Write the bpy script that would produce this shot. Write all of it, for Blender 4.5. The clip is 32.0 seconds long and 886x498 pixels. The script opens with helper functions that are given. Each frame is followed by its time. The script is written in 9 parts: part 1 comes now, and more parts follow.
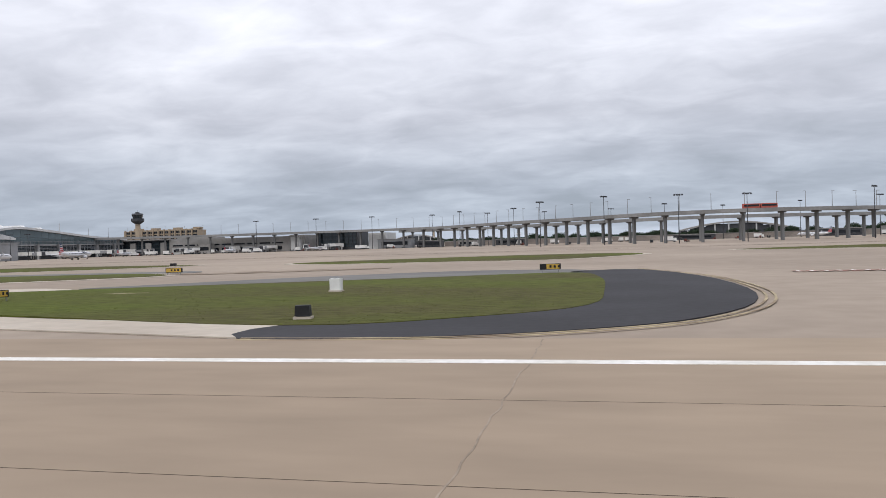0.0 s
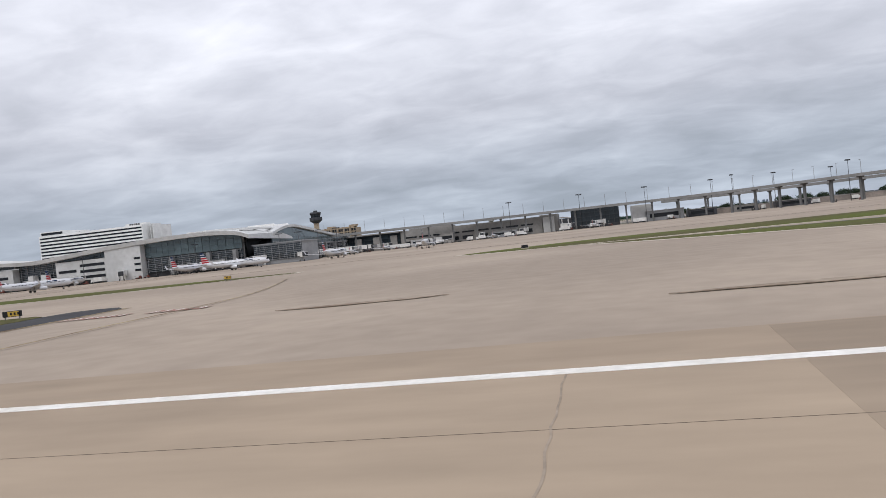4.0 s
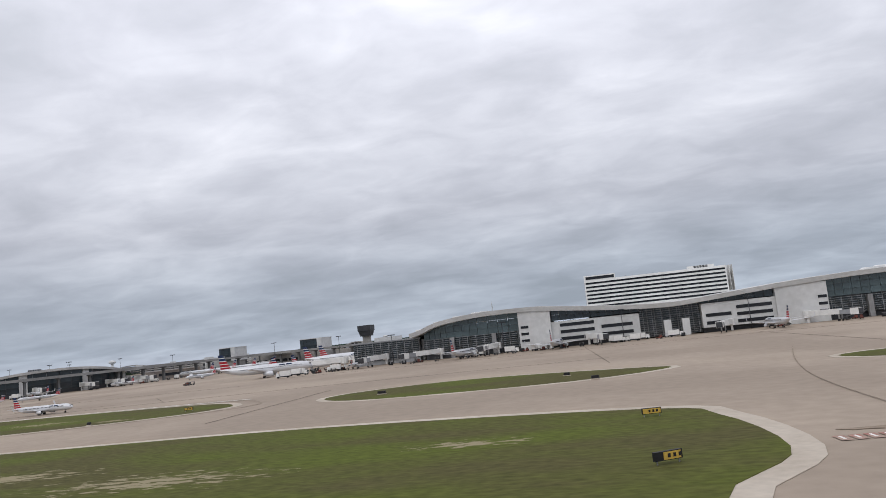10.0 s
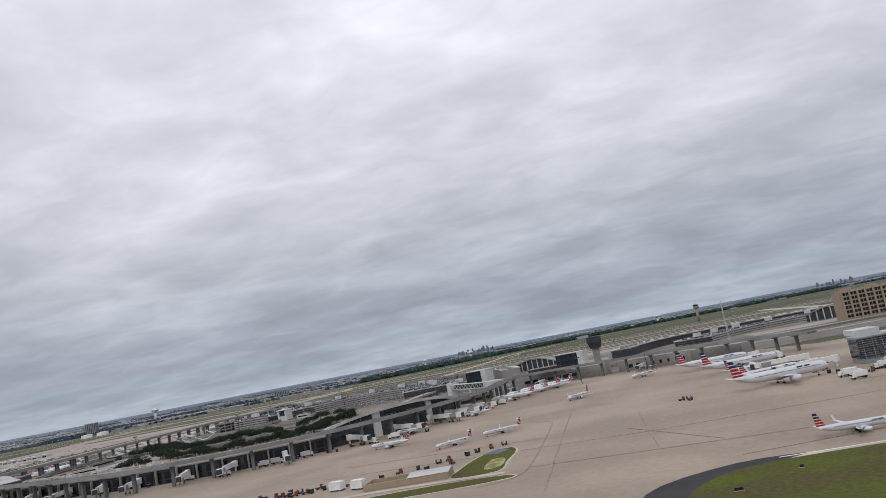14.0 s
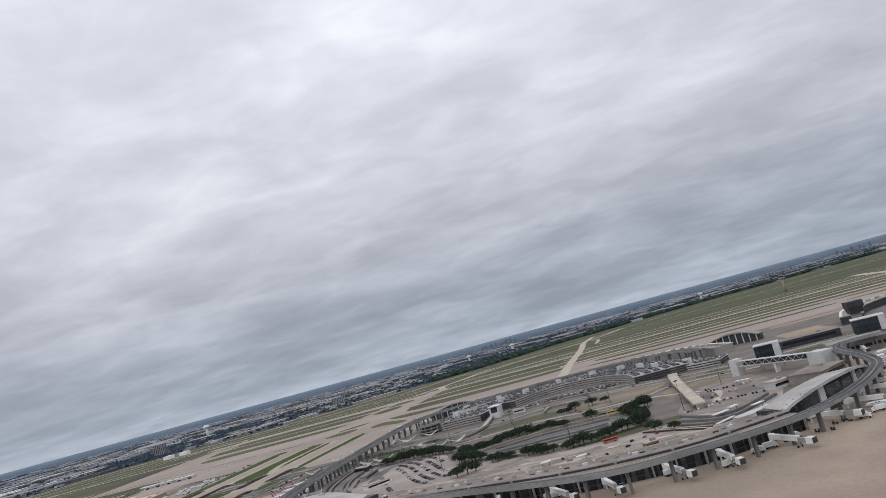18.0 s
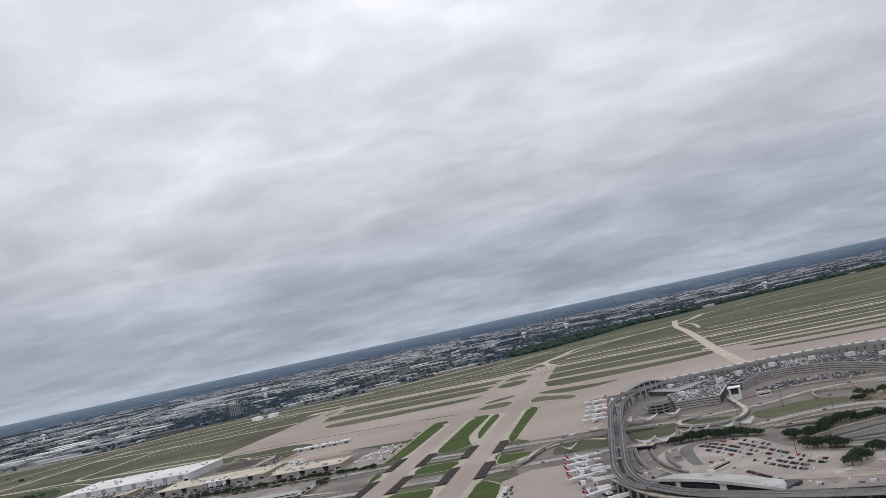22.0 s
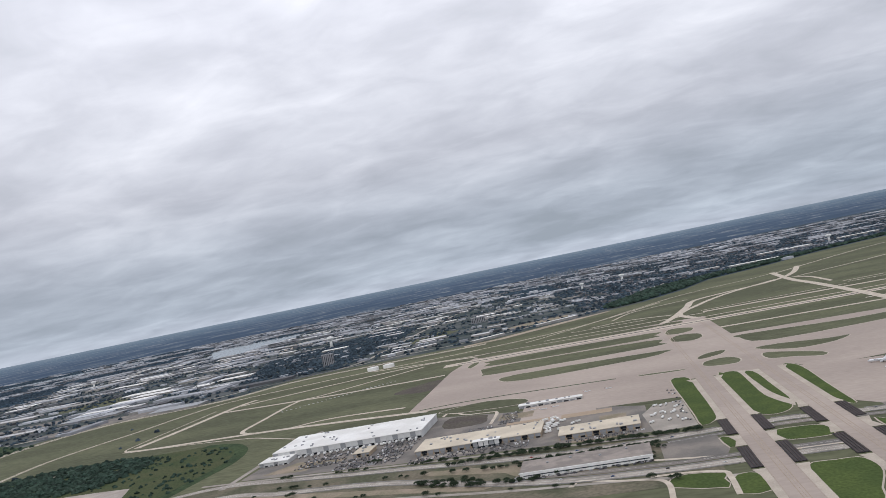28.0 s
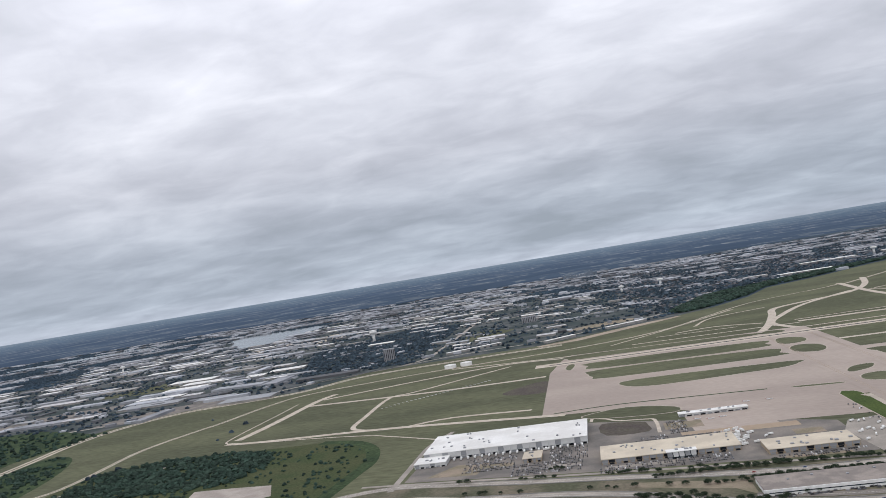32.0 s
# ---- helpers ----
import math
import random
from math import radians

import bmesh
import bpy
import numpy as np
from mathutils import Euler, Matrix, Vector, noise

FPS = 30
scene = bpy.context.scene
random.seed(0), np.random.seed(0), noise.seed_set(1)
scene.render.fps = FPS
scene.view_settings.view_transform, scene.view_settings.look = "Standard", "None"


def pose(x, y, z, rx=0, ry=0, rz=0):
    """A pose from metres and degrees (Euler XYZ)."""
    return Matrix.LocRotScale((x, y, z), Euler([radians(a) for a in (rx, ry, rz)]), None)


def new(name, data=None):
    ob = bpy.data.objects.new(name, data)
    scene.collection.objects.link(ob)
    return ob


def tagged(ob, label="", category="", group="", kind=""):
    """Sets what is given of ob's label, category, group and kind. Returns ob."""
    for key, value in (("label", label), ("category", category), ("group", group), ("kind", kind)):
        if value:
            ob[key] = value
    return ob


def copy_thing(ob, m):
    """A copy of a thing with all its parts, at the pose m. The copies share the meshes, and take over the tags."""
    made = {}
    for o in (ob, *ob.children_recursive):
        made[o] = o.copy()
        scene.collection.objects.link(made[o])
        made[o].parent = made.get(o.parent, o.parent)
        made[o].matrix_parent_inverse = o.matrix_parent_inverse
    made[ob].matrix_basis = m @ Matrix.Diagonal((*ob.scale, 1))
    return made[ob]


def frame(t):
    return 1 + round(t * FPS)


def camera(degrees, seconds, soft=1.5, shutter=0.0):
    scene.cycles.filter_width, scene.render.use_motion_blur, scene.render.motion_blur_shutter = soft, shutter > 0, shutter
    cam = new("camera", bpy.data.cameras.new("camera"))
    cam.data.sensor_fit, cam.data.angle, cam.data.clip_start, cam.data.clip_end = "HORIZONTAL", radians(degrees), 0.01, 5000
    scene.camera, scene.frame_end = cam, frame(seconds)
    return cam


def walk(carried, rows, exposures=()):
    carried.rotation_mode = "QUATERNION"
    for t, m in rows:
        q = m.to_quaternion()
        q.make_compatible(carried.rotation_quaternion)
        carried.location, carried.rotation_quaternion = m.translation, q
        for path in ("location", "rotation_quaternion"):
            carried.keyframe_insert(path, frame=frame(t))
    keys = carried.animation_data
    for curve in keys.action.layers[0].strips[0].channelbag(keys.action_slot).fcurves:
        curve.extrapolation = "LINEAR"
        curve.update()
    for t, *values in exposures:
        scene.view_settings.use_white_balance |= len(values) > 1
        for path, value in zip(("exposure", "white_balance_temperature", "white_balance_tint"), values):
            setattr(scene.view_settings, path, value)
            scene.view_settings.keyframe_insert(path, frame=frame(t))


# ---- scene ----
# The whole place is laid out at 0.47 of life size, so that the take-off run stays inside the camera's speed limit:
# x runs along the runway (the aircraft moves towards minus x), y leads from the runway to the terminals.
K = 0.47
cam = camera(60.62, 32.0, soft=0.65)
PATH = [
    (0.0, 0.00, -2.04, 2.49, 12.55, -0.57, 1.72),
    (0.5, -15.21, -1.84, 2.50, 12.71, -0.45, 1.86),
    (1.0, -30.62, -1.65, 2.45, 12.73, -0.59, 1.65),
    (1.5, -46.22, -1.45, 2.49, 12.20, -0.86, 1.49),
    (2.0, -62.02, -1.20, 2.39, 11.54, -0.93, 1.11),
    (2.5, -78.01, -0.89, 2.51, 11.32, -0.84, 1.27),
    (3.0, -94.19, -0.53, 2.51, 11.33, -0.88, 2.57),
    (3.5, -110.57, -0.15, 2.51, 11.51, -0.92, 4.41),
    (4.0, -127.14, 0.21, 2.51, 11.84, -0.83, 6.22),
    (4.5, -143.90, 0.55, 2.52, 12.27, -0.49, 7.38),
    (5.0, -160.84, 0.84, 2.50, 12.78, 0.23, 7.32),
    (5.5, -177.95, 1.07, 2.53, 14.65, 1.24, 6.78),
    (6.0, -195.25, 1.22, 2.59, 14.58, 2.02, 5.73),
    (6.5, -212.73, 1.24, 2.61, 13.95, 2.73, 5.59),
    (7.0, -230.41, 1.17, 2.92, 13.64, 3.53, 5.69),
    (7.5, -248.29, 1.03, 3.32, 13.34, 4.32, 5.81),
    (8.0, -266.37, 0.86, 3.83, 12.94, 4.98, 5.71),
    (8.5, -284.63, 0.70, 4.50, 12.84, 5.49, 5.76),
    (9.0, -303.04, 0.57, 5.34, 14.19, 6.08, 5.89),
    (9.5, -321.53, 0.50, 6.36, 12.17, 6.33, 5.60),
    (10.0, -340.03, 0.46, 7.58, 11.99, 6.39, 6.01),
    (10.5, -358.54, 0.45, 9.02, 12.63, 6.55, 7.17),
    (11.0, -377.05, 0.43, 10.66, 12.93, 6.56, 8.44),
    (11.5, -395.56, 0.36, 12.48, 12.86, 6.75, 9.18),
    (12.0, -414.06, 0.24, 14.43, 12.65, 7.08, 9.31),
    (12.5, -432.55, 0.09, 16.53, 12.36, 7.31, 9.31),
    (13.0, -451.03, -0.04, 18.85, 11.86, 7.45, 9.60),
    (13.5, -469.49, -0.10, 21.41, 11.65, 7.68, 9.88),
    (14.0, -487.94, -0.11, 24.17, 11.68, 8.01, 10.76),
    (14.5, -506.38, -0.09, 27.13, 11.83, 8.23, 11.23),
    (15.0, -524.82, -0.06, 30.26, 11.96, 8.30, 11.60),
    (15.5, -543.26, -0.02, 33.51, 11.92, 8.38, 12.74),
    (16.0, -561.70, 0.02, 36.83, 11.77, 8.39, 13.49),
    (16.5, -580.14, 0.05, 40.22, 11.59, 8.33, 13.97),
    (17.0, -598.57, 0.07, 43.69, 11.44, 8.22, 14.31),
    (17.5, -617.01, 0.07, 47.23, 11.41, 8.06, 14.64),
    (18.0, -635.44, 0.03, 50.85, 11.55, 7.84, 15.07),
    (18.5, -653.87, -0.03, 54.53, 12.03, 7.66, 14.81),
    (19.0, -672.29, -0.10, 58.25, 12.56, 7.34, 14.16),
    (19.5, -690.70, -0.18, 62.02, 12.82, 6.97, 13.47),
    (20.0, -709.08, -0.24, 65.83, 12.83, 6.87, 12.95),
    (20.5, -727.43, -0.27, 69.69, 13.00, 7.18, 12.45),
    (21.0, -745.75, -0.27, 73.57, 12.97, 7.36, 11.98),
    (21.5, -764.04, -0.24, 77.44, 12.66, 7.00, 11.79),
    (22.0, -782.28, -0.19, 81.28, 12.25, 6.17, 11.99),
    (22.5, -800.49, -0.14, 85.08, 12.39, 5.40, 12.31),
    (23.0, -818.67, -0.11, 88.84, 12.85, 4.94, 12.31),
    (23.5, -836.81, -0.09, 92.58, 13.15, 4.70, 12.22),
    (24.0, -854.92, -0.09, 96.32, 13.06, 4.45, 11.80),
    (24.5, -873.00, -0.09, 100.08, 12.85, 4.24, 11.39),
    (25.0, -891.05, -0.09, 103.87, 12.77, 4.14, 11.24),
    (25.5, -909.09, -0.07, 107.69, 12.81, 3.86, 11.15),
    (26.0, -927.10, -0.04, 111.53, 12.65, 3.34, 11.26),
    (26.5, -945.09, 0.01, 115.36, 12.36, 2.73, 11.47),
    (27.0, -963.07, 0.05, 119.15, 12.01, 2.22, 11.65),
    (27.5, -981.04, 0.09, 122.89, 11.67, 1.98, 11.69),
    (28.0, -999.00, 0.12, 126.54, 11.40, 2.18, 11.47),
    (28.5, -1016.94, 0.14, 130.09, 11.18, 2.72, 11.30),
    (29.0, -1034.89, 0.13, 133.54, 11.04, 3.20, 10.96),
    (29.5, -1052.82, 0.12, 136.90, 10.96, 3.34, 10.58),
    (30.0, -1070.76, 0.09, 140.17, 11.09, 3.07, 10.14),
    (30.5, -1088.69, 0.07, 143.36, 11.21, 2.46, 9.95),
    (31.0, -1106.62, 0.05, 146.49, 11.14, 1.83, 9.75),
    (31.5, -1124.55, 0.03, 149.57, 10.94, 1.57, 9.60),
    (32.0, -1142.48, 0.01, 152.64, 10.89, 1.82, 9.29),
]
walk(cam, [(t, pose(x, y, z, 90 + pitch, roll, yaw)) for t, x, y, z, yaw, pitch, roll in PATH],
     exposures=[(0.0, 0.12), (2.0, 0.04), (5.0, 0.07), (6.5, 0.01), (8.5, 0.0), (10.5, -0.12), (13.0, -0.20), (18.0, -0.23), (20.0, -0.20), (22.0, -0.17), (25.0, -0.08), (32.0, 0.01)])

# ---- light: overcast sky and a wide, weak sun ----
world = bpy.data.worlds.new("overcast")
scene.world = world
world.use_nodes = True
wn, wl = world.node_tree.nodes, world.node_tree.links
wn.clear()


def wnode(kind, **sets):
    n = wn.new(kind)
    for k, v in sets.items():
        n.inputs[k].default_value = v
    return n


def wmath(op, a, b=None):
    n = wn.new("ShaderNodeMath")
    n.operation = op
    for i, v in enumerate((a, b)):
        if v is None:
            continue
        if isinstance(v, (int, float)):
            n.inputs[i].default_value = v
        else:
            wl.new(v, n.inputs[i])
    return n.outputs[0]


def wramp(fac, stops):
    n = wn.new("ShaderNodeValToRGB")
    e = n.color_ramp.elements
    e[0].position, e[0].color = stops[0][0], (*stops[0][1], 1)
    e[1].position, e[1].color = stops[-1][0], (*stops[-1][1], 1)
    for p, c in stops[1:-1]:
        x = e.new(p)
        x.color = (*c, 1)
    wl.new(fac, n.inputs[0])
    return n.outputs[0]


def wmix(mode, fac, a, b):
    n = wn.new("ShaderNodeMix")
    n.data_type, n.blend_type = "RGBA", mode
    if isinstance(fac, (int, float)):
        n.inputs[0].default_value = fac
    else:
        wl.new(fac, n.inputs[0])
    for i, v in ((6, a), (7, b)):
        if isinstance(v, tuple):
            n.inputs[i].default_value = (*v, 1)
        else:
            wl.new(v, n.inputs[i])
    return n.outputs[2]


SUN_UP, SUN_ROUND = radians(48), radians(200)
way = wn.new("ShaderNodeTexCoord").outputs["Generated"]
split = wn.new("ShaderNodeSeparateXYZ")
wl.new(way, split.inputs[0])
up = wmath("MAXIMUM", split.outputs[2], 0.0)
low = wmath("ADD", up, 0.19)
flat_x, flat_y = wmath("DIVIDE", split.outputs[0], low), wmath("DIVIDE", split.outputs[1], low)
join = wn.new("ShaderNodeCombineXYZ")
wl.new(flat_x, join.inputs[0])
wl.new(wmath("MULTIPLY", flat_y, 1.25), join.inputs[1])
cloud_a = wnode("ShaderNodeTexNoise", Scale=1.0, Detail=6.0, Roughness=0.48, Distortion=0.35)
cloud_b = wnode("ShaderNodeTexNoise", Scale=3.4, Detail=5.0, Roughness=0.5, Distortion=0.6)
for n in (cloud_a, cloud_b):
    wl.new(join.outputs[0], n.inputs["Vector"])
cloud_c = wnode("ShaderNodeTexNoise", Scale=9.0, Detail=4.0, Roughness=0.55, Distortion=0.9)
wl.new(join.outputs[0], cloud_c.inputs["Vector"])
thick = wmath("ADD", wmath("ADD", wmath("MULTIPLY", cloud_a.outputs[0], 0.64), wmath("MULTIPLY", cloud_b.outputs[0], 0.29)), wmath("MULTIPLY", cloud_c.outputs[0], 0.07))
cloud = wramp(thick, [(0.36, (0.60, 0.62, 0.675)), (0.46, (0.71, 0.725, 0.79)), (0.54, (0.825, 0.84, 0.905)), (0.64, (0.99, 1.0, 1.06))])
height = wramp(split.outputs[2], [(0.0, (0.68, 0.74, 0.81)), (0.02, (0.57, 0.635, 0.70)), (0.07, (0.57, 0.62, 0.675)), (0.16, (0.78, 0.795, 0.83)), (0.27, (1.06, 1.065, 1.09)), (0.42, (1.24, 1.24, 1.27)), (1.0, (1.30, 1.30, 1.33))])
above = wmix("MULTIPLY", 1.0, cloud, height)
# beyond the ground sheet the backdrop paints land paling into blue haze
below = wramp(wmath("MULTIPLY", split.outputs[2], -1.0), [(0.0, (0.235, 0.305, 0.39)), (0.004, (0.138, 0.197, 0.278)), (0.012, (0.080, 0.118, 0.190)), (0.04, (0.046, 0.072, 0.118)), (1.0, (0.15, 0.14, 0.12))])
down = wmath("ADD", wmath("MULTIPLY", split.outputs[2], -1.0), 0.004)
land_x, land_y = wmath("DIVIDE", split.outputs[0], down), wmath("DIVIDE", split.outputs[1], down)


def land(sx, sy):
    n = wn.new("ShaderNodeCombineXYZ")
    wl.new(wmath("MULTIPLY", land_x, sx), n.inputs[0])
    wl.new(wmath("MULTIPLY", land_y, sy), n.inputs[1])
    return n.outputs[0]


# far towns: clusters of pale roofs between dark woods
woods = wnode("ShaderNodeTexNoise", Scale=0.26, Detail=4.0, Roughness=0.6)
wl.new(land(1.0, 0.8), woods.inputs["Vector"])
cells = wnode("ShaderNodeTexVoronoi", Scale=1.0)
wl.new(land(1.7, 0.75), cells.inputs["Vector"])
pick = wn.new("ShaderNodeSeparateColor")
wl.new(cells.outputs["Color"], pick.inputs[0])
roofs = wmath("MULTIPLY", wmath("GREATER_THAN", pick.outputs[0], 0.6), wramp(woods.outputs[0], [(0.46, (0, 0, 0)), (0.58, (1, 1, 1))]))
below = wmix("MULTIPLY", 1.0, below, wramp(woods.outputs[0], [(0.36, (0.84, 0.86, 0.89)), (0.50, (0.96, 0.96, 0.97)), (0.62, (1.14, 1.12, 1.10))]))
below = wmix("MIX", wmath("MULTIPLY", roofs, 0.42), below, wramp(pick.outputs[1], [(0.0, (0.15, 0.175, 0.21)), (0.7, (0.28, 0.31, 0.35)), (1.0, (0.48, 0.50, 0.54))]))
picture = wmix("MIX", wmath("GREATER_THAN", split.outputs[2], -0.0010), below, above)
sky = wn.new("ShaderNodeTexSky")
sky.sky_type, sky.sun_disc, sky.sun_elevation, sky.sun_rotation = "NISHITA", False, SUN_UP, SUN_ROUND
bg_sky, bg_cloud = wnode("ShaderNodeBackground", Strength=0.06), wnode("ShaderNodeBackground", Strength=1.0)
wl.new(sky.outputs[0], bg_sky.inputs[0])
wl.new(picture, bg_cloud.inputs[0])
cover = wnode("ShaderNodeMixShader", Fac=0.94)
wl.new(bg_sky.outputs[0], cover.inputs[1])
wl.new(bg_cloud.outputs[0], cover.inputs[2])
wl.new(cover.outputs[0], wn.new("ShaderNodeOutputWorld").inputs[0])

sun = new("sun", bpy.data.lights.new("sun", "SUN"))
sun.data.energy, sun.data.angle, sun.data.color = 0.72, radians(25), (1.0, 0.95, 0.88)
sun.rotation_euler = (radians(90) - SUN_UP, 0, radians(180) - SUN_ROUND)

# ---- materials ----
def mat(name, base, rough=0.85, metal=0.0, var=0.22, big=0.05, fine=1.2, bump=0.15, spec=0.3, second=None, stretch=(1, 1, 1), ramp=(0.42, 0.62), random=0.0):
    """A surface with stains at one scale and grain at another; second: a colour that comes through in patches."""
    m = bpy.data.materials.new(name)
    m.use_nodes = True
    nt = m.node_tree
    n, l = nt.nodes, nt.links
    b = n["Principled BSDF"]
    b.inputs["Roughness"].default_value, b.inputs["Metallic"].default_value = rough, metal
    b.inputs["Specular IOR Level"].default_value = spec
    co, mp = n.new("ShaderNodeTexCoord"), n.new("ShaderNodeMapping")
    mp.inputs["Scale"].default_value = stretch
    l.new(co.outputs["Object"], mp.inputs[0])
    na, nb = n.new("ShaderNodeTexNoise"), n.new("ShaderNodeTexNoise")
    na.inputs["Scale"].default_value, nb.inputs["Scale"].default_value = big, fine
    na.inputs["Detail"].default_value, nb.inputs["Detail"].default_value = 6, 5
    for x in (na, nb):
        l.new(mp.outputs[0], x.inputs["Vector"])
    other = second or tuple(c * 0.72 for c in base)
    r = n.new("ShaderNodeValToRGB")
    r.color_ramp.elements[0].position, r.color_ramp.elements[1].position = ramp
    r.color_ramp.elements[0].color, r.color_ramp.elements[1].color = (*other, 1), (*base, 1)
    l.new(na.outputs[0], r.inputs[0])
    ra = n.new("ShaderNodeMapRange")
    ra.inputs[1].default_value, ra.inputs[2].default_value = 0.25, 0.75
    ra.inputs[3].default_value, ra.inputs[4].default_value = 1 - var, 1 + var
    l.new(nb.outputs[0], ra.inputs[0])
    mx = n.new("ShaderNodeVectorMath")
    mx.operation = "SCALE"
    l.new(r.outputs[0], mx.inputs[0])
    if random:
        oi, mr, mm = n.new("ShaderNodeObjectInfo"), n.new("ShaderNodeMapRange"), n.new("ShaderNodeMath")
        mr.inputs[3].default_value, mr.inputs[4].default_value = 1 - random, 1 + random
        mm.operation = "MULTIPLY"
        l.new(oi.outputs["Random"], mr.inputs[0])
        l.new(mr.outputs[0], mm.inputs[0])
        l.new(ra.outputs[0], mm.inputs[1])
        l.new(mm.outputs[0], mx.inputs["Scale"])
    else:
        l.new(ra.outputs[0], mx.inputs["Scale"])
    l.new(mx.outputs[0], b.inputs["Base Color"])
    if bump:
        bp = n.new("ShaderNodeBump")
        bp.inputs["Strength"].default_value, bp.inputs["Distance"].default_value = bump, 0.05
        l.new(nb.outputs[0], bp.inputs["Height"])
        l.new(bp.outputs[0], b.inputs["Normal"])
    return m


def island(m, lo=0.6, hi=1.4):
    """Joined pieces take a shade of their own, piece by piece."""
    nt = m.node_tree
    n, l = nt.nodes, nt.links
    b = n["Principled BSDF"]
    src = b.inputs["Base Color"].links[0].from_socket
    g, mr, v = n.new("ShaderNodeNewGeometry"), n.new("ShaderNodeMapRange"), n.new("ShaderNodeVectorMath")
    mr.inputs[3].default_value, mr.inputs[4].default_value = lo, hi
    v.operation = "SCALE"
    l.new(g.outputs["Random Per Island"], mr.inputs[0])
    l.new(src, v.inputs[0])
    l.new(mr.outputs[0], v.inputs["Scale"])
    l.new(v.outputs[0], b.inputs["Base Color"])
    return m


M_CONC = mat("concrete_pavement", (0.385, 0.302, 0.218), 0.9, var=0.12, big=0.05, fine=0.9, second=(0.315, 0.244, 0.176), stretch=(0.35, 1, 1), bump=0.05)
M_SLAB = mat("darker_concrete", (0.325, 0.254, 0.184), 0.9, var=0.12, big=0.05, fine=0.9, second=(0.268, 0.208, 0.151), stretch=(0.35, 1, 1), bump=0.05)
M_CONC_LIGHT = mat("pale_concrete", (0.55, 0.49, 0.41), 0.9, var=0.10, big=0.12, fine=1.5, second=(0.44, 0.38, 0.31))
M_TAXI = mat("taxiway_concrete", (0.375, 0.306, 0.240), 0.9, var=0.10, big=0.03, fine=0.7, second=(0.30, 0.243, 0.190), bump=0.05)
M_EASTC = mat("pinkish_concrete", (0.385, 0.325, 0.280), 0.9, var=0.09, big=0.012, fine=0.3, second=(0.325, 0.272, 0.236), stretch=(0.5, 1, 1), bump=0.03)
M_RUBBER = mat("tyre_rubber", (0.30, 0.24, 0.185), 0.9, var=0.2, big=0.4, fine=3, second=(0.34, 0.275, 0.215), stretch=(0.2, 1, 1))
M_BURNT = mat("scorched_grass", (0.085, 0.072, 0.066), 0.95, var=0.3, big=0.06, fine=0.4, second=(0.10, 0.09, 0.072), spec=0.1)
M_SHOULDER = mat("shoulder_concrete", (0.45, 0.395, 0.33), 0.9, var=0.12, big=0.08, fine=1.0, second=(0.385, 0.335, 0.28))
M_SCRUB = mat("scrub_grass", (0.050, 0.068, 0.030), 0.95, var=0.35, big=0.03, fine=0.4, second=(0.066, 0.076, 0.036), spec=0.1)
M_STAIN = mat("dirt_stain", (0.20, 0.15, 0.105), 0.9, var=0.3, big=0.3, fine=2.0, second=(0.31, 0.25, 0.19))
M_GREYC = mat("grey_concrete", (0.33, 0.32, 0.305), 0.85, var=0.12, big=0.1, fine=1.0, second=(0.25, 0.243, 0.232))
M_ASPH = mat("asphalt", (0.044, 0.043, 0.047), 0.92, var=0.15, big=0.15, fine=3.0, second=(0.034, 0.033, 0.036))
M_CONCG = mat("road_concrete", (0.36, 0.325, 0.285), 0.9, var=0.1, big=0.05, fine=0.8, second=(0.27, 0.245, 0.215))
M_ROAD = mat("road_surface", (0.225, 0.20, 0.175), 0.9, var=0.14, big=0.04, fine=0.8, second=(0.14, 0.13, 0.12))
M_YARD = mat("yard_asphalt", (0.150, 0.134, 0.119), 0.9, var=0.16, big=0.05, fine=0.8, second=(0.205, 0.182, 0.160))
M_LANE = mat("worn_lane", (0.135, 0.131, 0.126), 0.9, var=0.14, big=0.06, fine=0.8, second=(0.175, 0.168, 0.158), stretch=(0.4, 1, 1))
M_GRASS = mat("mown_grass", (0.090, 0.108, 0.019), 0.95, var=0.34, big=0.09, fine=2.2, second=(0.086, 0.080, 0.029), bump=0.4, stretch=(0.5, 1, 1), spec=0.1)
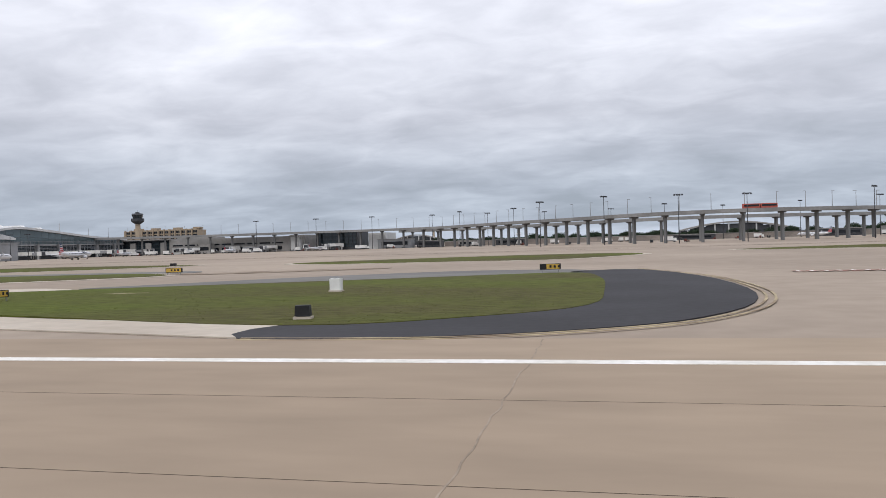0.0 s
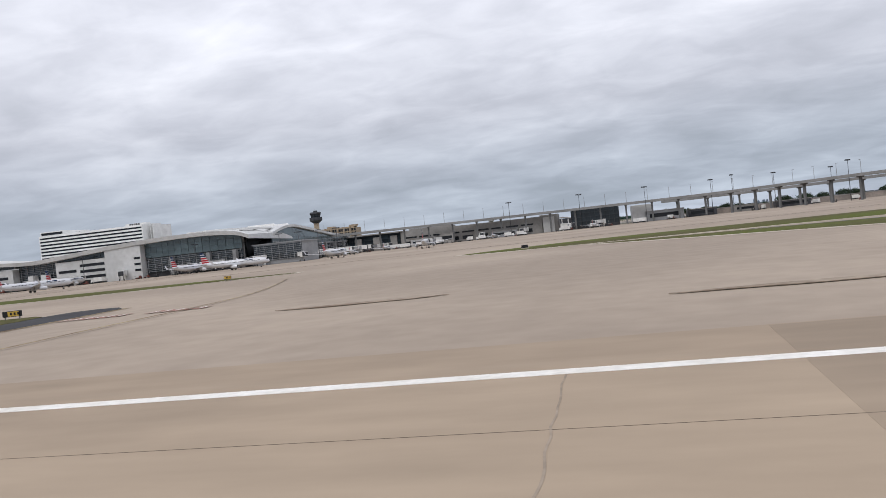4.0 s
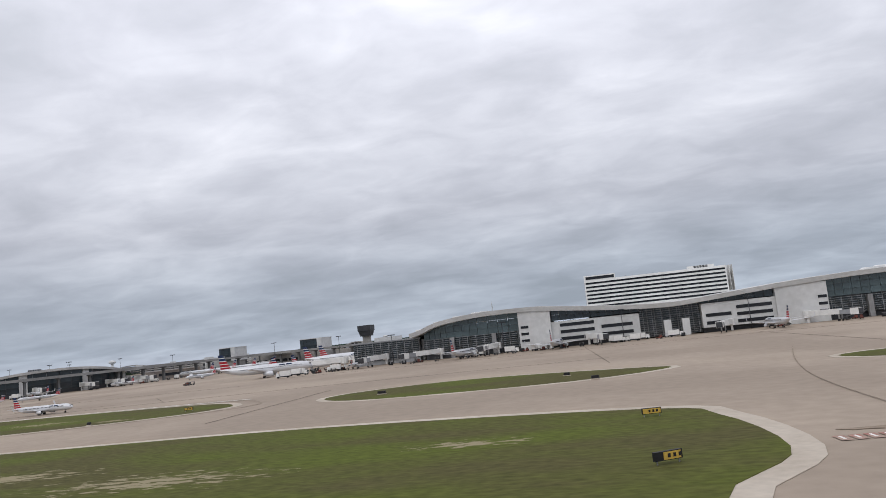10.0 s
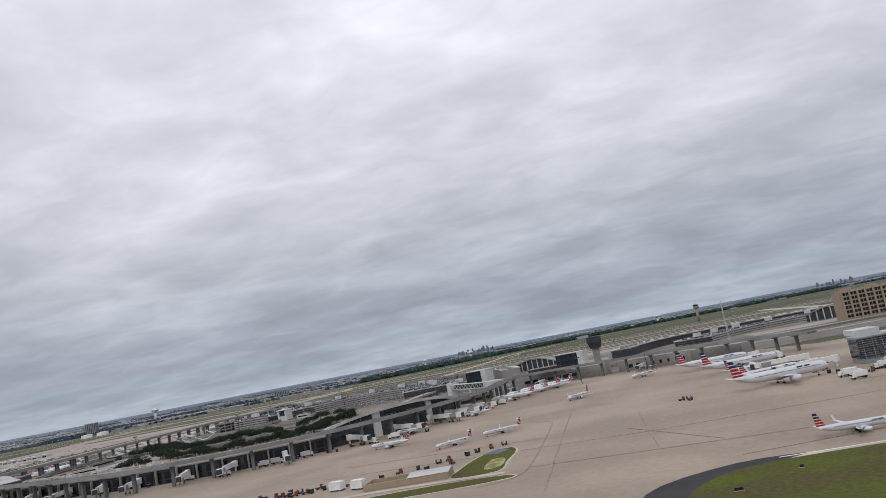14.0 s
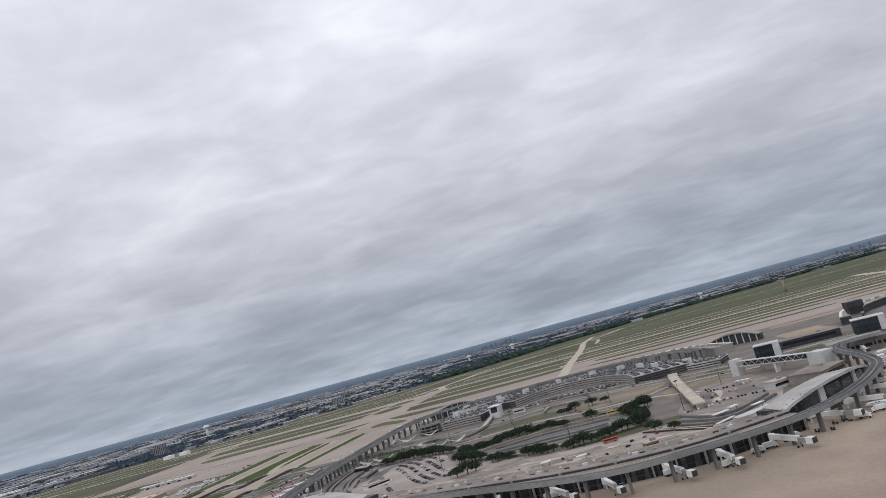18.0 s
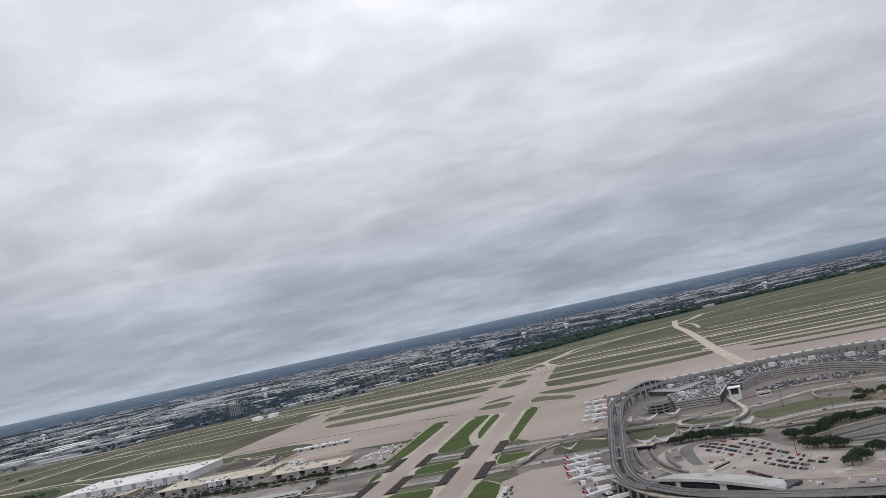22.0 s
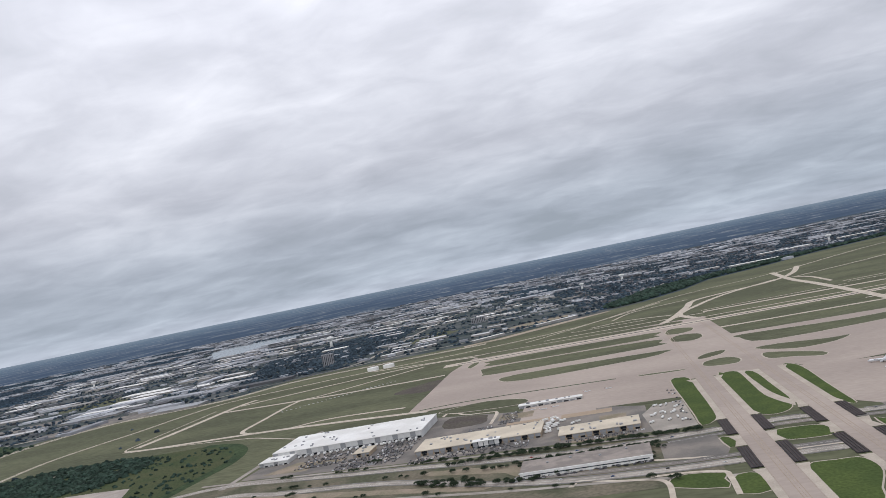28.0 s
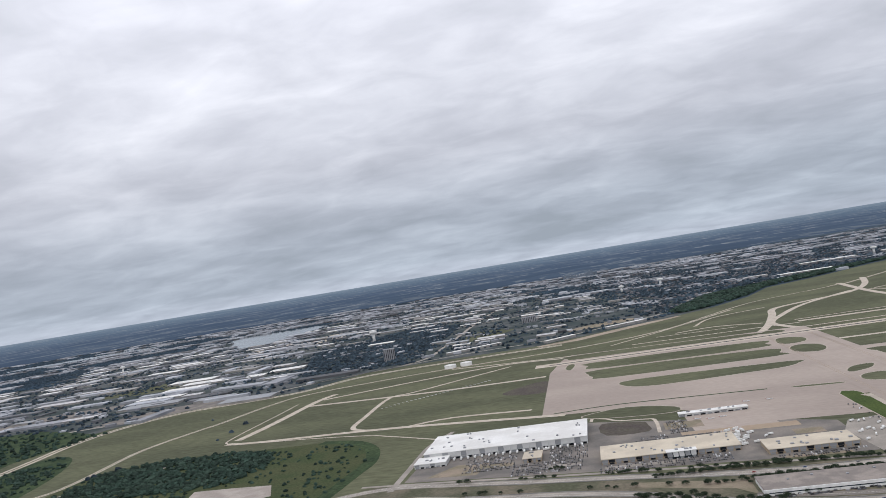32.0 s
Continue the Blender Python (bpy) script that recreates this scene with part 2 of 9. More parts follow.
def worn(m, spots, bare):
    """Bare ground shows through round the spots (x, y, reach), in ragged patches."""
    nt = m.node_tree
    n, l = nt.nodes, nt.links
    b = n["Principled BSDF"]
    src = b.inputs["Base Color"].links[0].from_socket
    co, mp = n.new("ShaderNodeTexCoord"), n.new("ShaderNodeMapping")
    mp.inputs["Scale"].default_value = (1, 2.6, 1)
    l.new(co.outputs["Object"], mp.inputs[0])
    mask = None
    for x, y, reach in spots:
        d, f = n.new("ShaderNodeVectorMath"), n.new("ShaderNodeMapRange")
        d.operation = "DISTANCE"
        d.inputs[1].default_value = (x, y * 2.6, 0)
        l.new(mp.outputs[0], d.inputs[0])
        f.inputs[2].default_value, f.inputs[3].default_value, f.inputs[4].default_value = reach, 1.0, 0.0
        l.new(d.outputs["Value"], f.inputs[0])
        if mask is None:
            mask = f.outputs[0]
        else:
            mx = n.new("ShaderNodeMath")
            mx.operation = "MAXIMUM"
            l.new(mask, mx.inputs[0])
            l.new(f.outputs[0], mx.inputs[1])
            mask = mx.outputs[0]
    no = n.new("ShaderNodeTexNoise")
    no.inputs["Scale"].default_value, no.inputs["Detail"].default_value, no.inputs["Roughness"].default_value = 0.55, 7, 0.6
    l.new(mp.outputs[0], no.inputs["Vector"])
    ad, mu, r, mix = n.new("ShaderNodeMath"), n.new("ShaderNodeMath"), n.new("ShaderNodeMapRange"), n.new("ShaderNodeMix")
    mu.operation, mu.inputs[1].default_value = "MULTIPLY", 0.34
    l.new(mask, mu.inputs[0])
    l.new(mu.outputs[0], ad.inputs[0])
    l.new(no.outputs[0], ad.inputs[1])
    r.inputs[1].default_value, r.inputs[2].default_value = 0.715, 0.775
    l.new(ad.outputs[0], r.inputs[0])
    mix.data_type = "RGBA"
    l.new(r.outputs[0], mix.inputs[0])
    l.new(src, mix.inputs[6])
    mix.inputs[7].default_value = (*bare, 1)
    l.new(mix.outputs[2], b.inputs["Base Color"])
    return m


worn(M_GRASS, [(-301, 26.5, 13), (-294, 30, 9), (-308, 31, 7), (-213, 22, 6), (-192, 26, 7), (-176, 34, 6), (-266, 37, 6), (-443, 104, 14), (-428, 106, 12), (-412, 101, 7), (-370, 46, 14), (-386, 52, 12), (-350, 52, 8), (-28, 37, 3)], (0.285, 0.245, 0.155))
M_DRY = mat("dry_grass_patch", (0.40, 0.36, 0.20), 0.95, var=0.3, big=0.5, fine=3.0, second=(0.20, 0.20, 0.07), spec=0.1)
M_FIELD = mat("airfield_grass", (0.122, 0.127, 0.077), 0.95, var=0.28, big=0.012, fine=0.2, second=(0.088, 0.094, 0.058), stretch=(0.4, 1, 1), spec=0.1)
# distance haze is put into this land's blue base colour
M_HAZED_LAND = mat("land", (0.056, 0.080, 0.100), 0.95, var=0.4, big=0.006, fine=0.05, second=(0.040, 0.061, 0.082), spec=0.05, ramp=(0.42, 0.66))
M_WOOD = mat("woodland_floor", (0.05, 0.075, 0.035), 0.95, var=0.5, big=0.03, fine=0.3, second=(0.03, 0.05, 0.025), spec=0.1)
M_WHITE = mat("white_paint", (0.80, 0.80, 0.78), 0.55, var=0.06, big=0.3, fine=2.5, second=(0.70, 0.70, 0.68), bump=0.02)
M_LINE = mat("line_paint", (0.82, 0.80, 0.76), 0.7, var=0.12, big=0.6, fine=5, second=(0.70, 0.67, 0.61), bump=0.03)
M_YELLOW = mat("yellow_paint", (0.62, 0.40, 0.06), 0.7, var=0.15, big=0.5, fine=4, second=(0.5, 0.33, 0.07))
M_WORN = mat("worn_paint", (0.44, 0.36, 0.22), 0.8, var=0.25, big=0.4, fine=3, second=(0.24, 0.18, 0.12))
M_RUBBED = mat("rubbed_paint", (0.24, 0.19, 0.14), 0.85, var=0.25, big=0.4, fine=3, second=(0.32, 0.26, 0.20))
M_FADED = mat("faded_red", (0.34, 0.16, 0.125), 0.85, var=0.3, big=0.5, fine=4, second=(0.36, 0.26, 0.21))
M_RED = mat("red_paint", (0.44, 0.10, 0.08), 0.7, var=0.2, big=0.5, fine=4, second=(0.40, 0.10, 0.07))
M_BLACK = mat("black_paint", (0.02, 0.02, 0.022), 0.6, var=0.2, big=0.5, fine=4)
M_SEAM = mat("joint_sealant", (0.10, 0.075, 0.055), 0.9, var=0.2, big=0.5, fine=4)
M_GLASS = mat("dark_glass", (0.030, 0.042, 0.050), 0.08, var=0.25, big=0.15, fine=0.5, second=(0.015, 0.022, 0.028), bump=0.0, spec=0.6, random=0.25)
M_GLASS2 = mat("green_glass", (0.085, 0.118, 0.128), 0.12, var=0.15, big=0.1, fine=0.4, second=(0.060, 0.088, 0.097), bump=0.0, spec=0.7, random=0.2)
M_PANEL = mat("white_panel", (0.60, 0.605, 0.60), 0.5, var=0.08, big=0.1, fine=0.8, second=(0.52, 0.525, 0.52), bump=0.02)
M_PANELG = mat("grey_panel", (0.30, 0.31, 0.325), 0.5, var=0.08, big=0.1, fine=0.8, second=(0.24, 0.25, 0.26), bump=0.02)
# dark metal parts, and solids whose near-black colour stands for shade
M_DARK = mat("dark_metal_and_shade", (0.055, 0.058, 0.065), 0.5, var=0.2, big=0.3, fine=2)
M_STEEL = mat("painted_steel", (0.33, 0.33, 0.33), 0.45, metal=0.3, var=0.1, big=0.3, fine=2)
M_ROOF = mat("white_roof", (0.78, 0.775, 0.75), 0.7, var=0.05, big=0.05, fine=0.6, second=(0.66, 0.65, 0.62))
M_CREAM = mat("cream_roof", (0.60, 0.53, 0.42), 0.8, var=0.07, big=0.06, fine=0.8, second=(0.50, 0.44, 0.35))
M_BEIGE = mat("beige_concrete", (0.34, 0.27, 0.20), 0.85, var=0.10, big=0.1, fine=1.0, second=(0.35, 0.28, 0.20))
M_TAN = mat("bare_earth", (0.285, 0.23, 0.175), 0.95, var=0.2, big=0.06, fine=0.7, second=(0.20, 0.175, 0.12))
M_PLAZA = mat("plaza_concrete", (0.40, 0.355, 0.315), 0.9, var=0.10, big=0.06, fine=0.6, second=(0.31, 0.272, 0.24))
M_WINGROOF = mat("roof_gravel", (0.30, 0.262, 0.232), 0.9, var=0.15, big=0.12, fine=1.2, second=(0.215, 0.19, 0.172))
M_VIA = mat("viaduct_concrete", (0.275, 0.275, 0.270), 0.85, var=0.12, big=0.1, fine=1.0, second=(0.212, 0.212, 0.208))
# piers and decks: their shade is put into this darker base colour
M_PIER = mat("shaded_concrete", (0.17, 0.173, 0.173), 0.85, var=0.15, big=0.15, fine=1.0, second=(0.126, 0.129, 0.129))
M_GARAGE = mat("garage_concrete", (0.50, 0.485, 0.465), 0.8, var=0.12, big=0.1, fine=1.0, second=(0.38, 0.37, 0.355))
M_VERGE = mat("dry_verge", (0.165, 0.145, 0.108), 0.95, var=0.3, big=0.03, fine=0.4, second=(0.088, 0.092, 0.060), spec=0.1)
M_GREEN = mat("green_turf", (0.072, 0.100, 0.030), 0.95, var=0.3, big=0.05, fine=0.6, second=(0.056, 0.082, 0.026), spec=0.1)
M_INDUSTRY = mat("town_land", (0.096, 0.104, 0.106), 0.95, var=0.35, big=0.012, fine=0.06, second=(0.046, 0.061, 0.060), spec=0.1, ramp=(0.45, 0.60))
M_PALEROOF = mat("pale_roof", (0.56, 0.55, 0.55), 0.8, var=0.08, big=0.05, fine=0.5, second=(0.46, 0.45, 0.45))
M_TOWER = mat("tower_concrete", (0.30, 0.305, 0.32), 0.85, var=0.10, big=0.1, fine=1.0, second=(0.23, 0.235, 0.25))
M_BAND = mat("window_band", (0.018, 0.021, 0.026), 0.25, var=0.2, big=0.3, fine=1.0, bump=0.0, spec=0.35, random=0.2)
M_TRUNK = mat("bark", (0.12, 0.09, 0.065), 0.9)
M_LEAF = island(mat("leaves", (0.042, 0.060, 0.036), 0.8, var=0.35, big=0.4, fine=2, second=(0.030, 0.047, 0.028), spec=0.15), 0.5, 1.4)
# far trees and forest: haze blue is mixed into the leaf colours
M_HAZED_LEAF = island(mat("hazed_leaves", (0.050, 0.071, 0.089), 0.9, var=0.3, big=0.02, fine=0.2, second=(0.036, 0.054, 0.072), spec=0.1), 0.5, 1.5)
M_HAZED_FOREST = island(mat("hazed_forest_leaves", (0.051, 0.080, 0.110), 0.9, var=0.25, big=0.004, fine=0.05, second=(0.044, 0.064, 0.084), spec=0.05), 0.7, 1.35)
M_BELT = island(mat("belt_leaves", (0.036, 0.058, 0.044), 0.9, var=0.3, big=0.03, fine=0.3, second=(0.030, 0.052, 0.040), spec=0.1), 0.5, 1.4)
M_CITYROOF = island(mat("flat_roofs", (0.35, 0.36, 0.385), 0.8, var=0.1, big=0.02, fine=0.2, second=(0.25, 0.262, 0.285)), 0.2, 1.6)
M_HOUSE = island(mat("house_roofs", (0.165, 0.16, 0.165), 0.85, var=0.15, big=0.02, fine=0.2, second=(0.11, 0.11, 0.12)), 0.4, 1.9)
# skyline towers: colour paled towards the haze behind them
M_HAZED_TOWN = mat("hazed_towers", (0.20, 0.25, 0.31), 0.8, var=0.1, big=0.02, fine=0.2)
M_TYRE = mat("rubber", (0.02, 0.02, 0.02), 0.9)
M_ENGINE = mat("polished_metal", (0.55, 0.55, 0.56), 0.3, metal=0.8, var=0.05)
M_FUSE = mat("silver_white_paint", (0.66, 0.67, 0.69), 0.3, metal=0.15, var=0.03, big=0.3, fine=2, second=(0.60, 0.61, 0.63), bump=0.0)
M_LIVR = mat("livery_red", (0.48, 0.025, 0.035), 0.35, var=0.05, bump=0.0)
M_LIVB = mat("livery_blue", (0.02, 0.04, 0.11), 0.35, var=0.05, bump=0.0)
M_TENT = mat("white_membrane", (0.85, 0.85, 0.83), 0.6, var=0.03, bump=0.0)
M_RUST = mat("rusty_deck", (0.062, 0.045, 0.042), 0.85, var=0.2, big=0.2, fine=2.0)
M_WATER = mat("water", (0.16, 0.19, 0.20), 0.12, var=0.05, bump=0.0)


# ---- building helpers ----
def part(name, bm, material, parent=None, label="", smooth=False):
    me = bpy.data.meshes.new(name)
    bm.normal_update()
    bm.to_mesh(me)
    bm.free()
    mats = material if isinstance(material, (list, tuple)) else [material]
    for m in mats:
        me.materials.append(m)
    if smooth:
        for p in me.polygons:
            p.use_smooth = True
    ob = new(name, me)
    if parent:
        ob.parent = parent
    if label:
        ob["label"] = label
    return ob


def share(name, me, m, parent=None, label=""):
    ob = new(name, me)
    ob.parent = parent
    ob.matrix_basis = m
    if label:
        ob["label"] = label
    return ob


def thing(name, label, category, at=None, group="", kind=""):
    ob = new(name)
    if at is not None:
        ob.matrix_basis = at
    return tagged(ob, label, category, group, kind)


def box(bm, x, y, z, sx, sy, sz, rz=0.0, taper=1.0):
    """A box on its base centre (x, y, z)."""
    c, s = math.cos(radians(rz)), math.sin(radians(rz))
    vs = []
    for k, f in ((0, 1.0), (1, taper)):
        for dx, dy in ((-1, -1), (1, -1), (1, 1), (-1, 1)):
            a, b = dx * sx / 2 * f, dy * sy / 2 * f
            vs.append(bm.verts.new((x + a * c - b * s, y + a * s + b * c, z + k * sz)))
    for f in ((3, 2, 1, 0), (4, 5, 6, 7), (0, 1, 5, 4), (1, 2, 6, 5), (2, 3, 7, 6), (3, 0, 4, 7)):
        bm.faces.new([vs[i] for i in f])
    return vs


def boxes(rows):
    bm = bmesh.new()
    for r in rows:
        box(bm, *r)
    return bm


def prism(bm, pts, z0, z1):
    a = [bm.verts.new((p[0], p[1], z0)) for p in pts]
    b = [bm.verts.new((p[0], p[1], z1)) for p in pts]
    area = sum(pts[i - 1][0] * pts[i][1] - pts[i][0] * pts[i - 1][1] for i in range(len(pts)))
    if area < 0:
        a.reverse(), b.reverse()
    bm.faces.new(b)
    bm.faces.new(list(reversed(a)))
    n = len(a)
    for i in range(n):
        bm.faces.new((a[i], a[(i + 1) % n], b[(i + 1) % n], b[i]))


def smooth_line(pts, n=5, closed=False):
    """A curve through the points."""
    out, m = [], len(pts)
    for i in range(m if closed else m - 1):
        p = [pts[(i + k) % m] if closed else pts[min(max(i + k, 0), m - 1)] for k in (-1, 0, 1, 2)]
        for j in range(n):
            t = j / n
            out.append(tuple(0.5 * (2 * p[1][c] + (p[2][c] - p[0][c]) * t + (2 * p[0][c] - 5 * p[1][c] + 4 * p[2][c] - p[3][c]) * t * t
                                    + (3 * p[1][c] - p[0][c] - 3 * p[2][c] + p[3][c]) * t ** 3) for c in range(len(pts[0]))))
    if not closed:
        out.append(tuple(pts[-1]))
    return out


def ribbon(bm, line, width, z0, z1, side=0.0):
    """A band of a width along a line; side shifts it to the left of the way. Line points may carry their own height."""
    rows = []
    for i, p in enumerate(line):
        q, r = line[max(i - 1, 0)], line[min(i + 1, len(line) - 1)]
        dx, dy = r[0] - q[0], r[1] - q[1]
        d = math.hypot(dx, dy) or 1
        nx, ny = -dy / d, dx / d
        h = p[2] if len(p) > 2 else 0.0
        row = []
        for o, z in ((side - width / 2, z0), (side + width / 2, z0), (side + width / 2, z1), (side - width / 2, z1)):
            row.append(bm.verts.new((p[0] + nx * o, p[1] + ny * o, h + z)))
        rows.append(row)
    for a, b in zip(rows, rows[1:]):
        for i in range(4):
            bm.faces.new((a[i], a[(i + 1) % 4], b[(i + 1) % 4], b[i]))
    bm.faces.new(rows[0][::-1])
    bm.faces.new(rows[-1])


def sheet(name, pts, z, material, label, category="ground", deep=0.04):
    bm = bmesh.new()
    prism(bm, pts, z - deep, z)
    bmesh.ops.recalc_face_normals(bm, faces=bm.faces)
    return tagged(part(name, bm, material), label, category, kind="structure")


def along(line, step, start=0.0):
    """Places at even steps along a line: x, y, heading in degrees."""
    out, need = [], start
    for a, b in zip(line, line[1:]):
        d = math.hypot(b[0] - a[0], b[1] - a[1])
        while need <= d:
            f = need / d if d else 0
            out.append((a[0] + (b[0] - a[0]) * f, a[1] + (b[1] - a[1]) * f, math.degrees(math.atan2(b[1] - a[1], b[0] - a[0]))))
            need += step
        need -= d
    return out


def tube(bm, a, b, r0, r1, n=8, caps=True):
    a, b = Vector(a), Vector(b)
    d = (b - a).normalized()
    u = d.cross(Vector((0, 0, 1)) if abs(d.z) < 0.9 else Vector((1, 0, 0))).normalized()
    v = d.cross(u)
    ra, rb = [], []
    for i in range(n):
        t = 2 * math.pi * i / n
        o = u * math.cos(t) + v * math.sin(t)
        ra.append(bm.verts.new(a + o * r0))
        rb.append(bm.verts.new(b + o * r1))
    for i in range(n):
        bm.faces.new((ra[i], rb[i], rb[(i + 1) % n], ra[(i + 1) % n]))
    if caps:
        bm.faces.new(ra)
        bm.faces.new(rb[::-1])


def inside(x, y, shape):
    odd = False
    for (a, b), (c, d) in zip(shape, shape[1:] + shape[:1]):
        if (b > y) != (d > y) and x < (c - a) * (y - b) / (d - b) + a:
            odd = not odd
    return odd

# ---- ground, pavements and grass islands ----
sheet("ground", [(-6500, -3500), (5000, -3500), (5000, 6500), (-6500, 6500)], -0.30, M_HAZED_LAND, "flat wooded land reaching the horizon, its green tinted haze blue", "ground", 0.3)
sheet("airfield_grass", [(-3200, 330), (-2300, 655), (-1930, 900), (-1890, 1040), (-1810, 1122), (-1714, 1142), (-1620, 1172), (-1560, 1290), (-1480, 1315), (-1250, 1335), (-1130, 1420), (-1006, 1500), (-930, 1560), (-830, 1690), (-756, 1850), (-612, 1955), (-430, 2130), (-277, 2225), (500, 2600), (500, -160), (2500, -160), (2500, -2600), (-4500, -2600), (-4500, -160), (-3200, -160)], -0.12, M_FIELD, "mown airfield grass between the runways", "grass", 0.1)
sheet("runway", [(-900, -18), (300, -18), (300, 16.9), (-900, 16.9)], 0.0, M_CONC, "tan concrete runway with fine joints", "runway")
sheet("apron", [(-340, 16.5), (260, 16.5), (260, 345), (-60, 372), (-230, 345), (-400, 345), (-420, 372), (-520, 398), (-545, 350), (-560, 310), (-606, 275), (-700, 300), (-840, 345), (-855, 300), (-840, 130), (-600, 120), (-520, 68), (-340, 60)], -0.04, M_TAXI, "wide tan concrete apron in front of the terminals", "apron", 0.03)
GRASS_A = smooth_line([(-51.4, 34.5), (-44, 37.8), (-35.5, 41.2), (-25.4, 44.9), (-14.8, 48.5), (-3.4, 52.4), (-0.8, 46), (-0.4, 33.5), (-0.9, 26.2), (-4.3, 22.4), (-10.1, 20), (-22.5, 23.6), (-37.5, 28.2)], 4, True)
GRASS_C = smooth_line([(-241, 17.6), (-232, 21.4), (-220, 27.5), (-207, 36), (-183, 44.2), (-168, 48), (-165.5, 40), (-165.5, 30.6), (-167.4, 22), (-172, 18.9), (-177, 17.5), (-191, 16.9), (-215, 17.1)], 4, True)
GRASS_B = smooth_line([(-128, 88), (-108, 66), (-92, 52), (-78, 47.5), (-68.6, 49.6), (-58.3, 53), (-50, 56.5), (-43, 61), (-43, 65), (-50, 69.5), (-64, 69.5), (-86, 71), (-108, 80)], 4, True)
GRASS_D = smooth_line([(-309, 23), (-313, 30), (-313, 43), (-312, 57), (-306, 67), (-285, 64.5), (-248, 61.5), (-213, 59), (-206, 54.5), (-217, 48.6), (-231, 41), (-257, 31.5), (-287, 22.8)], 4, True)
GRASS_E1 = smooth_line([(-381, 106), (-377, 115), (-361, 120), (-340, 113), (-332, 107), (-345, 98), (-371, 98)], 4, True)
GRASS_E2 = smooth_line([(-313, 101), (-300, 106), (-267, 104.5), (-262, 101), (-278, 92), (-305, 92)], 4, True)
GRASS_E3 = smooth_line([(-250, 100), (-225, 104), (-200, 102), (-170, 97), (-172, 93), (-195, 87), (-220, 88), (-244, 94)], 4, True)
GRASS_E4 = smooth_line([(-145, 99), (-130, 110), (-112, 110), (-92, 110), (-76, 107), (-61, 101.5), (-70, 91), (-80, 87), (-93, 85), (-117, 90), (-138, 93)], 4, True)
GRASS_E5 = smooth_line([(-44, 98), (-37, 105), (-26, 110), (-13, 115), (0, 113), (4, 104), (-6, 88), (-17.5, 88.4), (-27, 89.4), (-37, 91)], 4, True)
GRASS_E6 = smooth_line([(18, 118), (40, 130), (80, 130), (110, 122), (70, 108), (35, 110)], 4, True)
GRASS_F = smooth_line([(-481, 103), (-477, 115), (-466, 121.4), (-433, 121.6), (-407, 118.5), (-398, 111), (-398, 105), (-404, 100), (-422, 93.5), (-450, 91), (-468, 94)], 4, True)
GRASS_G = smooth_line([(-335.5, 35), (-331.5, 43), (-333, 57), (-338, 63.5), (-368, 69.3), (-400, 69.3), (-430, 69), (-500, 68), (-560, 50), (-560, 22), (-500, 20), (-400, 20), (-345, 21)], 4, True)
GRASS_H = smooth_line([(-522.4, 160), (-521, 172), (-518, 181), (-513.6, 183), (-511.8, 176), (-512.4, 164), (-513, 152.5), (-522, 152)], 4, True)
GRASS_I = smooth_line([(-570, 140), (-545, 144), (-525, 147), (-512, 146.4), (-509, 143), (-520, 140.4), (-542, 138.5), (-570, 134)], 4, True)


def grown(pts, d):
    """The outline moved outward by d."""
    n, out = len(pts), []
    area = sum(pts[i - 1][0] * pts[i][1] - pts[i][0] * pts[i - 1][1] for i in range(n))
    for i in range(n):
        a, b = pts[i - 1], pts[(i + 1) % n]
        dx, dy = b[0] - a[0], b[1] - a[1]
        l = math.hypot(dx, dy) or 1
        s = 1 if area > 0 else -1
        out.append((pts[i][0] + s * dy / l * d, pts[i][1] - s * dx / l * d))
    return out


for shape, edge in ((GRASS_A, 0), (GRASS_B, 1.4), (GRASS_C, 0), (GRASS_D, 1.6), (GRASS_E1, 1.2), (GRASS_E2, 1.2), (GRASS_E3, 1.2), (GRASS_E4, 1.2), (GRASS_E5, 1.2), (GRASS_E6, 1.2), (GRASS_F, 1.4), (GRASS_G, 1.6), (GRASS_H, 0.6), (GRASS_I, 0.6)):
    if edge:
        sheet("pavement_edge", grown(shape, edge), 0.0, M_CONC_LIGHT, "pale worn concrete shoulder round a grass island", "shoulder", 0.03)
    sheet("grass_island", shape, 0.03, M_GRASS, "green mown grass island beside the taxiway", "grass", 0.06)
# blacktop round the nearer tips
sheet("asphalt_shoulder", smooth_line([(-10.1, 17.0), (-4.2, 17.4), (0.2, 19.4), (2.7, 21.9), (4.9, 26.6), (5.9, 34), (5.1, 45.2), (1.9, 56), (-3, 54), (-1, 46), (-0.6, 33.5), (-1.1, 26.5), (-4.4, 22.8), (-10.1, 20.3)], 3, True), 0.012, M_ASPH, "black asphalt shoulder at the tip of the island", "shoulder")
sheet("asphalt_shoulder", smooth_line([(-176.5, 17.0), (-172, 15.4), (-167.9, 15.9), (-161.2, 25), (-160.4, 32.3), (-160.8, 47.9), (-166, 49.5), (-165.6, 40), (-165.6, 30.6), (-167.6, 22.2), (-172, 19.1)], 3, True), 0.012, M_ASPH, "black asphalt shoulder at the tip of the island", "shoulder")
sheet("asphalt_shoulder", smooth_line([(-482, 96), (-488, 104), (-484, 116), (-472, 124), (-462, 124), (-466, 121), (-477, 114), (-480, 103), (-473, 95)], 3, True), 0.02, M_ASPH, "black asphalt shoulder at the tip of the island", "shoulder")
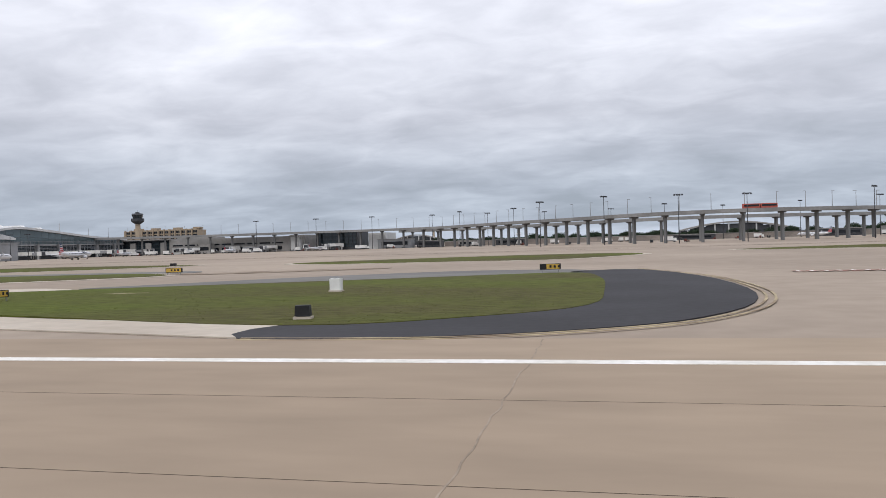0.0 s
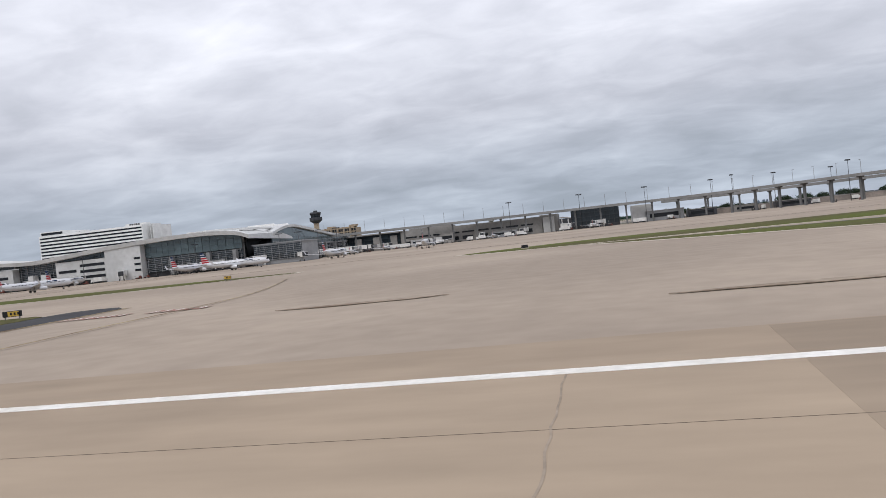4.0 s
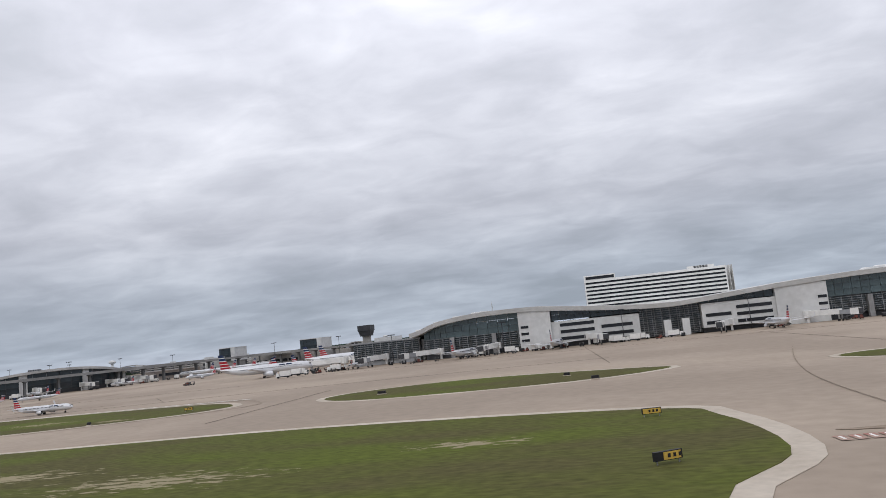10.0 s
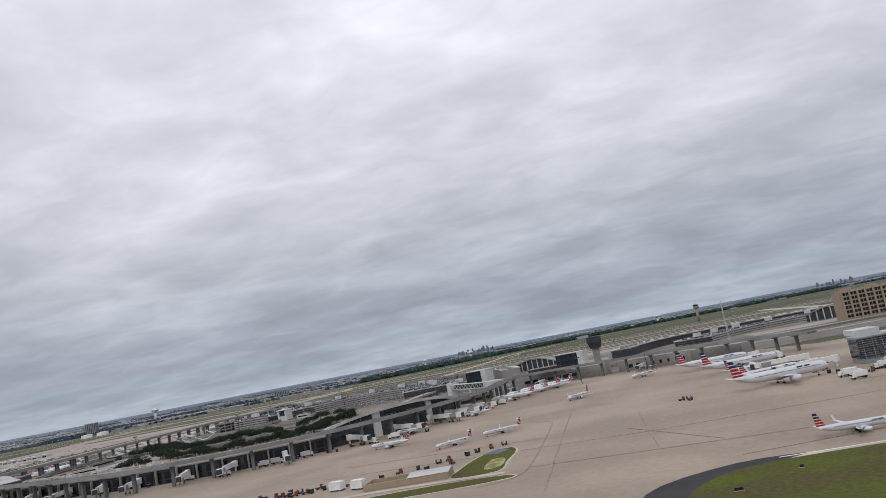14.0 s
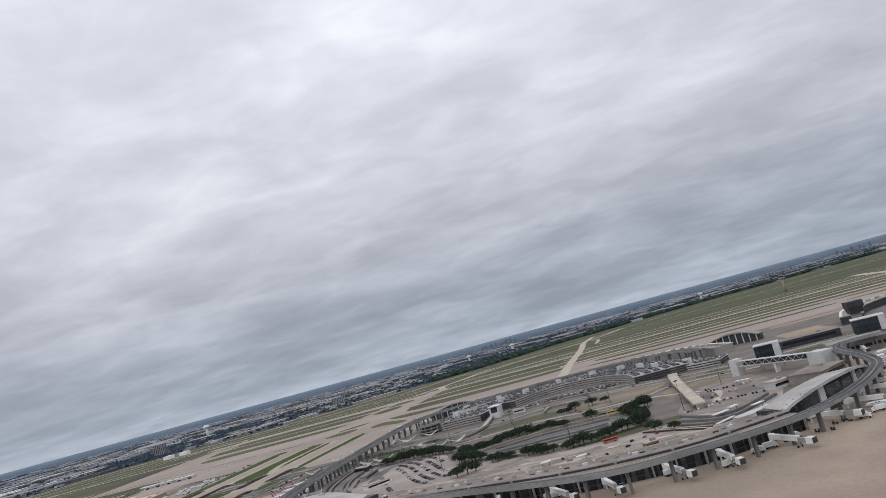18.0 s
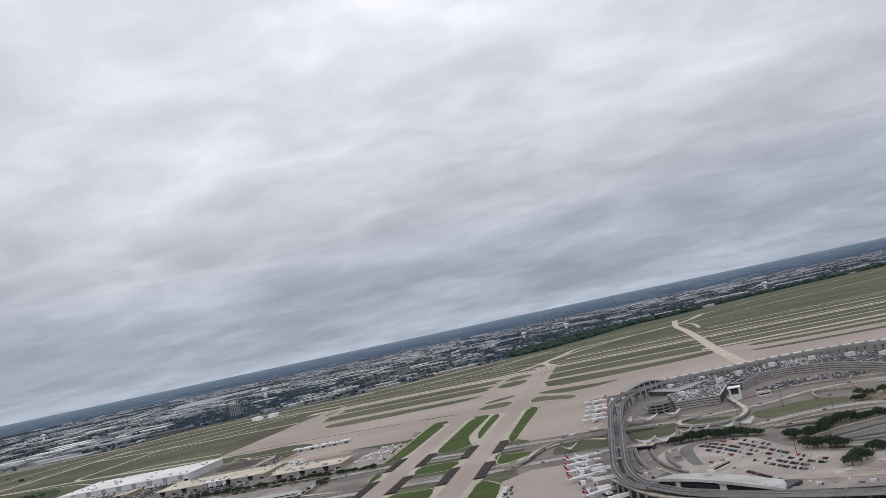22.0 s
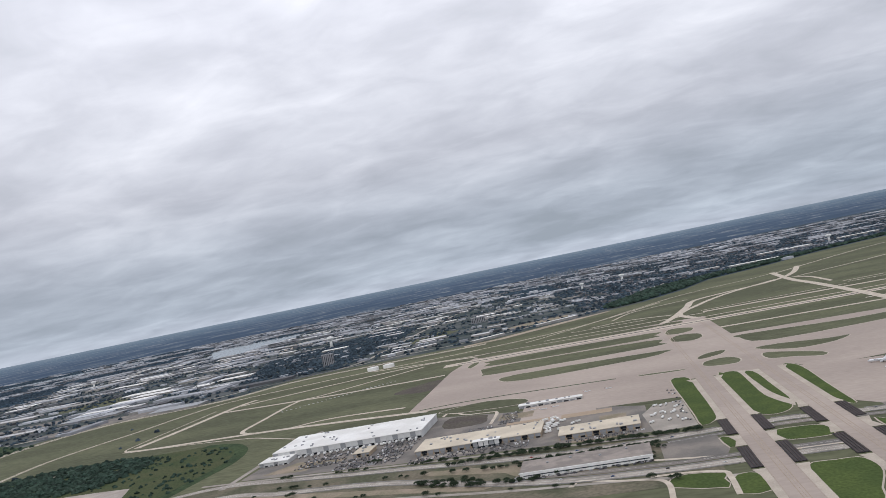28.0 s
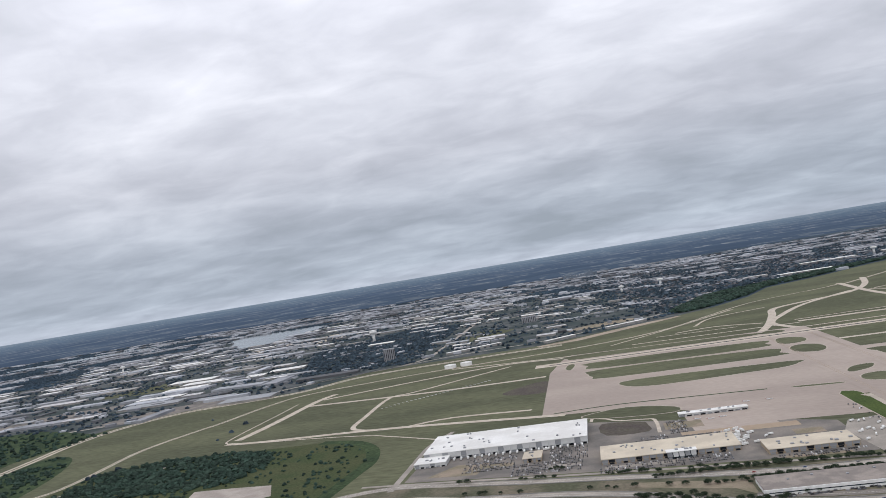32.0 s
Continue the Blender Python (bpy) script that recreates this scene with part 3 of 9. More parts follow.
sheet("asphalt_shoulder", smooth_line([(-35.4, 42.8), (-30.2, 48), (-24.5, 53), (-18.3, 56.8), (-11.3, 59.4), (-3, 58), (-3, 52.6), (-14.8, 48.4), (-25.4, 44.8)], 3, True), 0.012, M_LANE, "worn grey asphalt shoulder behind the island", "shoulder")
sheet("asphalt_shoulder", smooth_line([(-112, 85), (-106, 80.6), (-89.6, 77), (-73, 75), (-59, 74.6), (-46, 74.6), (-43, 70), (-50, 69.2), (-64, 69.2), (-86, 70.7), (-106, 78)], 3, True), 0.012, M_LANE, "worn grey asphalt shoulder behind the island", "shoulder")
sheet("pale_strip", smooth_line([(-54.2, 33.4), (-54.6, 35.6), (-53, 38.0), (-50, 40.5), (-45.5, 43.0), (-40.5, 44.2), (-36.5, 42.8), (-35.5, 41.0), (-44, 37.6), (-51.2, 34.3)], 3, True), 0.006, M_CONC_LIGHT, "pale worn concrete strip beside the grass", "shoulder")
sheet("rubber_streak", smooth_line([(-45, 65.6), (-35.2, 69.5), (-22.9, 71.6), (-23.2, 69.2), (-34.8, 65), (-44, 64.4)], 3, True), 0.010, M_STAIN, "dark brown scuffed streak across the taxiway", "marking", 0.02)
sheet("asphalt_patch", smooth_line([(-520, 116), (-510, 122), (-498, 115), (-505, 106), (-518, 107)], 3, True), 0.02, M_ASPH, "black asphalt patch beside the apron", "shoulder")
sheet("pale_strip", [(-54.2, 33.4), (-51, 34.8), (-22.8, 23.2), (-10, 20.2), (-10, 17.1), (-23, 20.2)], 0.008, M_CONC_LIGHT, "pale worn concrete strip beside the grass", "shoulder")
sheet("pale_strip", [(-262, 14.4), (-245, 17.6), (-215, 17.3), (-177, 17.6), (-177, 14.2), (-215, 14.3)], 0.008, M_SHOULDER, "pale worn concrete strip beside the grass", "shoulder")
sheet("pale_strip", smooth_line([(-250, 17), (-241, 18), (-232, 21.6), (-220, 27.7), (-207, 36.2), (-183, 44.4), (-184, 46.6), (-208, 38.6), (-222, 30), (-234, 24), (-246, 20)], 3, True), 0.008, M_SHOULDER, "pale worn concrete strip beside the grass", "shoulder")


def stripes(name, lines, width, z, material, label, category="marking"):
    for ln in lines:
        bm = bmesh.new()
        ribbon(bm, ln, width, z - 0.02, z)
        bmesh.ops.recalc_face_normals(bm, faces=bm.faces)
        tagged(part(name, bm, material), label, category, kind="structure")


stripes("runway_edge_line", [[(300, 13.3), (-900, 13.3)]], 0.44, 0.008, M_LINE, "white painted runway edge line")
stripes("pavement_joint", [[(300, y), (-330, y)] for y in (9.6, 5.45, 1.4)], 0.007, 0.004, M_SEAM, "dark sealed joint between concrete lanes")
TAXI_CURVE = smooth_line([(-50, 19.4), (-45, 17), (-36.9, 13.9), (-26.9, 10.3), (-14, 4), (-4, 0)], 6)
stripes("line_border", [TAXI_CURVE], 0.2, 0.012, M_BLACK, "black painted border of the taxiway line")
stripes("taxi_line", [TAXI_CURVE], 0.11, 0.016, M_YELLOW, "worn yellow taxiway centre line")
stripes("taxi_line", [smooth_line([(-72, 31), (-63, 26.6), (-54, 21.8), (-50, 19.4)], 6)], 0.12, 0.016, M_RUBBED, "rubbed-out end of the taxiway line")
sheet("runway_slab", [(-126, -17.9), (-21, -17.9), (-23, 16.8), (-124, 16.8)], 0.002, M_SLAB, "darker concrete slabs of the runway", "runway", 0.03)

# ---- terminal buildings ----
def unit_mesh(name, material):
    """A box of one metre on its base centre, to be shared and stretched."""
    bm = bmesh.new()
    box(bm, 0, 0, 0, 1, 1, 1)
    me = bpy.data.meshes.new(name)
    bm.to_mesh(me)
    bm.free()
    me.materials.append(material)
    return me


U_PANE, U_PANE2, U_WIN = unit_mesh("pane", M_GLASS), unit_mesh("pane", M_GLASS2), unit_mesh("window", M_BAND)
U_COL, U_GREY, U_WHITE = unit_mesh("column", M_GREYC), unit_mesh("panel", M_PANELG), unit_mesh("panel", M_PANEL)
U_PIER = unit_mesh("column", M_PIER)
U_RAIL = unit_mesh("glazing_rail", M_PANELG)


def bar(name, me, a, b, z0, z1, depth, parent, gap=0.0):
    """A shared unit box stretched along the line a to b, from z0 to z1."""
    dx, dy = b[0] - a[0], b[1] - a[1]
    d = math.hypot(dx, dy)
    m = Matrix.Translation(((a[0] + b[0]) / 2, (a[1] + b[1]) / 2, z0)) @ Matrix.Rotation(math.atan2(dy, dx), 4, "Z") @ Matrix.Diagonal((max(d - gap, 0.02), depth, z1 - z0, 1))
    return share(name, me, m, parent)


def glass_wall(parent, line, z0, tops, cols, rows, me, gap=0.15, depth=0.12):
    """Panes in columns and rows along a line; tops gives the head height along it, 0 to 1."""
    n = len(line) - 1
    for i in range(cols):
        f, g = i / cols, (i + 1) / cols

        def at(q):
            k = min(int(q * n), n - 1)
            r = q * n - k
            return (line[k][0] + (line[k + 1][0] - line[k][0]) * r, line[k][1] + (line[k + 1][1] - line[k][1]) * r)
        top = tops((f + g) / 2)
        h = (top - z0) / rows
        for j in range(rows):
            bar("pane", me, at(f), at(g), z0 + j * h + gap / 3, z0 + (j + 1) * h - gap / 3, depth, parent, gap)


D_ROOF = [(-399, 8.6), (-396, 9.3), (-389, 11.5), (-376, 12.8), (-361, 12.8), (-355, 12.3), (-339, 10.8), (-323, 9.8), (-312, 10.3), (-293, 11.8), (-279, 12.6), (-266, 13.0), (-254, 13.0), (-244, 12.2), (-239, 10.6)]


def d_top(x):
    return float(np.interp(x, [p[0] for p in D_ROOF], [p[1] for p in D_ROOF]))


term_d = thing("terminal_building", "long white terminal with a wavy roof and dark glass walls", "airport terminal")
# wavy roof shell with a deep white fascia
prof = smooth_line(D_ROOF, 4)
bm = bmesh.new()
rows = []
for x, z in prof:
    rows.append([bm.verts.new((x, 228.0, z - 1.3)), bm.verts.new((x, 227.6, z)), bm.verts.new((x, 240, z + 0.25)), bm.verts.new((x, 258, z - 0.4)), bm.verts.new((x, 264, z - 1.6)), bm.verts.new((x, 264, z - 2.2))])
for a, b in zip(rows, rows[1:]):
    for i in range(6):
        bm.faces.new((a[i], a[(i + 1) % 6], b[(i + 1) % 6], b[i]))
bm.faces.new(rows[0][::-1])
bm.faces.new(rows[-1])
bmesh.ops.recalc_face_normals(bm, faces=bm.faces)
part("roof", bm, M_PANEL, term_d, "white standing-seam wavy roof")
# ribs of the roof's ends
for x0 in (-397, -391, -385, -379, -262, -256, -250, -244):
    bm = bmesh.new()
    ribbon(bm, [(x0 + 2.2 * math.sin(i / 8 * math.pi), 231 + i * 3.6, d_top(x0) + 0.30 + 0.4 * math.sin(i / 8 * math.pi)) for i in range(9)], 1.3, -0.3, 0.25)
    bmesh.ops.recalc_face_normals(bm, faces=bm.faces)
    part("roof_light", bm, M_WHITE, term_d, "white curved roof light")
# solid boxes, coloured near-black for the unlit rooms
part("inner_wall", boxes([(-325, 250, 0, 142, 24, 7.6), (-378, 250, 0, 32, 24, 8.4), (-262, 250, 0, 34, 24, 10.4)]), M_DARK, term_d, "near-black solid standing for the unlit interior behind the glass")
# white towers between the glass halls
for x0, x1 in ((-365.2, -355.6), (-292.4, -278.8)):
    bm = bmesh.new()
    prism(bm, [(x0, 228.4), (x1, 228.4), (x1, 246), (x0, 246)], 0.0, min(d_top(x0), d_top(x1)) - 0.7)
    tower = part("panel_tower", bm, M_PANEL, term_d, "tall white panelled wall")
    side = x0 if x0 < -300 else x1 - 3.2
    for z in (2.6, 4.6, 6.6):
        bar("window", U_WIN, (side + 0.6, 228.36), (side + 2.9, 228.36), z, z + 0.75, 0.12, tower)
# clad blocks in the middle
for x0, x1, y, top, wins in ((-355.6, -330, 229.3, 7.6, ((-353, -343), (-341, -332))), (-312.5, -292.4, 229.3, 8.3, ((-303, -293.4), (-311.5, -304.5)))):
    bm = bmesh.new()
    prism(bm, [(x0, y), (x1, y), (x1, y + 16), (x0, y + 16)], 1.4, top)
    blk = part("clad_block", bm, M_PANEL, term_d, "white panelled block with strip windows")
    for k, (a, b) in enumerate(wins):
        for z in ((2.0, 4.0, 6.0) if k == 0 else (2.2, 4.4)):
            bar("window", U_WIN, (a, y - 0.03), (b, y - 0.03), z, z + 0.95, 0.12, blk)
# the open level's shade is a solid near-black box
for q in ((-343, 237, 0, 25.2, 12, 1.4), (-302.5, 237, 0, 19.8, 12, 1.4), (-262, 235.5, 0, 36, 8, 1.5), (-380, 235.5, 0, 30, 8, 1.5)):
    part("ground_floor", boxes([q]), M_DARK, term_d, "near-black solid standing for the shaded open ramp level")
hall_l = part("mullion_wall", boxes([(-380.3, 232.9, 1.5, 30.2, 0.5, 8.0)]), M_STEEL, term_d, "steel frame of the glass hall")
glass_wall(hall_l, [(-395.6, 232.4), (-388, 231.2), (-378, 230.9), (-365.4, 231.4)], 1.6, lambda f: 6.0, 14, 4, U_PANE)
glass_wall(hall_l, [(-395.4, 232.2), (-388, 230.9), (-378, 230.5), (-365.4, 231.0)], 6.1, lambda f: d_top(-395 + 30 * f) - 0.8, 12, 3, U_PANE2, 0.1)
hall_m = part("mullion_wall", boxes([(-321.2, 232.6, 0.3, 17.2, 0.5, 8.8), (-324, 233, 8.0, 62, 0.5, 1.6)]), M_STEEL, term_d, "steel frame of the glass hall")
glass_wall(hall_m, [(-329.8, 232.2), (-312.6, 232.2)], 0.4, lambda f: 8.9, 8, 6, U_PANE)
glass_wall(hall_m, [(-355.4, 230.2), (-330, 230.2)], 7.9, lambda f: d_top(-355 + 25 * f) - 0.9, 11, 2, U_PANE)
glass_wall(hall_m, [(-312.6, 230.2), (-292.6, 230.2)], 8.5, lambda f: d_top(-312 + 20 * f) - 0.9, 8, 1, U_PANE)
for x in (-322.3, -317.2):
    part("pylon", boxes([(x, 229.8, 0, 2.0, 2.6, 4.8)]), M_PANEL, term_d, "white freestanding pylon")
hall_r = part("mullion_wall", boxes([(-261, 232.9, 1.4, 35.6, 0.5, 9.6)]), M_STEEL, term_d, "steel frame of the glass hall")
glass_wall(hall_r, [(-278.6, 231.2), (-268, 230.6), (-256, 230.6), (-243.4, 232.2)], 1.5, lambda f: 6.3, 16, 4, U_PANE)
glass_wall(hall_r, [(-278.6, 230.9), (-268, 230.2), (-256, 230.2), (-243.4, 231.8)], 6.5, lambda f: d_top(-278 + 34 * f) - 0.85, 14, 3, U_PANE2, 0.1)
def louvres(parent, line, z0, z1, step):
    """Thin pale rails across a glass front."""
    z = z0
    while z < z1:
        for a, b in zip(line, line[1:]):
            bar("glazing_rail", U_RAIL, a, b, z, z + 0.10, 0.1, parent)
        z += step
    for x, y, h in along(line, 2.6, 1.0):
        share("mullion", U_RAIL, pose(x, y, z0 - 0.4, 0, 0, h) @ Matrix.Diagonal((0.11, 0.13, z1 - z0 + 0.4, 1)), parent)


louvres(hall_l, [(-395.4, 230.6), (-388, 230.6), (-378, 230.3), (-365.4, 230.8)], 1.8, 6.1, 0.6)
louvres(hall_m, [(-329.8, 232.0), (-312.6, 232.0)], 0.8, 8.8, 0.6)
louvres(hall_r, [(-278.6, 230.6), (-268, 230.0), (-256, 230.0), (-243.4, 231.5)], 1.8, 6.4, 0.6)
for x in (-386, -373, -268, -254.5, -245):
    part("buttress", boxes([(x, 229.6, 0, 1.3, 1.6, 6.2)]), M_STEEL, term_d, "grey steel pier")
part("white_annex", boxes([(-402, 246, 0, 11, 20, 6.6), (-412, 250, 6.9, 7, 10, 1.7)]), M_PANEL, term_d, "white panelled annex")
# glass pavilions at both ends
pav = part("pavilion", boxes([(-408, 237, 0.0, 21.5, 8, 6.9)]), M_PANELG, term_d, "dark glazed pavilion")
pav_s = part("pavilion", boxes([(-231.5, 240, 0.0, 17, 14, 6.6)]), M_PANELG, term_d, "dark glazed pavilion")
glass_wall(pav, [(-418.8, 232.8), (-397.4, 232.8)], 1.3, lambda f: 6.8, 9, 5, U_PANE)
glass_wall(pav_s, [(-240, 232.8), (-223, 232.8)], 1.3, lambda f: 6.4, 8, 4, U_PANE)
glass_wall(pav, [(-418.9, 241), (-418.9, 233)], 1.3, lambda f: 6.8, 4, 5, U_PANE)
louvres(pav, [(-418.6, 232.6), (-397.6, 232.6)], 1.5, 6.7, 0.6)
louvres(pav_s, [(-239.8, 232.6), (-223.2, 232.6)], 1.5, 6.3, 0.6)
part("pavilion_roof", boxes([(-408, 237, 6.9, 22.4, 9, 0.4)]), M_PANELG, term_d, "flat grey roof edge")
part("pavilion_roof", boxes([(-231.5, 240, 6.6, 17.8, 15, 0.4)]), M_PANELG, term_d, "flat grey roof edge")

# ---- hotel with dark window bands ----
hotel = thing("hotel_building", "white slab hotel with dark window bands above the terminal", "hotel")
part("tower_block", boxes([(-322, 272, 0, 46, 20, 20.3), (-339.8, 271, 20.3, 10.4, 16, 1.6), (-306, 270, 20.3, 8.5, 4, 1.1)]), M_WHITE, hotel, "white smooth tower block")
for i in range(10):
    z = 18.9 - i * 1.32
    bar("window_band", U_WIN, (-344.6, 262.0), (-299.4, 262.0), z, z + 0.62, 0.14, hotel)
    bar("window_band", U_WIN, (-345.0, 281.6), (-345.0, 262.5), z, z + 0.62, 0.14, hotel)
bar("roof_screen", U_WIN, (-344.4, 262.9), (-334.9, 262.9), 20.55, 21.5, 0.14, hotel)
for i in range(5):
    for z in (20.6, 21.0):
        bar("sign_mark", unit_mesh("sign_mark", M_DARK) if i == 0 and z < 20.8 else bpy.data.meshes["sign_mark"], (-308.4 + i * 0.95, 267.9), (-307.7 + i * 0.95, 267.9), z + 0.05, z + 0.33, 0.06, hotel)
for x in (-297.6, -296.6):
    part("fin", boxes([(x, 268, 12, 0.12, 6, 8.4)]), M_WHITE, hotel, "thin white vertical fin")
bm = bmesh.new()
for i in range(6):
    tube(bm, (-331 + i * 2.3, 268, 20.3), (-331 + i * 2.3, 268, 21.0), 0.08, 0.05, 5)
part("roof_masts", bm, M_STEEL, hotel, "small roof masts")


def control_tower(x, y, h, r, label, dark=True):
    t = thing("control_tower", label, "control tower", pose(x, y, 0))
    bm = bmesh.new()
    tube(bm, (0, 0, 0), (0, 0, h * 0.74), r * 0.42, r * 0.38, 12)
    part("shaft", bm, M_BEIGE, t, "beige concrete shaft", True)
    bm = bmesh.new()
    tube(bm, (0, 0, h * 0.72), (0, 0, h * 0.78), r * 0.45, r, 8)
    tube(bm, (0, 0, h * 0.78), (0, 0, h * 0.85), r, r * 0.98, 8)
    part("gallery", bm, M_DARK if dark else M_GREYC, t, "wide dark gallery ring")
    bm = bmesh.new()
    tube(bm, (0, 0, h * 0.85), (0, 0, h * 0.93), r * 0.68, r * 0.86, 8)
    part("cab", bm, M_GLASS, t, "dark glass cab")
    bm = bmesh.new()
    tube(bm, (0, 0, h * 0.93), (0, 0, h * 0.965), r * 0.92, r * 0.8, 8)
    tube(bm, (0, 0, h * 0.965), (0, 0, h), r * 0.35, r * 0.3, 8)
    part("cab_roof", bm, M_DARK if dark else M_GREYC, t, "flat dark cab roof")
    bm = bmesh.new()
    tube(bm, (0, 0, h), (0, 0, h * 1.05), 0.08, 0.04, 5)
    part("antenna", bm, M_STEEL, t)
    return t


control_tower(-289.8, 420.6, 26.6, 4.0, "beige control tower with a dark stepped cab")
control_tower(-319.8, 1357.5, 30.0, 5.2, "pale concrete control tower across the airfield", False)

# ---- beige hotel with balconies ----
beige = thing("hotel_building", "long beige concrete hotel with rows of dark balconies", "hotel")
part("slab_block", boxes([(-318, 494, 0, 58, 14, 16.4), (-318, 495, 16.4, 54, 9, 0.7)]), M_BEIGE, beige, "beige concrete slab block")
for i in range(13):
    x = -345.4 + i * 4.45
    part("bay_pier", boxes([(x, 486.6, 0, 1.0, 1.0, 17.2)]), M_BEIGE, beige)
    for j in range(6):
        bar("balcony_recess", U_WIN, (x + 0.75, 486.95), (x + 2.2, 486.95), 1.2 + j * 2.6, 2.9 + j * 2.6, 0.12, beige)
        bar("balcony_recess", U_WIN, (x + 2.5, 486.95), (x + 3.9, 486.95), 1.2 + j * 2.6, 2.9 + j * 2.6, 0.12, beige)
for x in (-340, -326, -308, -292):
    part("roof_room", boxes([(x, 495, 17.1, 5, 5, 1.3)]), M_BEIGE, beige, "beige roof plant room")

# ---- low concourse at the south end ----
conc = thing("concourse_building", "low pale grey concourse with dark strip windows", "airport terminal")
part("body", boxes([(-186, 352, 0, 66, 18, 7.4), (-205, 350, 7.4, 20, 12, 0.9), (-150, 352, 0, 8, 16, 7.9)]), M_GREYC, conc, "pale grey concrete walls")
part("clad_block", boxes([(-109, 352, 0, 9, 16, 7.6)]), M_PANEL, conc, "white panelled end block")
part("clad_block", boxes([(-150, 343.0, 0, 5, 2, 6.8)]), M_PANEL, conc, "white panelled block")
box_dark = part("glass_block", boxes([(-129.5, 352, 0, 21, 17, 8.9)]), M_DARK, conc, "dark glazed block")
glass_wall(box_dark, [(-139.8, 343.4), (-119.2, 343.4)], 1.2, lambda f: 8.7, 10, 4, U_PANE)
for k in range(9):
    bar("window", U_WIN, (-217 + k * 6.8, 342.95), (-212 + k * 6.8, 342.95), 1.0, 2.6, 0.12, conc)
    bar("window", U_WIN, (-217 + k * 6.8, 342.95), (-211.4 + k * 6.8, 342.95), 4.0, 4.7, 0.12, conc)

# ---- east hall of the long terminal, turning back towards the concourse ----
east_hall = thing("terminal_building", "arched glass hall turning back from the long white terminal", "airport terminal")
E_ROOF = smooth_line([(246, 11.0), (257, 13.0), (269, 13.8), (288, 12.5), (306, 11.0), (323, 9.8), (345, 9.0)], 4)
e_top = lambda y: float(np.interp(y, [p[0] for p in E_ROOF], [p[1] for p in E_ROOF]))
bm = bmesh.new()
rows = []
for y, z in E_ROOF:
    x = -238.6 - (y - 246) * 0.06
    rows.append([bm.verts.new((x, y, z - 0.9)), bm.verts.new((x, y, z)), bm.verts.new((x - 9, y, z + 0.5)), bm.verts.new((x - 26, y, z - 0.5)), bm.verts.new((x - 30, y, z - 2.4))])
for a, b in zip(rows, rows[1:]):
    for i in range(5):
        bm.faces.new((a[i], a[(i + 1) % 5], b[(i + 1) % 5], b[i]))
bm.faces.new(rows[0][::-1])
bm.faces.new(rows[-1])
bmesh.ops.recalc_face_normals(bm, faces=bm.faces)
part("roof", bm, M_PANEL, east_hall, "white arched roof with a deep edge")
bm = bmesh.new()
prism(bm, [(-240.4, 247), (-245.8, 344), (-268, 344), (-266, 256)], 0.0, 8.2)
# solid block, coloured near-black for the unlit hall
part("inner_wall", bm, M_DARK, east_hall, "near-black solid standing for the unlit interior behind the glass")
frame_e = part("mullion_wall", boxes([(-242.6, 295.5, 5.9, 0.5, 96, 0.5, 3.2)]), M_STEEL, east_hall, "steel transom of the glass hall")
glass_wall(frame_e, [(-240.0, 247.5), (-242.8, 295), (-245.4, 343)], 1.2, lambda f: 5.9, 26, 3, U_PANE)
glass_wall(frame_e, [(-240.0, 247.5), (-242.8, 295), (-245.4, 343)], 6.3, lambda f: e_top(247.5 + 95.5 * f) - 0.95, 22, 2, U_PANE2, 0.1)
for y in (252, 264, 278, 292, 306, 320, 334):
    part("buttress", boxes([(-239.0 - (y - 246) * 0.06, y, 0, 1.4, 1.3, 6.4)]), M_STEEL, east_hall, "grey steel pier")
for y in (262, 274, 284):
    part("roof_light", boxes([(-250, y, e_top(y) + 0.2, 12, 2.4, 0.9, 4, 0.8)]), M_WHITE, east_hall, "white roof light")
low = thing("concourse_building", "low dark glazed concourse under a thin pale roof", "airport terminal")
part("glass_block", boxes([(-262, 352, 0, 86, 16, 7.4)]), M_DARK, low, "dark glazed block")
part("roof", boxes([(-262, 351, 7.4, 88, 18.5, 0.55)]), M_GREYC, low, "thin pale roof slab")
glass_wall(low, [(-246, 343.8), (-219.5, 343.8)], 1.4, lambda f: 6.9, 9, 3, U_PANE)
for x in (-240, -231, -222.5):
    part("wall_panel", boxes([(x, 343.4, 0, 3.2, 0.8, 6.2)]), M_GREYC, low, "pale wall panel")
for x, y, w, d, h, m in ((-208, 338, 9, 6, 3.2, M_PANEL), (-196, 339, 6, 5, 4.4, M_GREYC), (-170, 340, 12, 4, 2.8, M_PANELG), (-100, 345, 16, 8, 4.2, M_PANELG), (-84, 348, 12, 6, 3.0, M_DARK), (-66, 350, 9, 6, 2.6, M_GREYC), (-46, 352, 14, 6, 2.6, M_DARK), (96, 352, 16, 7, 3.0, M_DARK), (118, 350, 12, 7, 3.4, M_GREYC), (36, 356, 18, 6, 2.2, M_DARK)):
    g = thing("service_building", "low service building behind the apron vehicles", "building", pose(x, y, 0, 0, 0, 2))
    part("wall", boxes([(0, 0, 0, w, d, h)]), m, g)
    part("roof", boxes([(0, 0, h, w + 0.4, d + 0.4, 0.25)]), M_GREYC, g, "pale flat roof")
    bar("window", U_WIN, (-w * 0.4, -d / 2 - 0.05), (w * 0.4, -d / 2 - 0.05), h * 0.35, h * 0.75, 0.1, g)
wall_s = thing("retaining_wall", "long low dark concrete wall behind the apron", "wall")
part("wall", boxes([(45, 362, 0, 250, 1.0, 2.3)]), M_WINGROOF, wall_s)
part("coping", boxes([(45, 362, 2.3, 250, 1.4, 0.25)]), M_GREYC, wall_s, "pale coping")
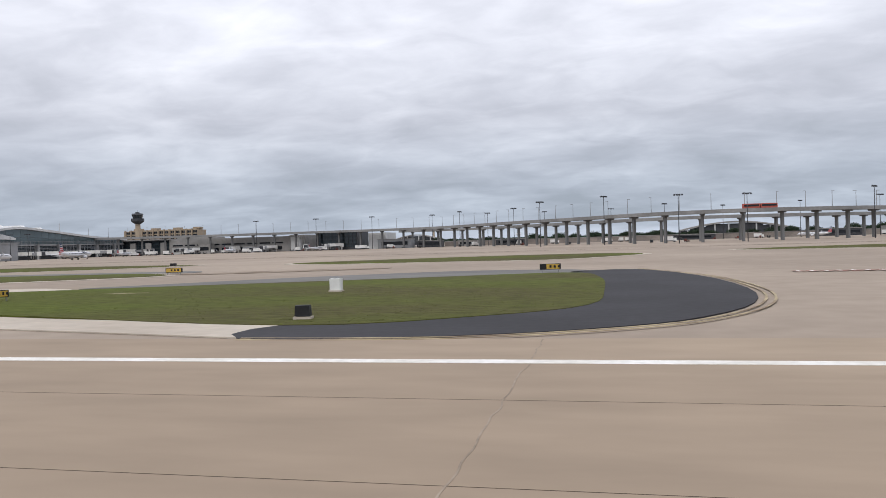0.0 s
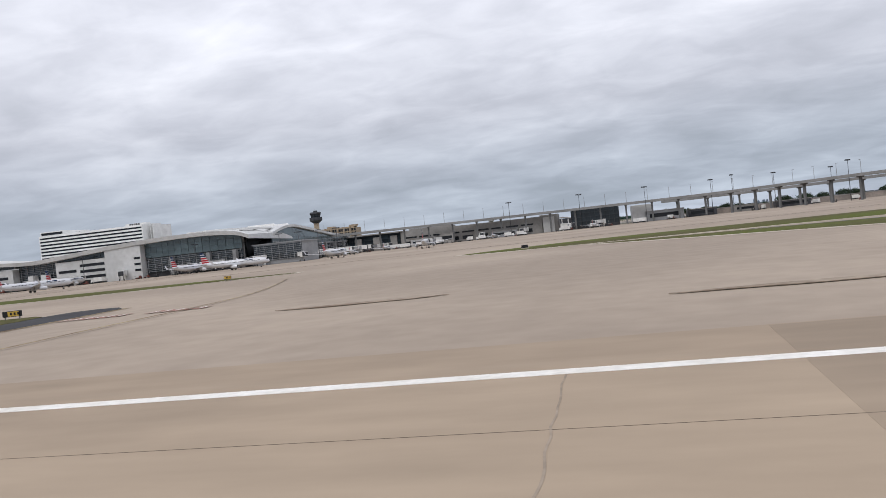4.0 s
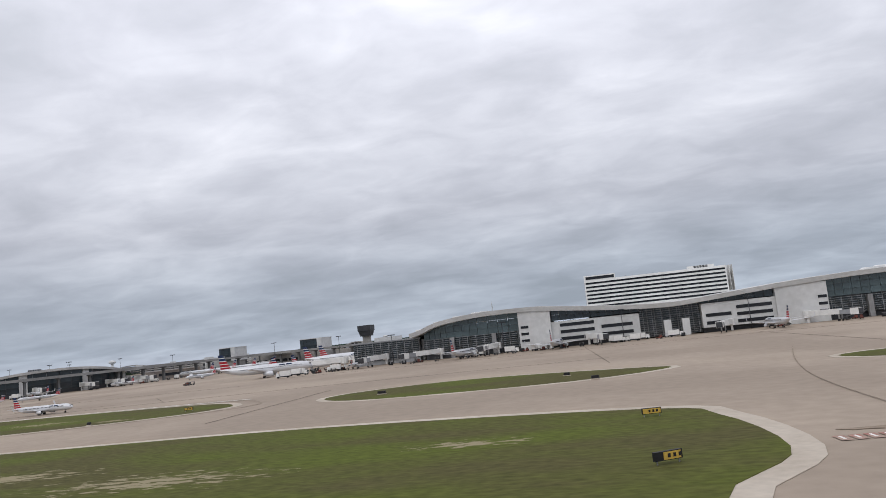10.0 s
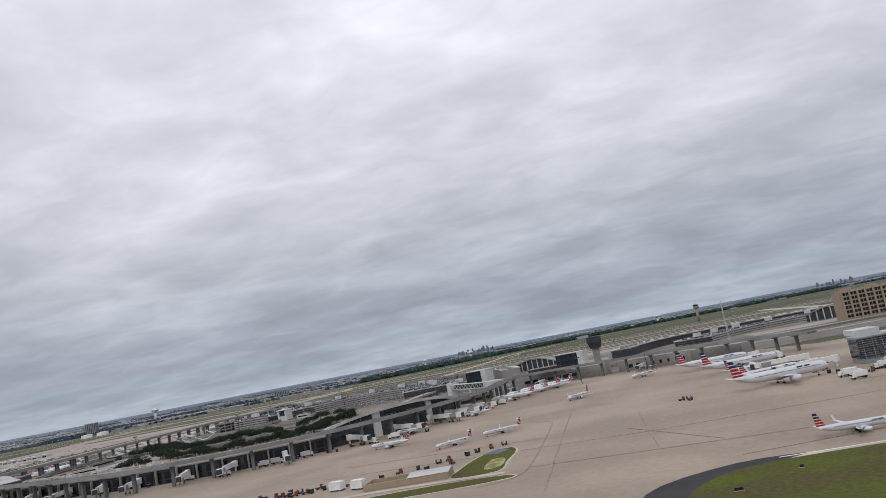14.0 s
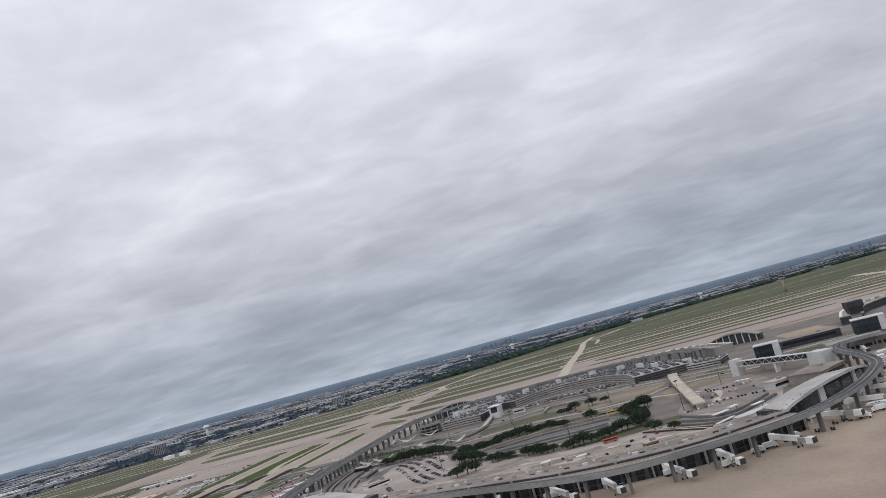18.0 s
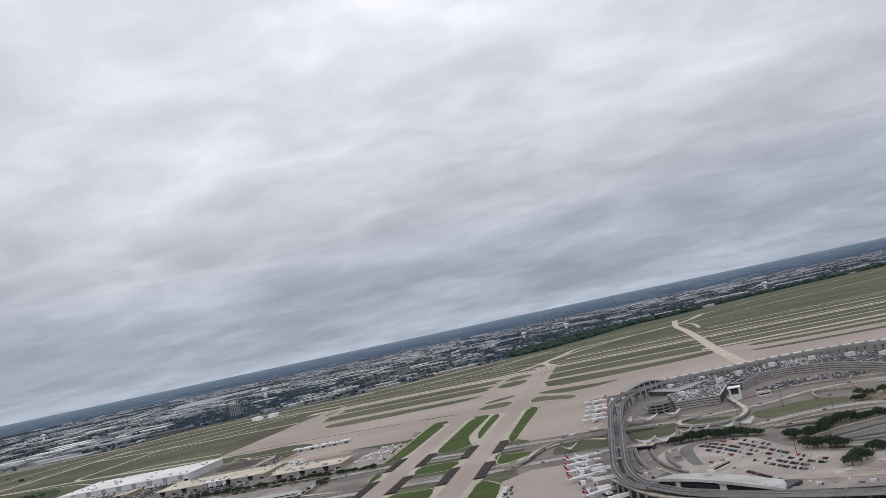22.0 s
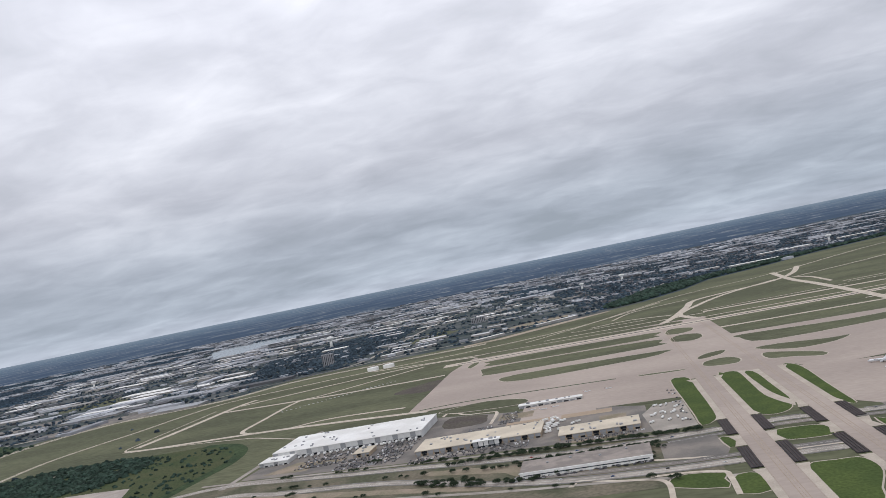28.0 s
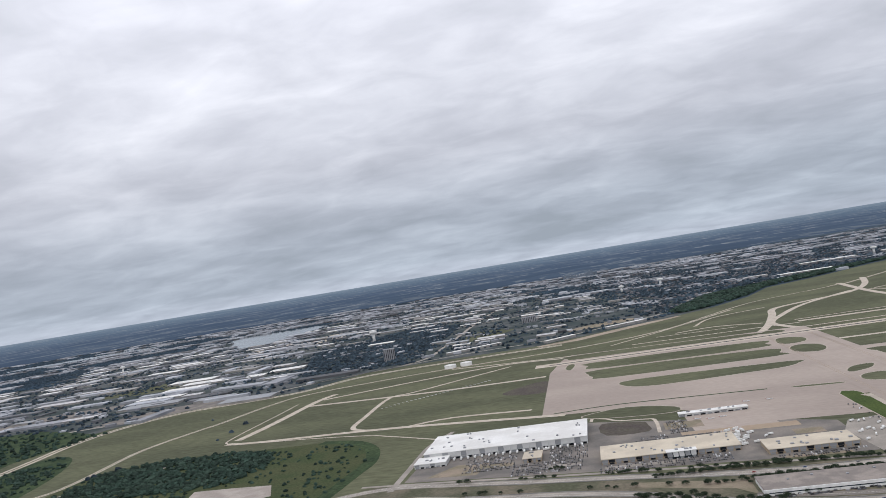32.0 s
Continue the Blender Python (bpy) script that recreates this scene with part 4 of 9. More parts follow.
louvres(frame_e, [(-239.8, 247.5), (-245.2, 343)], 1.6, 8.0, 0.6)

# ---- elevated train guideway, lamp masts ----
def guideway(line, z, width, step, label, col=1.1, rail=True, skip=()):
    g = thing("elevated_guideway", label, "viaduct")
    path = smooth_line(line, 6)
    bm = bmesh.new()
    ribbon(bm, path, width, z - 0.75, z - 0.25)
    bmesh.ops.recalc_face_normals(bm, faces=bm.faces)
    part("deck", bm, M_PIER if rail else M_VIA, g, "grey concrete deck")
    for s in (-1, 1):
        bm = bmesh.new()
        ribbon(bm, path, 0.2, z - 0.8, z + 0.25, s * (width / 2 + 0.02))
        bmesh.ops.recalc_face_normals(bm, faces=bm.faces)
        part("parapet", bm, M_VIA, g, "grey concrete parapet")
    if rail:
        bm = bmesh.new()
        ribbon(bm, path, 0.5, z - 0.3, z + 0.15)
        bmesh.ops.recalc_face_normals(bm, faces=bm.faces)
        part("walkway", bm, M_VIA, g, "pale walkway between the tracks")
        for s in (-0.62, -0.28, 0.28, 0.62):
            bm = bmesh.new()
            ribbon(bm, path, width * 0.10, z - 0.25, z - 0.10, s * width * 0.55)
            bmesh.ops.recalc_face_normals(bm, faces=bm.faces)
            part("running_rail", bm, M_DARK, g, "dark running rail")
    for i, (x, y, h) in enumerate(along(path, step, step / 2)):
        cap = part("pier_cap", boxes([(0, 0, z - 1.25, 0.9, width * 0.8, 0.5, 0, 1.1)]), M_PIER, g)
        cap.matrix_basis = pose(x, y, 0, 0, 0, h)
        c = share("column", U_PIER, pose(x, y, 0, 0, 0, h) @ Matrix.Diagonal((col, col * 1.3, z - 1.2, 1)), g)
    return g


SOUTH = [(-250, 318), (-220, 330), (-190, 338), (-157, 340), (-118, 340), (-90, 336), (-70, 324), (-38, 286), (-12, 260), (11, 235), (35, 226), (60, 234), (85, 252), (140, 300), (200, 340)]
south_via = guideway(SOUTH, 9.0, 3.6, 11.0, "long curved concrete viaduct on square columns", 0.72, False)
guideway([(-100, 352), (-60, 342), (-10, 290), (30, 262), (80, 285), (150, 340)], 8.2, 3.2, 13.0, "second concrete viaduct behind the first", 0.7, False)
U_POLE = bpy.data.meshes.new("lamp_post")
bm = bmesh.new()
tube(bm, (0, 0, 0), (0, 0, 4.6), 0.09, 0.06, 6)
box(bm, 0.45, 0, 4.55, 1.1, 0.16, 0.12)
bm.to_mesh(U_POLE)
bm.free()
U_POLE.materials.append(M_STEEL)
for i, (x, y, h) in enumerate(along(smooth_line(SOUTH, 6), 9.0, 3.0)):
    share("lamp_post", U_POLE, pose(x, y, 9.2, 0, 0, h + (90 if i % 2 else -90)), south_via)
B_RAIL = [(-781, 306), (-764, 284), (-733, 264), (-690, 243), (-662, 228), (-640, 221), (-620, 225), (-600, 231), (-583, 241), (-565, 261), (-551, 284), (-542, 306), (-538, 335), (-537, 366), (-532, 384), (-522, 390), (-508, 388), (-490, 381), (-467, 372), (-440, 356), (-420, 335), (-410, 312)]
guideway(B_RAIL, 7.0, 4.0, 12.5, "curving elevated train guideway on concrete piers", 0.9)
TRACK_OUT = [(-782.4, 304.6), (-790, 318), (-794.5, 344), (-795.4, 377), (-795.6, 428), (-795.6, 486), (-794.4, 540), (-789, 578), (-777, 602), (-758, 618), (-730, 628), (-696, 632), (-660, 636), (-626, 632), (-596, 616), (-578, 590), (-570, 556)]
TRACK_IN = [(-779.6, 307.4), (-785.5, 320), (-789.2, 346), (-789.8, 377), (-789.6, 428), (-789.2, 486), (-787.6, 534), (-783, 566), (-773, 592), (-756, 611), (-729, 621), (-696, 625), (-660, 629), (-629, 625), (-602, 611), (-585, 588), (-577, 556)]
for track in (TRACK_OUT, TRACK_IN):
    guideway(track, 7.0, 2.7, 12.5, "single elevated train track on concrete piers", 0.8)
# switches where the two tracks are tied together
for y0, y1 in ((366, 369), (392, 395), (538, 541)):
    tie = thing("guideway_crossover", "pale concrete deck tying the two tracks together", "viaduct")
    part("deck", boxes([(-792.5, (y0 + y1) / 2, 6.2, 4.0, y1 - y0, 0.5)]), M_VIA, tie)
    part("pier", boxes([(-792.5, (y0 + y1) / 2, 0, 1.0, 1.2, 6.2)]), M_PIER, tie)

mast0 = thing("lamp_mast", "tall grey floodlight mast with a ring of lamps", "lamp mast", pose(-166, 333, 0), "floodlight masts")
bm = bmesh.new()
tube(bm, (0, 0, 0), (0, 0, 15.0), 0.14, 0.08, 8)
part("pole", bm, M_DARK, mast0, "thin dark steel pole", True)
part("crossarm", boxes([(0, 0, 14.9, 2.4, 0.16, 0.14)]), M_DARK, mast0)
for i in range(4):
    part("lamp_head", boxes([(-1.05 + i * 0.7, -0.05, 14.55, 0.42, 0.42, 0.34)]), M_DARK, mast0, "dark floodlight head")
for x, y, s in ((-135.5, 333, 1), (-108, 333, 1), (-80.5, 338, 1), (-55, 340, 1.0), (-20.7, 225, 0.9), (-2, 222, 0.95), (18, 214, 0.9), (36, 216, 0.88), (67, 215, 0.92), (-38, 300, 1), (-30, 350, 1), (0, 345, 1), (22, 330, 1.05), (48, 350, 1), (75, 330, 1), (95, 300, 1), (-70, 350, 1.1), (-232, 236, 0.66), (-226, 238, 0.66), (-220, 240, 0.66),
                (-214, 242, 0.66), (-370, 227, 0.62), (-335, 227, 0.62), (-300, 227, 0.62), (-258, 227, 0.62), (-405, 229, 0.6), (-500, 352, 0.8), (-470, 362, 0.8), (-610, 345, 0.9), (-650, 380, 0.9), (-690, 395, 0.9), (-730, 420, 0.9), (-640, 430, 0.9), (-700, 460, 0.9), (-585, 400, 0.8), (-760, 430, 0.9), (-660, 340, 0.9), (-720, 345, 0.9)):
    m = copy_thing(mast0, pose(x, y, 0, 0, 0, (x * 7) % 60))
    m.scale = (1, 1, s)

# red train on the viaduct
train = thing("train", "red and grey driverless train on the viaduct", "train", pose(41, 226.3, 8.85, 0, 0, 6))
for i in range(2):
    car = part("car_body", boxes([(-2.4 + i * 4.8, 0, 0.2, 4.5, 1.3, 1.5)]), M_RED, train, "red train car")
    bar("window", U_WIN, (-4.4 + i * 4.8, -0.66), (-0.4 + i * 4.8, -0.66), 0.9, 1.45, 0.06, car)
    part("bogie", boxes([(-2.4 + i * 4.8, 0, -0.05, 3.4, 0.9, 0.3)]), M_DARK, train)

# ---- north terminal: gate hall with curved roof and a long curved wing ----
term_b = thing("terminal_building", "curved concrete terminal with dark gate halls under the guideway", "airport terminal")
def gate_hall_front(line, dx, dy, rise=5.2):
    """An arched hall with three dark bays along a line; (dx, dy) leads to its back."""
    bm = bmesh.new()
    prism(bm, line + [(p[0] + dx * 0.92, p[1] + dy * 0.92) for p in reversed(line)], 0, 6.4)
    part("gate_hall", bm, M_DARK, term_b, "dark glazed gate hall")
    n = len(line) - 1
    frame_b = part("window_frame", boxes([(line[n // 2][0] + dx * 0.5, line[n // 2][1] + dy * 0.5, 6.4, 3, 3, 2.6)]), M_STEEL, term_b, "steel window frame")
    for i in range(n):
        a, b, f = line[i], line[i + 1], (i + 0.5) / n
        top = 5.5 + rise * math.sin(math.pi * (0.06 + 0.88 * f))
        if i % 5 == 0:
            bar("buttress", U_WHITE, a, (a[0] * 0.4 + b[0] * 0.6, a[1] * 0.4 + b[1] * 0.6), 0, top - 0.6, 1.4, term_b)
        for j in range(3):
            h = (top - 1.5) / 3
            bar("pane", U_PANE, a, b, 1.5 + j * h + 0.06, 1.5 + (j + 1) * h - 0.06, 0.2, frame_b, 0.14)
    bm = bmesh.new()
    rows = []
    for i, p in enumerate(line):
        z = 5.8 + rise * math.sin(math.pi * (0.06 + 0.88 * i / n))
        rows.append([bm.verts.new((p[0] - dx * 0.17, p[1] - dy * 0.17, z - 1.0)), bm.verts.new((p[0] - dx * 0.17, p[1] - dy * 0.17, z)), bm.verts.new((p[0] + dx, p[1] + dy, z - 1.4)), bm.verts.new((p[0] + dx, p[1] + dy, z - 2.0))])
    for a, b in zip(rows, rows[1:]):
        for i in range(4):
            bm.faces.new((a[i], a[(i + 1) % 4], b[(i + 1) % 4], b[i]))
    bm.faces.new(rows[0][::-1]), bm.faces.new(rows[-1])
    bmesh.ops.recalc_face_normals(bm, faces=bm.faces)
    part("roof", bm, M_GARAGE, term_b, "arched pale grey roof")


gate_hall_front(smooth_line([(-588, 256.5), (-577, 265.5), (-563, 279), (-553, 292), (-548, 302)], 4), -7.0, 8.5, 4.4)
gate_hall_front(smooth_line([(-780, 318), (-774, 306), (-764, 295), (-751, 284), (-738, 276)], 4), 7.0, 8.0, 3.8)
WING = smooth_line([(-588, 260), (-604, 252), (-624, 245), (-655, 247), (-694, 262), (-737, 280), (-770, 301), (-787, 338)], 6)
# the recess's shade below roof and guideway is put into the wing's colour
bm = bmesh.new()
ribbon(bm, WING, 20.0, 0.0, 4.6)
bmesh.ops.recalc_face_normals(bm, faces=bm.faces)
part("wing", bm, M_DARK, term_b, "long curved wing under a flat roof, near-black for the shaded recess")
bm = bmesh.new()
ribbon(bm, WING, 21.2, 4.6, 5.0)
bmesh.ops.recalc_face_normals(bm, faces=bm.faces)
part("roof_slab", bm, M_WINGROOF, term_b, "flat tan roof slab")
bm = bmesh.new()
ribbon(bm, WING, 3.2, 5.0, 5.6, 3.0)
bmesh.ops.recalc_face_normals(bm, faces=bm.faces)
part("clerestory", bm, M_DARK, term_b, "dark raised roof strip")
bm = bmesh.new()
ribbon(bm, WING, 4.0, 5.6, 5.8, 2.6)
bmesh.ops.recalc_face_normals(bm, faces=bm.faces)
part("upper_roof", bm, M_WINGROOF, term_b)
for k, (x, y, h) in enumerate(along(WING, 3.3, 1.0)):
    c, s = math.cos(radians(h)), math.sin(radians(h))
    o = 10.1  # outer face
    share("window", U_WIN, pose(x - s * o, y + c * o, 1.6, 0, 0, h) @ Matrix.Diagonal((2.6, 0.15, 2.2, 1)), term_b)
    share("window", U_WIN, pose(x - s * o * 1.0, y + c * o, 0.1, 0, 0, h) @ Matrix.Diagonal((2.2, 0.1, 1.1, 1)), term_b)
    if k % 2 == 0:
        share("pier", U_COL, pose(x - s * (o + 0.9), y + c * (o + 0.9), 0, 0, 0, h) @ Matrix.Diagonal((0.5, 0.8, 4.6, 1)), term_b)
    if k % 5 == 0:
        part("roof_unit", boxes([(x + s * 2.5, y - c * 2.5, 5.0, 1.8, 1.2, 1.0, h)]), M_PANEL, term_b, "white roof unit")
for k, (x, y, h) in enumerate(along(WING, 4.2, 2.0)):
    c, q = math.cos(radians(h)), math.sin(radians(h))
    if k % 4 == 1:
        share("roof_pier", U_COL, pose(x - q * 4.9, y + c * 4.9, 5.0, 0, 0, h) @ Matrix.Diagonal((0.8, 0.7, 0.75, 1)), term_b)
    o = -4.5 + 2.2 * ((k * 7) % 3 - 1)
    part("roof_box", boxes([(x - q * o, y + c * o, 5.0, 0.7 + 0.5 * (k % 3), 0.8, 0.5 + 0.2 * (k % 2), h)]), (M_PANEL, M_PANELG, M_DARK)[k % 3], term_b)
for o, m, lab in ((10.3, M_CONC_LIGHT, "pale roof parapet"), (-10.3, M_CONC_LIGHT, "pale roof parapet")):
    bm = bmesh.new()
    ribbon(bm, WING, 0.4, 5.0, 5.5, o)
    bmesh.ops.recalc_face_normals(bm, faces=bm.faces)
    part("parapet", bm, m, term_b, lab)
# east link towards the south terminal
link = thing("concourse_building", "pale grey link building below the guideway", "airport terminal")
for q in ((-520, 400, 0, 26, 14, 6.5, -8), (-496, 396, 0, 18, 12, 5.5, -12), (-462, 384, 0, 40, 10, 5.2, -22), (-436, 366, 0, 26, 10, 5.2, -40)):
    part("block", boxes([q]), M_GREYC, link, "pale grey concrete block")
for i in range(7):
    bar("window", U_WIN, (-530 + i * 4, 394.0 - i * 0.55), (-527 + i * 4, 393.6 - i * 0.55), 2.0, 3.4, 0.3, link)
for i in range(12):
    bar("window", U_WIN, (-478 + i * 3.4, 385.3 - i * 1.37), (-475.4 + i * 3.4, 384.2 - i * 1.37), 1.4, 3.0, 0.4, link)
for x, y, w, z0, z1 in ((-556, 417, 12, 5.5, 12.4), (-505, 420, 15, 6.0, 12.6)):
    st = thing("station_building", "black glass station block with white end walls", "station", pose(x, y, 0, 0, 0, -14))
    part("base", boxes([(0, 0, 0, w * 0.9, 8, z0)]), M_GREYC, st, "grey concrete base")
    bx = part("glass_box", boxes([(0, 0, z0, w, 10, z1 - z0)]), M_DARK, st, "black glazed box")
    glass_wall(bx, [(-w / 2, -5.1), (w / 2 - 3, -5.1)], z0 + 0.3, lambda f: z1 - 0.4, 5, 2, U_PANE)
    part("end_wall", boxes([(w / 2 - 1.4, -0.2, z0 - 0.5, 3.0, 10.6, z1 - z0 + 0.6)]), M_PANEL, st, "white end wall")
    part("roof", boxes([(0, 0, z1, w + 0.6, 10.6, 0.35)]), M_PANEL, st, "white flat roof")
ramp_tower = thing("ramp_tower", "dark square ramp control tower on a pale shaft", "control tower", pose(-492, 477, 0))
part("shaft", boxes([(0, 0, 0, 4.4, 4.4, 11.5)]), M_GREYC, ramp_tower, "pale concrete shaft")
part("cab", boxes([(0, 0, 11.4, 6.6, 6.6, 3.4, 0, 1.25), (0, 0, 14.8, 8.8, 8.8, 3.6)]), M_DARK, ramp_tower, "dark stepped cab")
# truss footbridge
fb = thing("footbridge", "white enclosed truss footbridge between the blocks", "footbridge")
bm = bmesh.new()
ribbon(bm, [(-571, 416), (-558, 396), (-546, 378)], 3.0, 4.6, 5.0)
ribbon(bm, [(-571, 416), (-558, 396), (-546, 378)], 3.2, 7.2, 7.5)
bmesh.ops.recalc_face_normals(bm, faces=bm.faces)
part("deck_and_roof", bm, M_PANEL, fb, "white deck and roof")
pts = along([(-571, 416), (-558, 396), (-546, 378)], 2.4)
for i, ((x, y, h), (u, v, k)) in enumerate(zip(pts, pts[1:])):
    c, q = math.cos(radians(h)), math.sin(radians(h))
    za, zb = (5.0, 7.2) if i % 2 else (7.2, 5.0)
    bm = bmesh.new()
    tube(bm, (x + q * 1.5, y - c * 1.5, za), (u + q * 1.5, v - c * 1.5, zb), 0.13, 0.13, 4)
    part("brace", bm, M_PANEL, fb, "white steel diagonal")
part("end_tower", boxes([(-572.5, 419, 0, 5, 5, 8.5, -56)]), M_PANEL, fb, "white stair tower")
part("end_tower", boxes([(-543, 373.5, 0, 9, 7, 7.8, -56)]), M_PANEL, fb, "white stair tower")
part("infill", boxes([(-558.3, 396.8, 5.0, 40, 2.2, 2.2, -56.6)]), M_DARK, fb, "dark glazing behind the truss")
part("pier", boxes([(-558, 396, 0, 1.2, 2.6, 4.6, -56)]), M_PANEL, fb, "white pier")

# ---- terminal across the parkway with its stepped garages ----
term_a = thing("terminal_building", "pale curved terminal across the parkway with an arched dark hall", "airport terminal")
A_LINE = smooth_line([(-752, 641), (-735, 644), (-711, 644), (-665, 652), (-623, 648), (-587, 630), (-566, 602), (-556, 560)], 5)
bm = bmesh.new()
ribbon(bm, A_LINE, 14, 0, 5.0)
bmesh.ops.recalc_face_normals(bm, faces=bm.faces)
part("wing", bm, M_GREYC, term_a, "pale curved wing")
bm = bmesh.new()
ribbon(bm, A_LINE, 15, 5.0, 5.4)
bmesh.ops.recalc_face_normals(bm, faces=bm.faces)
part("roof", bm, M_CONCG, term_a, "grey flat roof")
bm = bmesh.new()
ribbon(bm, A_LINE, 2.2, 5.4, 5.8, 6.0)
bmesh.ops.recalc_face_normals(bm, faces=bm.faces)
part("roof_edge", bm, M_ROOF, term_a, "white metal roof edge")
for x, y, h in along(A_LINE, 9, 4):
    part("roof_unit", boxes([(x, y, 5.4, 2.6, 2.0, 1.2, h)]), M_PANELG, term_a, "grey roof unit")
for cx, cy, w, rz in ((-769, 633, 42, 31), (-538, 610, 40, -30), (-330, 560, 36, -20), (-160, 620, 40, 0), (66, 446, 58, 4), (190, 430, 60, -8)):
    h = thing("gate_hall", "low arched hall with a row of near-black wall standing for shaded openings", "airport terminal", pose(cx, cy, 0, 0, 0, rz))
    bm = bmesh.new()
    ribbon(bm, [(-w / 2 + w * i / 12, 0, 5.0 + 4.0 * math.sin(math.pi * i / 12)) for i in range(13)], 8, -0.8, 0, -4.2)
    bmesh.ops.recalc_face_normals(bm, faces=bm.faces)
    part("roof", bm, M_GREYC, h, "arched grey roof")
    part("wall", boxes([(0, -3.6, 0, w, 7, 4.6), (0, -3.6, 4.6, w * 0.8, 7, 1.6), (0, -3.6, 6.2, w * 0.5, 7, 1.4)]), M_DARK, h, "dark glazed wall")
    for i in range(8):
        part("mullion", boxes([(-w / 2 + w * (i + 0.5) / 8, -7.2, 0, 0.7, 0.5, 4.6 + 3.6 * math.sin(math.pi * (i + 0.5) / 8))]), M_PANEL, h)


def garage(line, width, decks, label):
    g = thing("parking_garage", label, "parking garage")
    for i in range(decks):
        bm = bmesh.new()
        ribbon(bm, line, width, 0.2 + i * 1.5, 0.7 + i * 1.5)
        bmesh.ops.recalc_face_normals(bm, faces=bm.faces)
        part("deck", bm, M_GARAGE if i == decks - 1 else M_CONCG, g, "grey concrete deck")
        for side in (-width / 2 - 0.1, width / 2 + 0.1):
            bm = bmesh.new()
            ribbon(bm, line, 0.3, 0.5 + i * 1.5, 1.15 + i * 1.5, side)
            bmesh.ops.recalc_face_normals(bm, faces=bm.faces)
            part("parapet", bm, M_GARAGE, g, "pale parapet")
    # a solid near-black core paints the shade between the open decks
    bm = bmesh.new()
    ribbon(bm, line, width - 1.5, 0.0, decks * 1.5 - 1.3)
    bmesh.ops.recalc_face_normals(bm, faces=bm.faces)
    part("core", bm, M_DARK, g, "near-black core standing for the shade between the decks")
    for s in (-1, 1):
        for x, y, h in along(line, 3.4, 1.0):
            c, q = math.cos(radians(h)), math.sin(radians(h))
            share("pilaster", U_COL, pose(x - q * s * (width / 2 + 0.15), y + c * s * (width / 2 + 0.15), 0, 0, 0, h) @ Matrix.Diagonal((0.5, 0.4, decks * 1.5 - 1.0, 1)), g) if s < 0 else None
    for x, y, h in along(line, 28, 8):
        part("stair_tower", boxes([(x, y, 0, 4, 4, decks * 1.5 + 2.4, h)]), M_PANEL, g, "white stair tower")
    return g


GAR0 = smooth_line([(-755, 535), (-738, 535), (-721, 531)], 4)
GAR1 = smooth_line([(-756, 590), (-736, 604), (-716, 610)], 4)
GAR2 = smooth_line([(-722, 560), (-702, 588), (-676, 600), (-652, 596), (-626, 574), (-608, 532), (-604, 500)], 5)
GAR3 = smooth_line([(-592, 520), (-578, 506), (-566, 500)], 4)
INNER = smooth_line([(-694, 530), (-676, 544), (-654, 542), (-638, 524)], 4)
garage(GAR0, 42, 4, "stepped white concrete parking garage with cars on top")
garage(GAR1, 34, 3, "pale concrete garage deck full of cars")
garage(GAR2, 38, 4, "curved concrete parking garage full of cars")
garage(GAR3, 22, 3, "pale concrete parking garage beside the parkway")
st = thing("stair_tower", "white stair block with a dark opening at the garage corner", "stair tower", pose(-716, 517, 0, 0, 0, -10))
for q in ((-2.9, 0, 0, 1.2, 8, 7.6), (2.9, 0, 0, 1.2, 8, 7.6), (0, 3.4, 0, 4.6, 1.0, 7.6), (0, -3.6, 0, 4.6, 0.6, 3.6)):
    part("wall", boxes([q]), M_PANEL, st, "white rendered wall")
# near-black block in place of the opening's shade
part("opening", boxes([(0, 0, 0, 4.6, 6.0, 6.4)]), M_DARK, st, "near-black block standing for the shade in the opening")
part("roof", boxes([(0, -0.4, 7.6, 7.8, 9.2, 0.4)]), M_WHITE, st, "white roof slab")
helix = thing("spiral_ramp", "round concrete car ramp with near-black wall standing for shaded openings beside the garage", "car ramp", pose(-764, 521, 0))
for k in range(3):
    for rad, z0, z1, m, lab in ((7.2, 1.2 + 2.0 * k, 1.6 + 2.0 * k, M_PIER, "grey ring deck"), (7.5, 1.6 + 2.0 * k, 2.1 + 2.0 * k, M_GREYC, "pale curved parapet")):
        bm = bmesh.new()
        ring = [(rad * math.cos(6.2832 * i / 28), rad * math.sin(6.2832 * i / 28)) for i in range(29)]
        ribbon(bm, ring, 4.2 if rad < 7.4 else 0.3, z0, z1, 2.0 if rad < 7.4 else 0.0)
        bmesh.ops.recalc_face_normals(bm, faces=bm.faces)
        part("ring_deck" if rad < 7.4 else "parapet", bm, m, helix, lab)
# near-black drum in place of the shade inside the ramp
bm = bmesh.new()
tube(bm, (0, 0, 0), (0, 0, 5.4), 6.0, 6.0, 24)
part("core", bm, M_DARK, helix, "near-black drum standing for the shade inside the ramp")
for i in range(10):
    share("pier", U_COL, pose(7.3 * math.cos(i * 0.628), 7.3 * math.sin(i * 0.628), 0, 0, 0, i * 36) @ Matrix.Diagonal((0.5, 0.5, 5.2, 1)), helix)
# middle terminal across the parkway, seen between the blocks
term_c = thing("terminal_building", "curved grey terminal with a white roof edge across the parkway", "airport terminal")
C_LINE = smooth_line([(-476, 540), (-450, 606), (-392, 645), (-310, 648), (-244, 612), (-214, 545)], 6)
